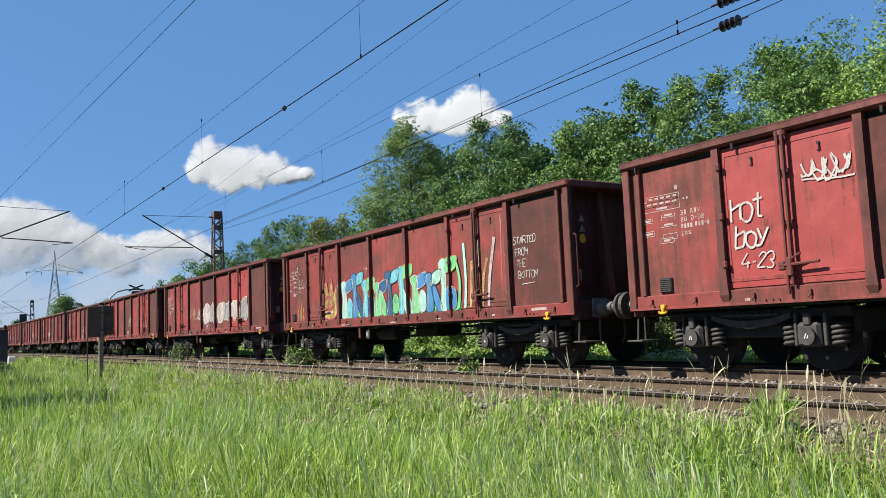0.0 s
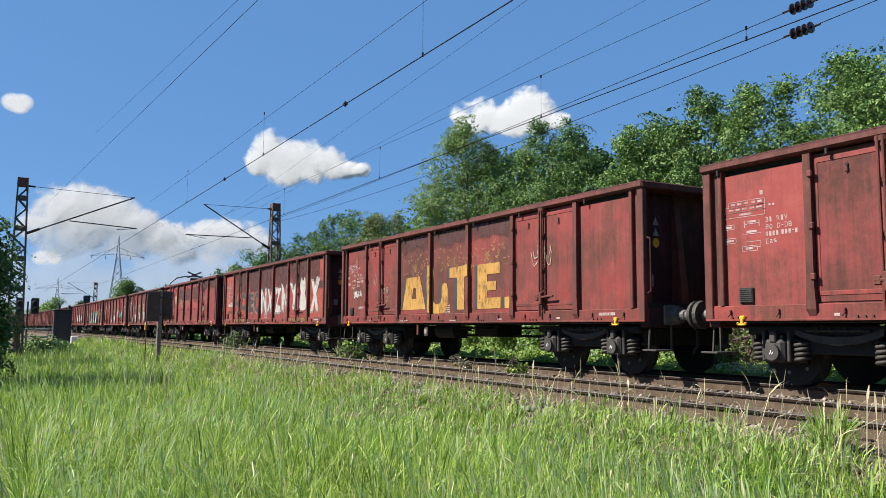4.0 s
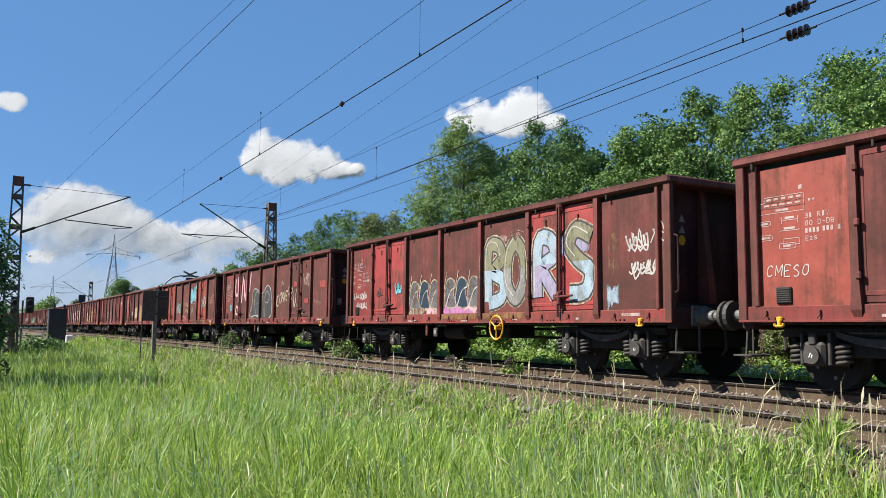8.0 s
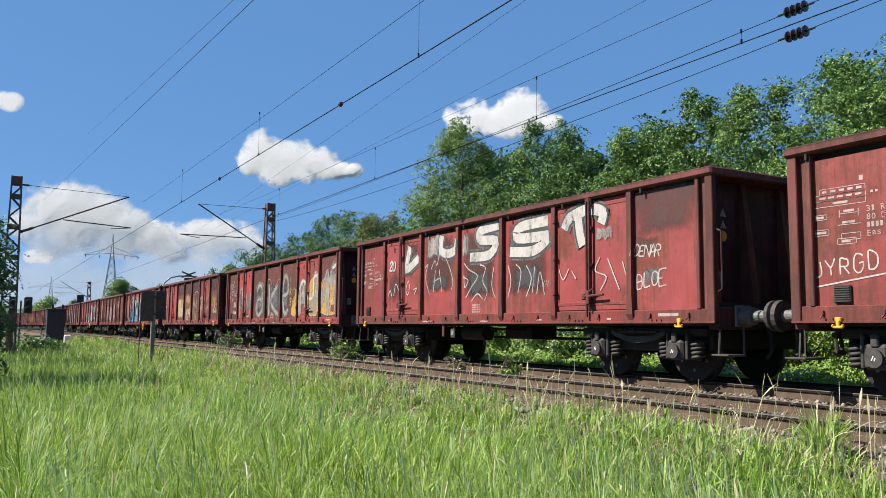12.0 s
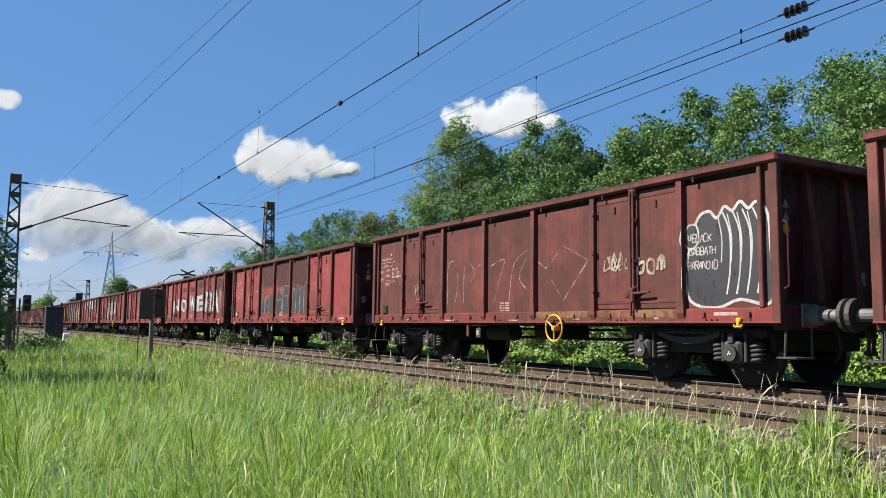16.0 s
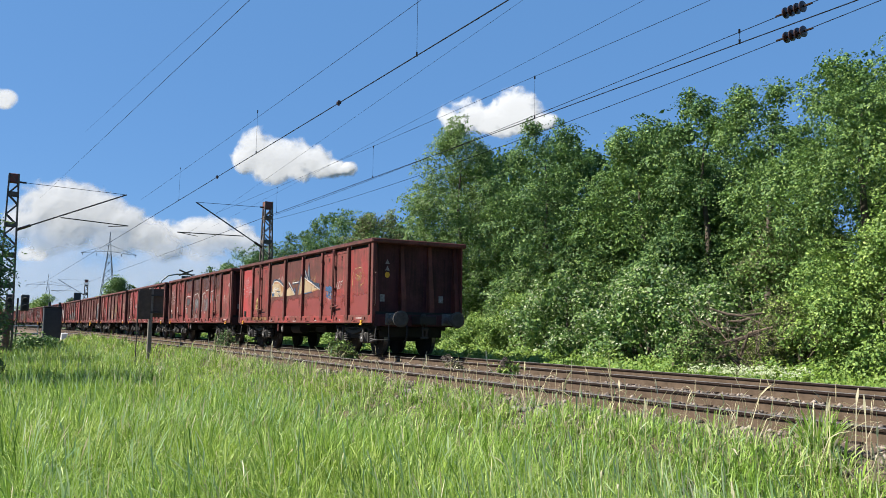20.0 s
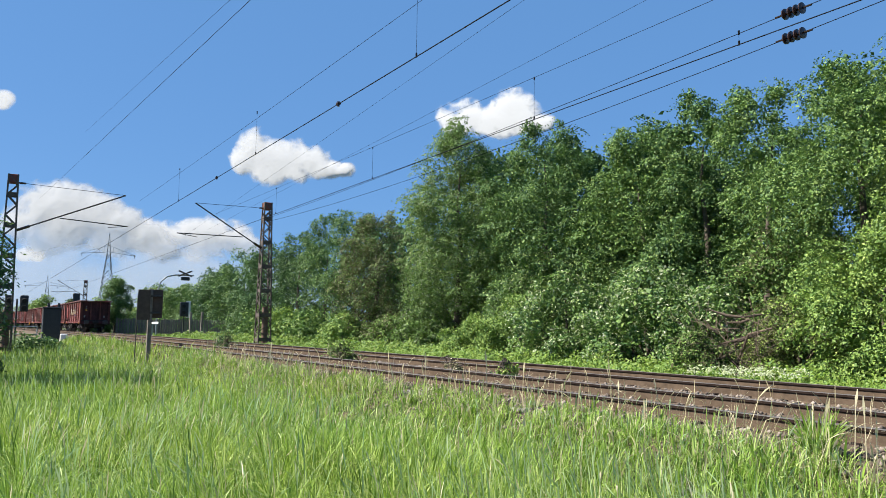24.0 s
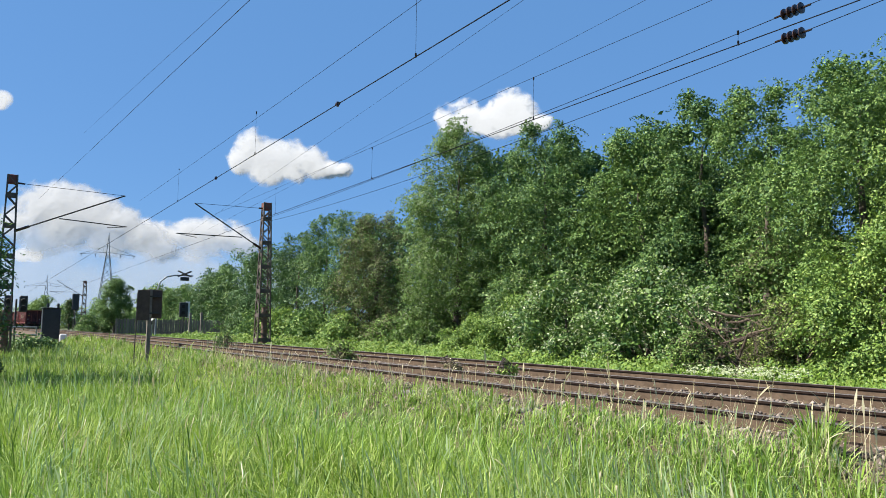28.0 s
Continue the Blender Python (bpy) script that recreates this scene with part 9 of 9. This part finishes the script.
def crossing():
    global barrier_arm
    w = new("crossing_light")
    w.matrix_basis = pose(-80, 14.7, -0.45)
    tagged(w, "curved grey lamp pole with a crossing sign over the road", "crossing sign")
    pts = [(0, 0, 0), (0, 0, 4.6), (0, 0.25, 5.4), (0, 0.8, 5.9), (0, 1.6, 6.1), (0, 3.3, 6.1)]
    part("pole", Mesh().path(pts, 0.07, 8).data("pole", GALV), w)
    part("cross_bar", Mesh().box(0.1, 0.14, -0.7, 0.7, -0.07, 0.07).data("cross_bar", BOARD), w, Matrix.Translation((0, 2.45, 6.25)) @ Matrix.Rotation(0.4, 4, "X"))
    part("cross_bar", Mesh().box(0.15, 0.19, -0.7, 0.7, -0.07, 0.07).data("cross_bar", BOARD), w, Matrix.Translation((0, 2.45, 6.25)) @ Matrix.Rotation(-0.4, 4, "X"))
    part("lamp", Mesh().box(-0.2, 0.2, 2.1, 2.9, 5.6, 5.95, 0.05).data("lamp", CABINET), w)
    t = new("road_signal")
    t.matrix_basis = pose(-80, 17.2, -0.45)
    tagged(t, "dark road traffic light with a white edged board", "traffic light")
    part("post", Mesh().tube((0, 0, 0), (0, 0, 3.5), 0.06, 8).data("post", STEEL), t)
    part("housing", Mesh().box(0.0, 0.2, -0.4, 0.4, 2.1, 3.5, 0.05).data("housing", CABINET), t)
    part("edge", Mesh().box(-0.02, 0.0, 0.2, 0.62, 2.0, 3.6, 0.01).data("edge", WHITE), t)
    for z in (2.5, 3.1):
        part("lens", Mesh().tube((0.2, -0.05, z), (0.3, -0.05, z), 0.17, 12).data("lens", BLACK), t)
    b = new("crossing_barrier")
    b.matrix_basis = pose(-75, 13.3, -0.45)
    tagged(b, "crossing barrier with a white arm on a grey drive box", "barrier")
    part("drive_box", Mesh().box(-0.4, 0.1, -0.2, 0.2, 0, 1.3, 0.04).data("drive_box", GALV), b)
    pivot = part("arm_mount", Mesh().tube((0, -0.26, 0), (0, 0.2, 0), 0.09, 10).data("arm_mount", STEEL), b, (0, 0, 1.42))
    barrier_arm = part("arm", Mesh().box(0, 5.0, -0.30, -0.24, -0.09, 0.09, 0.02).data("arm", WHITE), pivot, None, "white barrier arm")
    # fence behind the crossing
    f = new("picket_fence")
    f.matrix_basis = pose(-92, 12.8, -0.45)
    tagged(f, "weathered grey wooden picket fence behind the crossing", "fence")
    picket = Mesh().prism([(0, 0), (0.22, 0), (0.22, 1.9), (0.11, 2.0), (0, 1.9)], 0, -0.02, 0.02).data("picket", WOOD)
    for i in range(46):
        part("picket", picket, f, Matrix.Translation((0.4 * math.sin(i * 0.2), 0.27 * i, -0.05 * ((i * 7) % 3))))
    for z in (0.5, 1.5):
        part("rail_board", Mesh().box(-0.08, -0.03, 0, 12.4, z - 0.05, z + 0.05).data("rail_board", WOOD), f)
    p = new("fence_post")
    p.matrix_basis = pose(-72, 16.1, -0.45)
    tagged(p, "pale timber fence post beside the verge", "post", "fence posts")
    part("shaft", Mesh().box(-0.1, 0.1, -0.1, 0.1, 0, 2.4, 0.03).data("shaft", WOOD), p)
    copy_thing(p, pose(-70, 16.6, -0.45))
    # rail signal
    r = new("railway_signal")
    r.matrix_basis = pose(-135, 12.9, -0.4)
    tagged(r, "dark railway light signal on a steel post", "railway signal", "railway signals")
    part("post", Mesh().tube((0, 0, 0), (0, 0, 5.0), 0.09, 8).data("post", STEEL), r)
    part("screen", Mesh().box(0, 0.2, -0.5, 0.5, 3.4, 5.9, 0.08).data("screen", CABINET), r)
    part("ladder", Mesh().tube((-0.2, -0.2, 0), (-0.2, -0.2, 4), 0.03, 5).tube((-0.2, 0.2, 0), (-0.2, 0.2, 4), 0.03, 5).data("ladder", STEEL), r)
    # cabinet and road signal on the meadow side
    c = new("relay_cabinet")
    c.matrix_basis = pose(-68, 4.85, -0.8)
    tagged(c, "tall dark relay cabinet beside the track", "cabinet")
    part("body", Mesh().box(-0.5, 0.5, -0.62, 0.62, 0.1, 2.75, 0.04).data("body", CABINET), c)
    part("plinth", Mesh().box(-0.55, 0.55, -0.66, 0.66, -0.2, 0.12, 0.02).data("plinth", SLEEPER), c)
    part("roof", Mesh().box(-0.58, 0.58, -0.70, 0.70, 2.75, 2.83, 0.03).data("roof", CABINET), c)
    for y in (-0.25, 0.45):
        part("vent_pipe", Mesh().tube((0.2, y, 2.8), (0.2, y, 3.15), 0.09, 8).data("vent_pipe", CABINET), c)
    part("door", Mesh().box(0.5, 0.52, -0.5, 0.5, 0.3, 2.6, 0.008).data("door", CABINET), c)
    m = new("marker_stone")
    m.matrix_basis = pose(-66, 5.6, -0.5)
    tagged(m, "small white marker stone beside the track", "marker")
    part("stone", Mesh().box(-0.2, 0.2, -0.25, 0.25, -0.1, 0.55, 0.06).data("stone", WHITE), m)
    t = new("road_signal")
    t.matrix_basis = pose(-72, 2.4, -0.9)
    tagged(t, "pair of dark road signal heads on one post", "traffic light")
    part("post", Mesh().tube((0, 0.2, 0), (0, 0.2, 3.6), 0.07, 8).data("post", STEEL), t)
    for y in (-0.35, 0.7):
        part("housing", Mesh().box(0.0, 0.25, y - 0.3, y + 0.3, 2.6, 3.9, 0.06).data("housing", CABINET), t)
        part("hood", Mesh().tube((0.25, y, 3.5), (0.5, y, 3.45), 0.2, 10).tube((0.25, y, 2.95), (0.5, y, 2.9), 0.2, 10).data("hood", BLACK), t)
    g = new("guard_railing")
    g.matrix_basis = pose(-66, -1.0, -0.9)
    tagged(g, "low grey pipe railing beside the crossing", "railing")
    for z in (0.9, 1.45):
        part("pipe", Mesh().tube((0, 0, z), (0, 4.8, z), 0.04, 6).data("pipe", GALV), g)
    for i in range(4):
        part("upright", Mesh().tube((0, 1.6 * i, 0), (0, 1.6 * i, 1.5), 0.045, 6).data("upright", GALV), g)


def pylon(x, y, h, span, label):
    p = new("power_pylon")
    p.matrix_basis = pose(x, y, -0.5)
    tagged(p, label, "pylon", "power pylons")
    w0, w1, mid = h * 0.10, h * 0.016, h * 0.775
    for sx in (-1, 1):
        for sy in (-1, 1):
            part("leg", Mesh().tube((sx * w0, sy * w0, 0), (sx * w1, sy * w1, mid), 0.16, 4).tube((sx * w1, sy * w1, mid), (0, 0, h), 0.12, 4).data("leg", PYLON), p)
    br = Mesh()
    for i in range(10):
        q0, q1 = i / 10, (i + 1) / 10
        a, b = w0 + (w1 - w0) * q0, w0 + (w1 - w0) * q1
        for s in (-1, 1):
            br.tube((s * a, -a, mid * q0), (s * b, b, mid * q1), 0.06, 3).tube((s * a, a, mid * q0), (s * b, -b, mid * q1), 0.06, 3)
            br.tube((-a, s * a, mid * q0), (b, s * b, mid * q1), 0.06, 3).tube((a, s * a, mid * q0), (-b, s * b, mid * q1), 0.06, 3)
    part("bracing", br.data("bracing", PYLON), p)
    for s in (-1, 1):
        ca = Mesh().tube((0, 0, mid + 0.02 * h), (0, s * span, mid - 0.01 * h), 0.12, 4).tube((0, 0, mid + 0.09 * h), (0, s * span, mid - 0.01 * h), 0.09, 4)
        for i in range(1, 6):
            q = i / 6
            ca.tube((0, s * span * q, mid + 0.02 * h - 0.03 * h * q), (0, s * span * q, mid + 0.09 * h - 0.10 * h * q), 0.05, 3)
        part("crossarm", ca.data("crossarm", PYLON), p)
        for q in (0.45, 0.95):
            part("insulator", Mesh().tube((0, s * span * q, mid), (0, s * span * q, mid - 1.6), 0.12, 5).data("insulator", BROWN_GLAZE), p)


def billows(u, v, seed, octaves=4, first=3.0):
    """Rounded humps at several sizes, for arrays of places."""
    out, amp, f = np.zeros_like(u), 1.0, first
    for o in range(octaves):
        q = np.array([noise.noise((a * f + seed * 7.3, b * f + o * 3.1, seed)) for a, b in zip(u.ravel(), v.ravel())]).reshape(u.shape)
        out += amp * (1 - 2 * np.abs(q))
        amp, f = amp * 0.5, f * 2.1
    return out / 1.9


def cloud(way, far, wide, high, seed, label, humps, veil=1.0, melt=0.0, turn=40):
    """A heaped cloud far off: a body swollen by its humps (along, up, radius, in parts of its width), thin at the rim."""
    d = Vector(way).normalized()
    c = new("cloud")
    c.matrix_basis = Matrix.LocRotScale(Vector((0, 0, HEIGHT)) + d * far, d.to_track_quat("Y", "Z"), None) @ Matrix.Rotation(radians(-turn), 4, "Z") @ Matrix.Diagonal((1 / math.cos(radians(turn)), 1, 1, 1))
    tagged(c, label, "cloud", "clouds")
    nx, nz = 200, 100
    asp = high / wide
    u, v = np.meshgrid(np.linspace(-0.66, 0.66, nx), np.linspace(-0.72, 0.72, nz) * asp, indexing="ij")
    bil = billows(u, v, seed)
    fine = billows(u + 3, v, seed + 9, 4, 9.0)
    if wide < 200:
        bil, fine = 0.5 + 0.3 * (bil - 0.5), 0.5 + 0.04 * (fine - 0.5)
    dens = np.full(u.shape, -1.0)
    for hu, hv, hr in humps:
        q = 1 - ((u - hu) ** 2 + ((v - hv * asp) * 1.12) ** 2) / hr ** 2
        dens = np.logaddexp(dens * 5, q * 5) / 5
    smooth = dens.copy()
    dens = dens + 0.75 * (bil - 0.5) + 0.8 * (fine - 0.5)
    # flatter and thinner below than above
    dens -= np.clip((-v / asp - 0.30) * 3, 0, 3)
    edge = np.minimum(np.minimum(u + 0.66, 0.66 - u) * 10, np.minimum(v / asp + 0.72, 0.72 - v / asp) * 8)
    dens = np.minimum(dens, edge - 0.24)
    thick = np.clip((dens + 0.30) / 1.15, 0, 1)
    thick = thick * thick * (3 - 2 * thick) * veil
    # rain-thin lower parts that melt into the haze
    thick *= 1 - melt * np.clip((0.12 - v / asp + 0.25 * (bil - 0.5)) / 0.38, 0, 1)
    swell = np.sqrt(np.clip(smooth + 0.35, 0, None)) * (0.85 + 0.2 * bil)
    deep = (0.06 if wide > 200 else 0.02) * high
    vs = np.stack([np.stack([u * wide, -s * swell * deep, v * wide], -1) for s in (1.0, -0.4)], 0)
    i, j = np.meshgrid(np.arange(nx - 1), np.arange(nz - 1), indexing="ij")
    a = (i * nz + j).ravel()
    f = np.stack([a, a + nz, a + nz + 1, a + 1], 1)
    inside = (thick.ravel()[f] > 0.001).any(1)
    f = f[inside]
    fs = np.concatenate([f, f[:, ::-1] + nx * nz])
    me = quads("billow", vs.reshape(-1, 3), fs, [CLOUD])
    me.attributes.new("thickness", "FLOAT", "POINT").data.foreach_set("value", np.tile(thick.ravel(), 2).astype(np.float32))
    me.polygons.foreach_set("use_smooth", [True] * len(me.polygons))
    part("billow", me, c)
    clouds.append(c)


def build_far():
    build_path()
    sign_boards()
    crossing()
    pylon(-400, 50.8, 44.0, 12, "grey lattice power pylon far behind the crossing")
    pylon(-700, 45.5, 39.8, 16, "grey lattice power pylon on the horizon")
    h = HEIGHT
    m3 = lattice_mast(-136, 14.2, -0.4, 7.6 + 0.4, "rusty lattice catenary mast far along the line")
    z = -0.4
    cantilever(m3, [(0, -0.25, 4.45 + h - z), (0, -4.0, 6.71 + h - z), (0, -4.9, 4.99 + h - z), (0, -1.3, 5.02 + h - z), (0, -0.1, 6.75 + h - z)])
    # trees round the crossing
    tree("tree", -101, 13.9, -0.45, 6.9, 2.0, (LEAF_A, LEAF_B), 7000, 0.2, 0.25, "round", 24, 401, "small light-green tree beside the crossing")
    tree("bush", -104, 16.5, -0.45, 3.2, 2.4, (LEAF_B, LEAF_A), 4000, 0.2, 0.05, "round", 18, 402, "green bush behind the picket fence", "bush")
    tree("bush", -112, 13.2, -0.45, 3.0, 2.2, (LEAF_A, LEAF_B), 4000, 0.2, 0.05, "round", 18, 403, "light-green bush behind the crossing", "bush")
    tree("tree", -150, 13.5, -0.45, 5.6, 1.0, (LEAF_B, LEAF_D), 2500, 0.25, 0.2, "cone", 16, 404, "slim dark conifer beside the line", "tree")
    for i, (x, y, hh, rr) in enumerate(((-230, 14.5, 8.5, 4.0), (-250, 23, 8, 5), (-260, 31, 9, 5), (-240, 37, 7, 5), (-210, 41, 8, 5), (-320, 16, 9, 6), (-190, 36, 7, 4.5), (-160, 33, 7.5, 4.0), (-330, 5, 10, 8), (-145, 27, 8.5, 3.6))):
        tree("tree", x, y, -0.5, hh, rr, (LEAF_A, LEAF_C), 4500, 0.42, 0.05, "round", 24, 420 + i, "distant green tree on the horizon")
    # shrubs in the ballast and beside the mast
    tree("bush", -21.2, 8.95, -0.2, 0.6, 0.45, (LEAF_A, LEAF_D), 700, 0.06, 0.05, "round", 14, 440, "small weed bush between the tracks", "bush")
    tree("bush", -33.0, 8.9, -0.2, 0.8, 0.55, (LEAF_B, LEAF_D), 700, 0.055, 0.05, "round", 14, 441, "dark weed bush between the tracks", "bush")
    tree("bush", -13.6, 14.9, -0.4, 1.25, 0.75, (LEAF_A, LEAF_D), 5200, 0.05, 0.05, "round", 18, 445, "low green bush grown over the dead branches", "bush")
    tree("bush", -13.0, 9.0, -0.2, 0.35, 0.22, (LEAF_C, LEAF_A), 260, 0.05, 0.05, "round", 10, 442, "small green weed between the tracks", "bush")
    tree("bush", -15.3, 9.1, -0.2, 0.30, 0.3, (LEAF_D, SEED), 260, 0.04, 0.05, "round", 10, 443, "small dry weed between the tracks", "bush")
    # dark trees on the meadow side
    tree("tree", -24.0, -1.45, -0.92, 5.8, 2.2, (LEAF_B, LEAF_A), 42000, 0.08, 0.12, "tall", 48, 450, "dark leafy tree at the edge of the meadow")
    tree("tree", -37.0, -2.6, -0.95, 7.5, 3.0, (LEAF_B, LEAF_A), 10000, 0.16, 0.06, "tall", 36, 451, "dark leafy tree beside the path")
    tree("tree", -48.0, -3.0, -0.95, 7.5, 3.2, (LEAF_B,), 9000, 0.18, 0.06, "tall", 34, 452, "dark leafy tree beside the path")
    tree("tree", -60.0, -3.4, -0.95, 8.0, 3.4, (LEAF_B,), 8000, 0.2, 0.06, "tall", 34, 453, "dark leafy tree beside the path")
    tree("bush", -50.0, 2.8, -0.92, 1.1, 1.6, (LEAF_B, LEAF_A), 3500, 0.13, 0.05, "round", 16, 456, "low dark bush beside the mast", "bush")
    # clouds
    cloud((-0.8045, 0.5341, 0.2598), 2600, 420, 150, 1, "bright white cumulus cloud above the trees", ((-0.30, -0.08, 0.14), (-0.18, 0.02, 0.15), (0.0, -0.12, 0.14), (0.16, 0.16, 0.15), (0.22, 0.0, 0.14), (0.1, -0.1, 0.14), (0.38, -0.1, 0.07)))
    cloud((-0.9247, 0.3214, 0.2039), 2600, 430, 180, 2, "bright white cumulus cloud in the blue sky", ((-0.26, 0.18, 0.15), (-0.33, -0.08, 0.12), (-0.15, 0.0, 0.17), (-0.02, -0.04, 0.17), (0.14, -0.06, 0.14), (-0.14, -0.22, 0.15), (0.06, -0.24, 0.12), (0.24, -0.16, 0.08), (0.36, -0.16, 0.045), (0.40, -0.13, 0.05), (0.31, -0.14, 0.06)))
    cloud((-0.9877, 0.1096, 0.1113), 2900, 560, 250, 3, "large white cumulus cloud low over the line", ((-0.30, 0.2, 0.17), (-0.14, 0.26, 0.16), (0.03, 0.12, 0.15), (0.17, 0.02, 0.12), (-0.38, 0.0, 0.14), (-0.1, 0.0, 0.18), (0.30, -0.14, 0.11), (0.12, -0.2, 0.14), (-0.25, -0.25, 0.13), (0.38, -0.26, 0.1)), 1.0, 0.62)
    cloud((-0.9709, 0.2164, 0.1028), 3000, 460, 160, 4, "large white cumulus cloud low over the crossing", ((-0.34, 0.05, 0.15), (-0.18, -0.1, 0.17), (0.0, 0.0, 0.17), (0.16, 0.1, 0.15), (0.3, 0.05, 0.14), (0.42, -0.1, 0.10), (0.1, -0.2, 0.17)), 0.95, 0.6)
    cloud((-0.9705, 0.0095, 0.2407), 2600, 95, 76, 6, "small white cloud in the blue sky", ((-0.12, 0.0, 0.3), (0.15, 0.05, 0.26), (0.05, -0.15, 0.25)), 0.95, 0.0, 64)
    cloud((-0.9959, 0.0494, 0.0754), 3300, 130, 70, 7, "small pale cloud low over the line", ((-0.15, 0.0, 0.24), (0.15, 0.02, 0.22)), 0.7, 0.0, 60)
    cloud((-0.9904, 0.1303, 0.0458), 3700, 1500, 330, 8, "thin pale haze low over the horizon", ((-0.35, -0.1, 0.14), (-0.15, 0.0, 0.15), (0.05, 0.0, 0.15), (0.25, -0.05, 0.14), (0.4, -0.1, 0.12), (-0.2, -0.3, 0.14), (0.1, -0.3, 0.15)), 0.32)
build_ground()
build_ballast()
build_rails()
cable_trough()
build_train()
build_trees()
build_grass()
dead_wood()
build_line()
build_far()
motions()
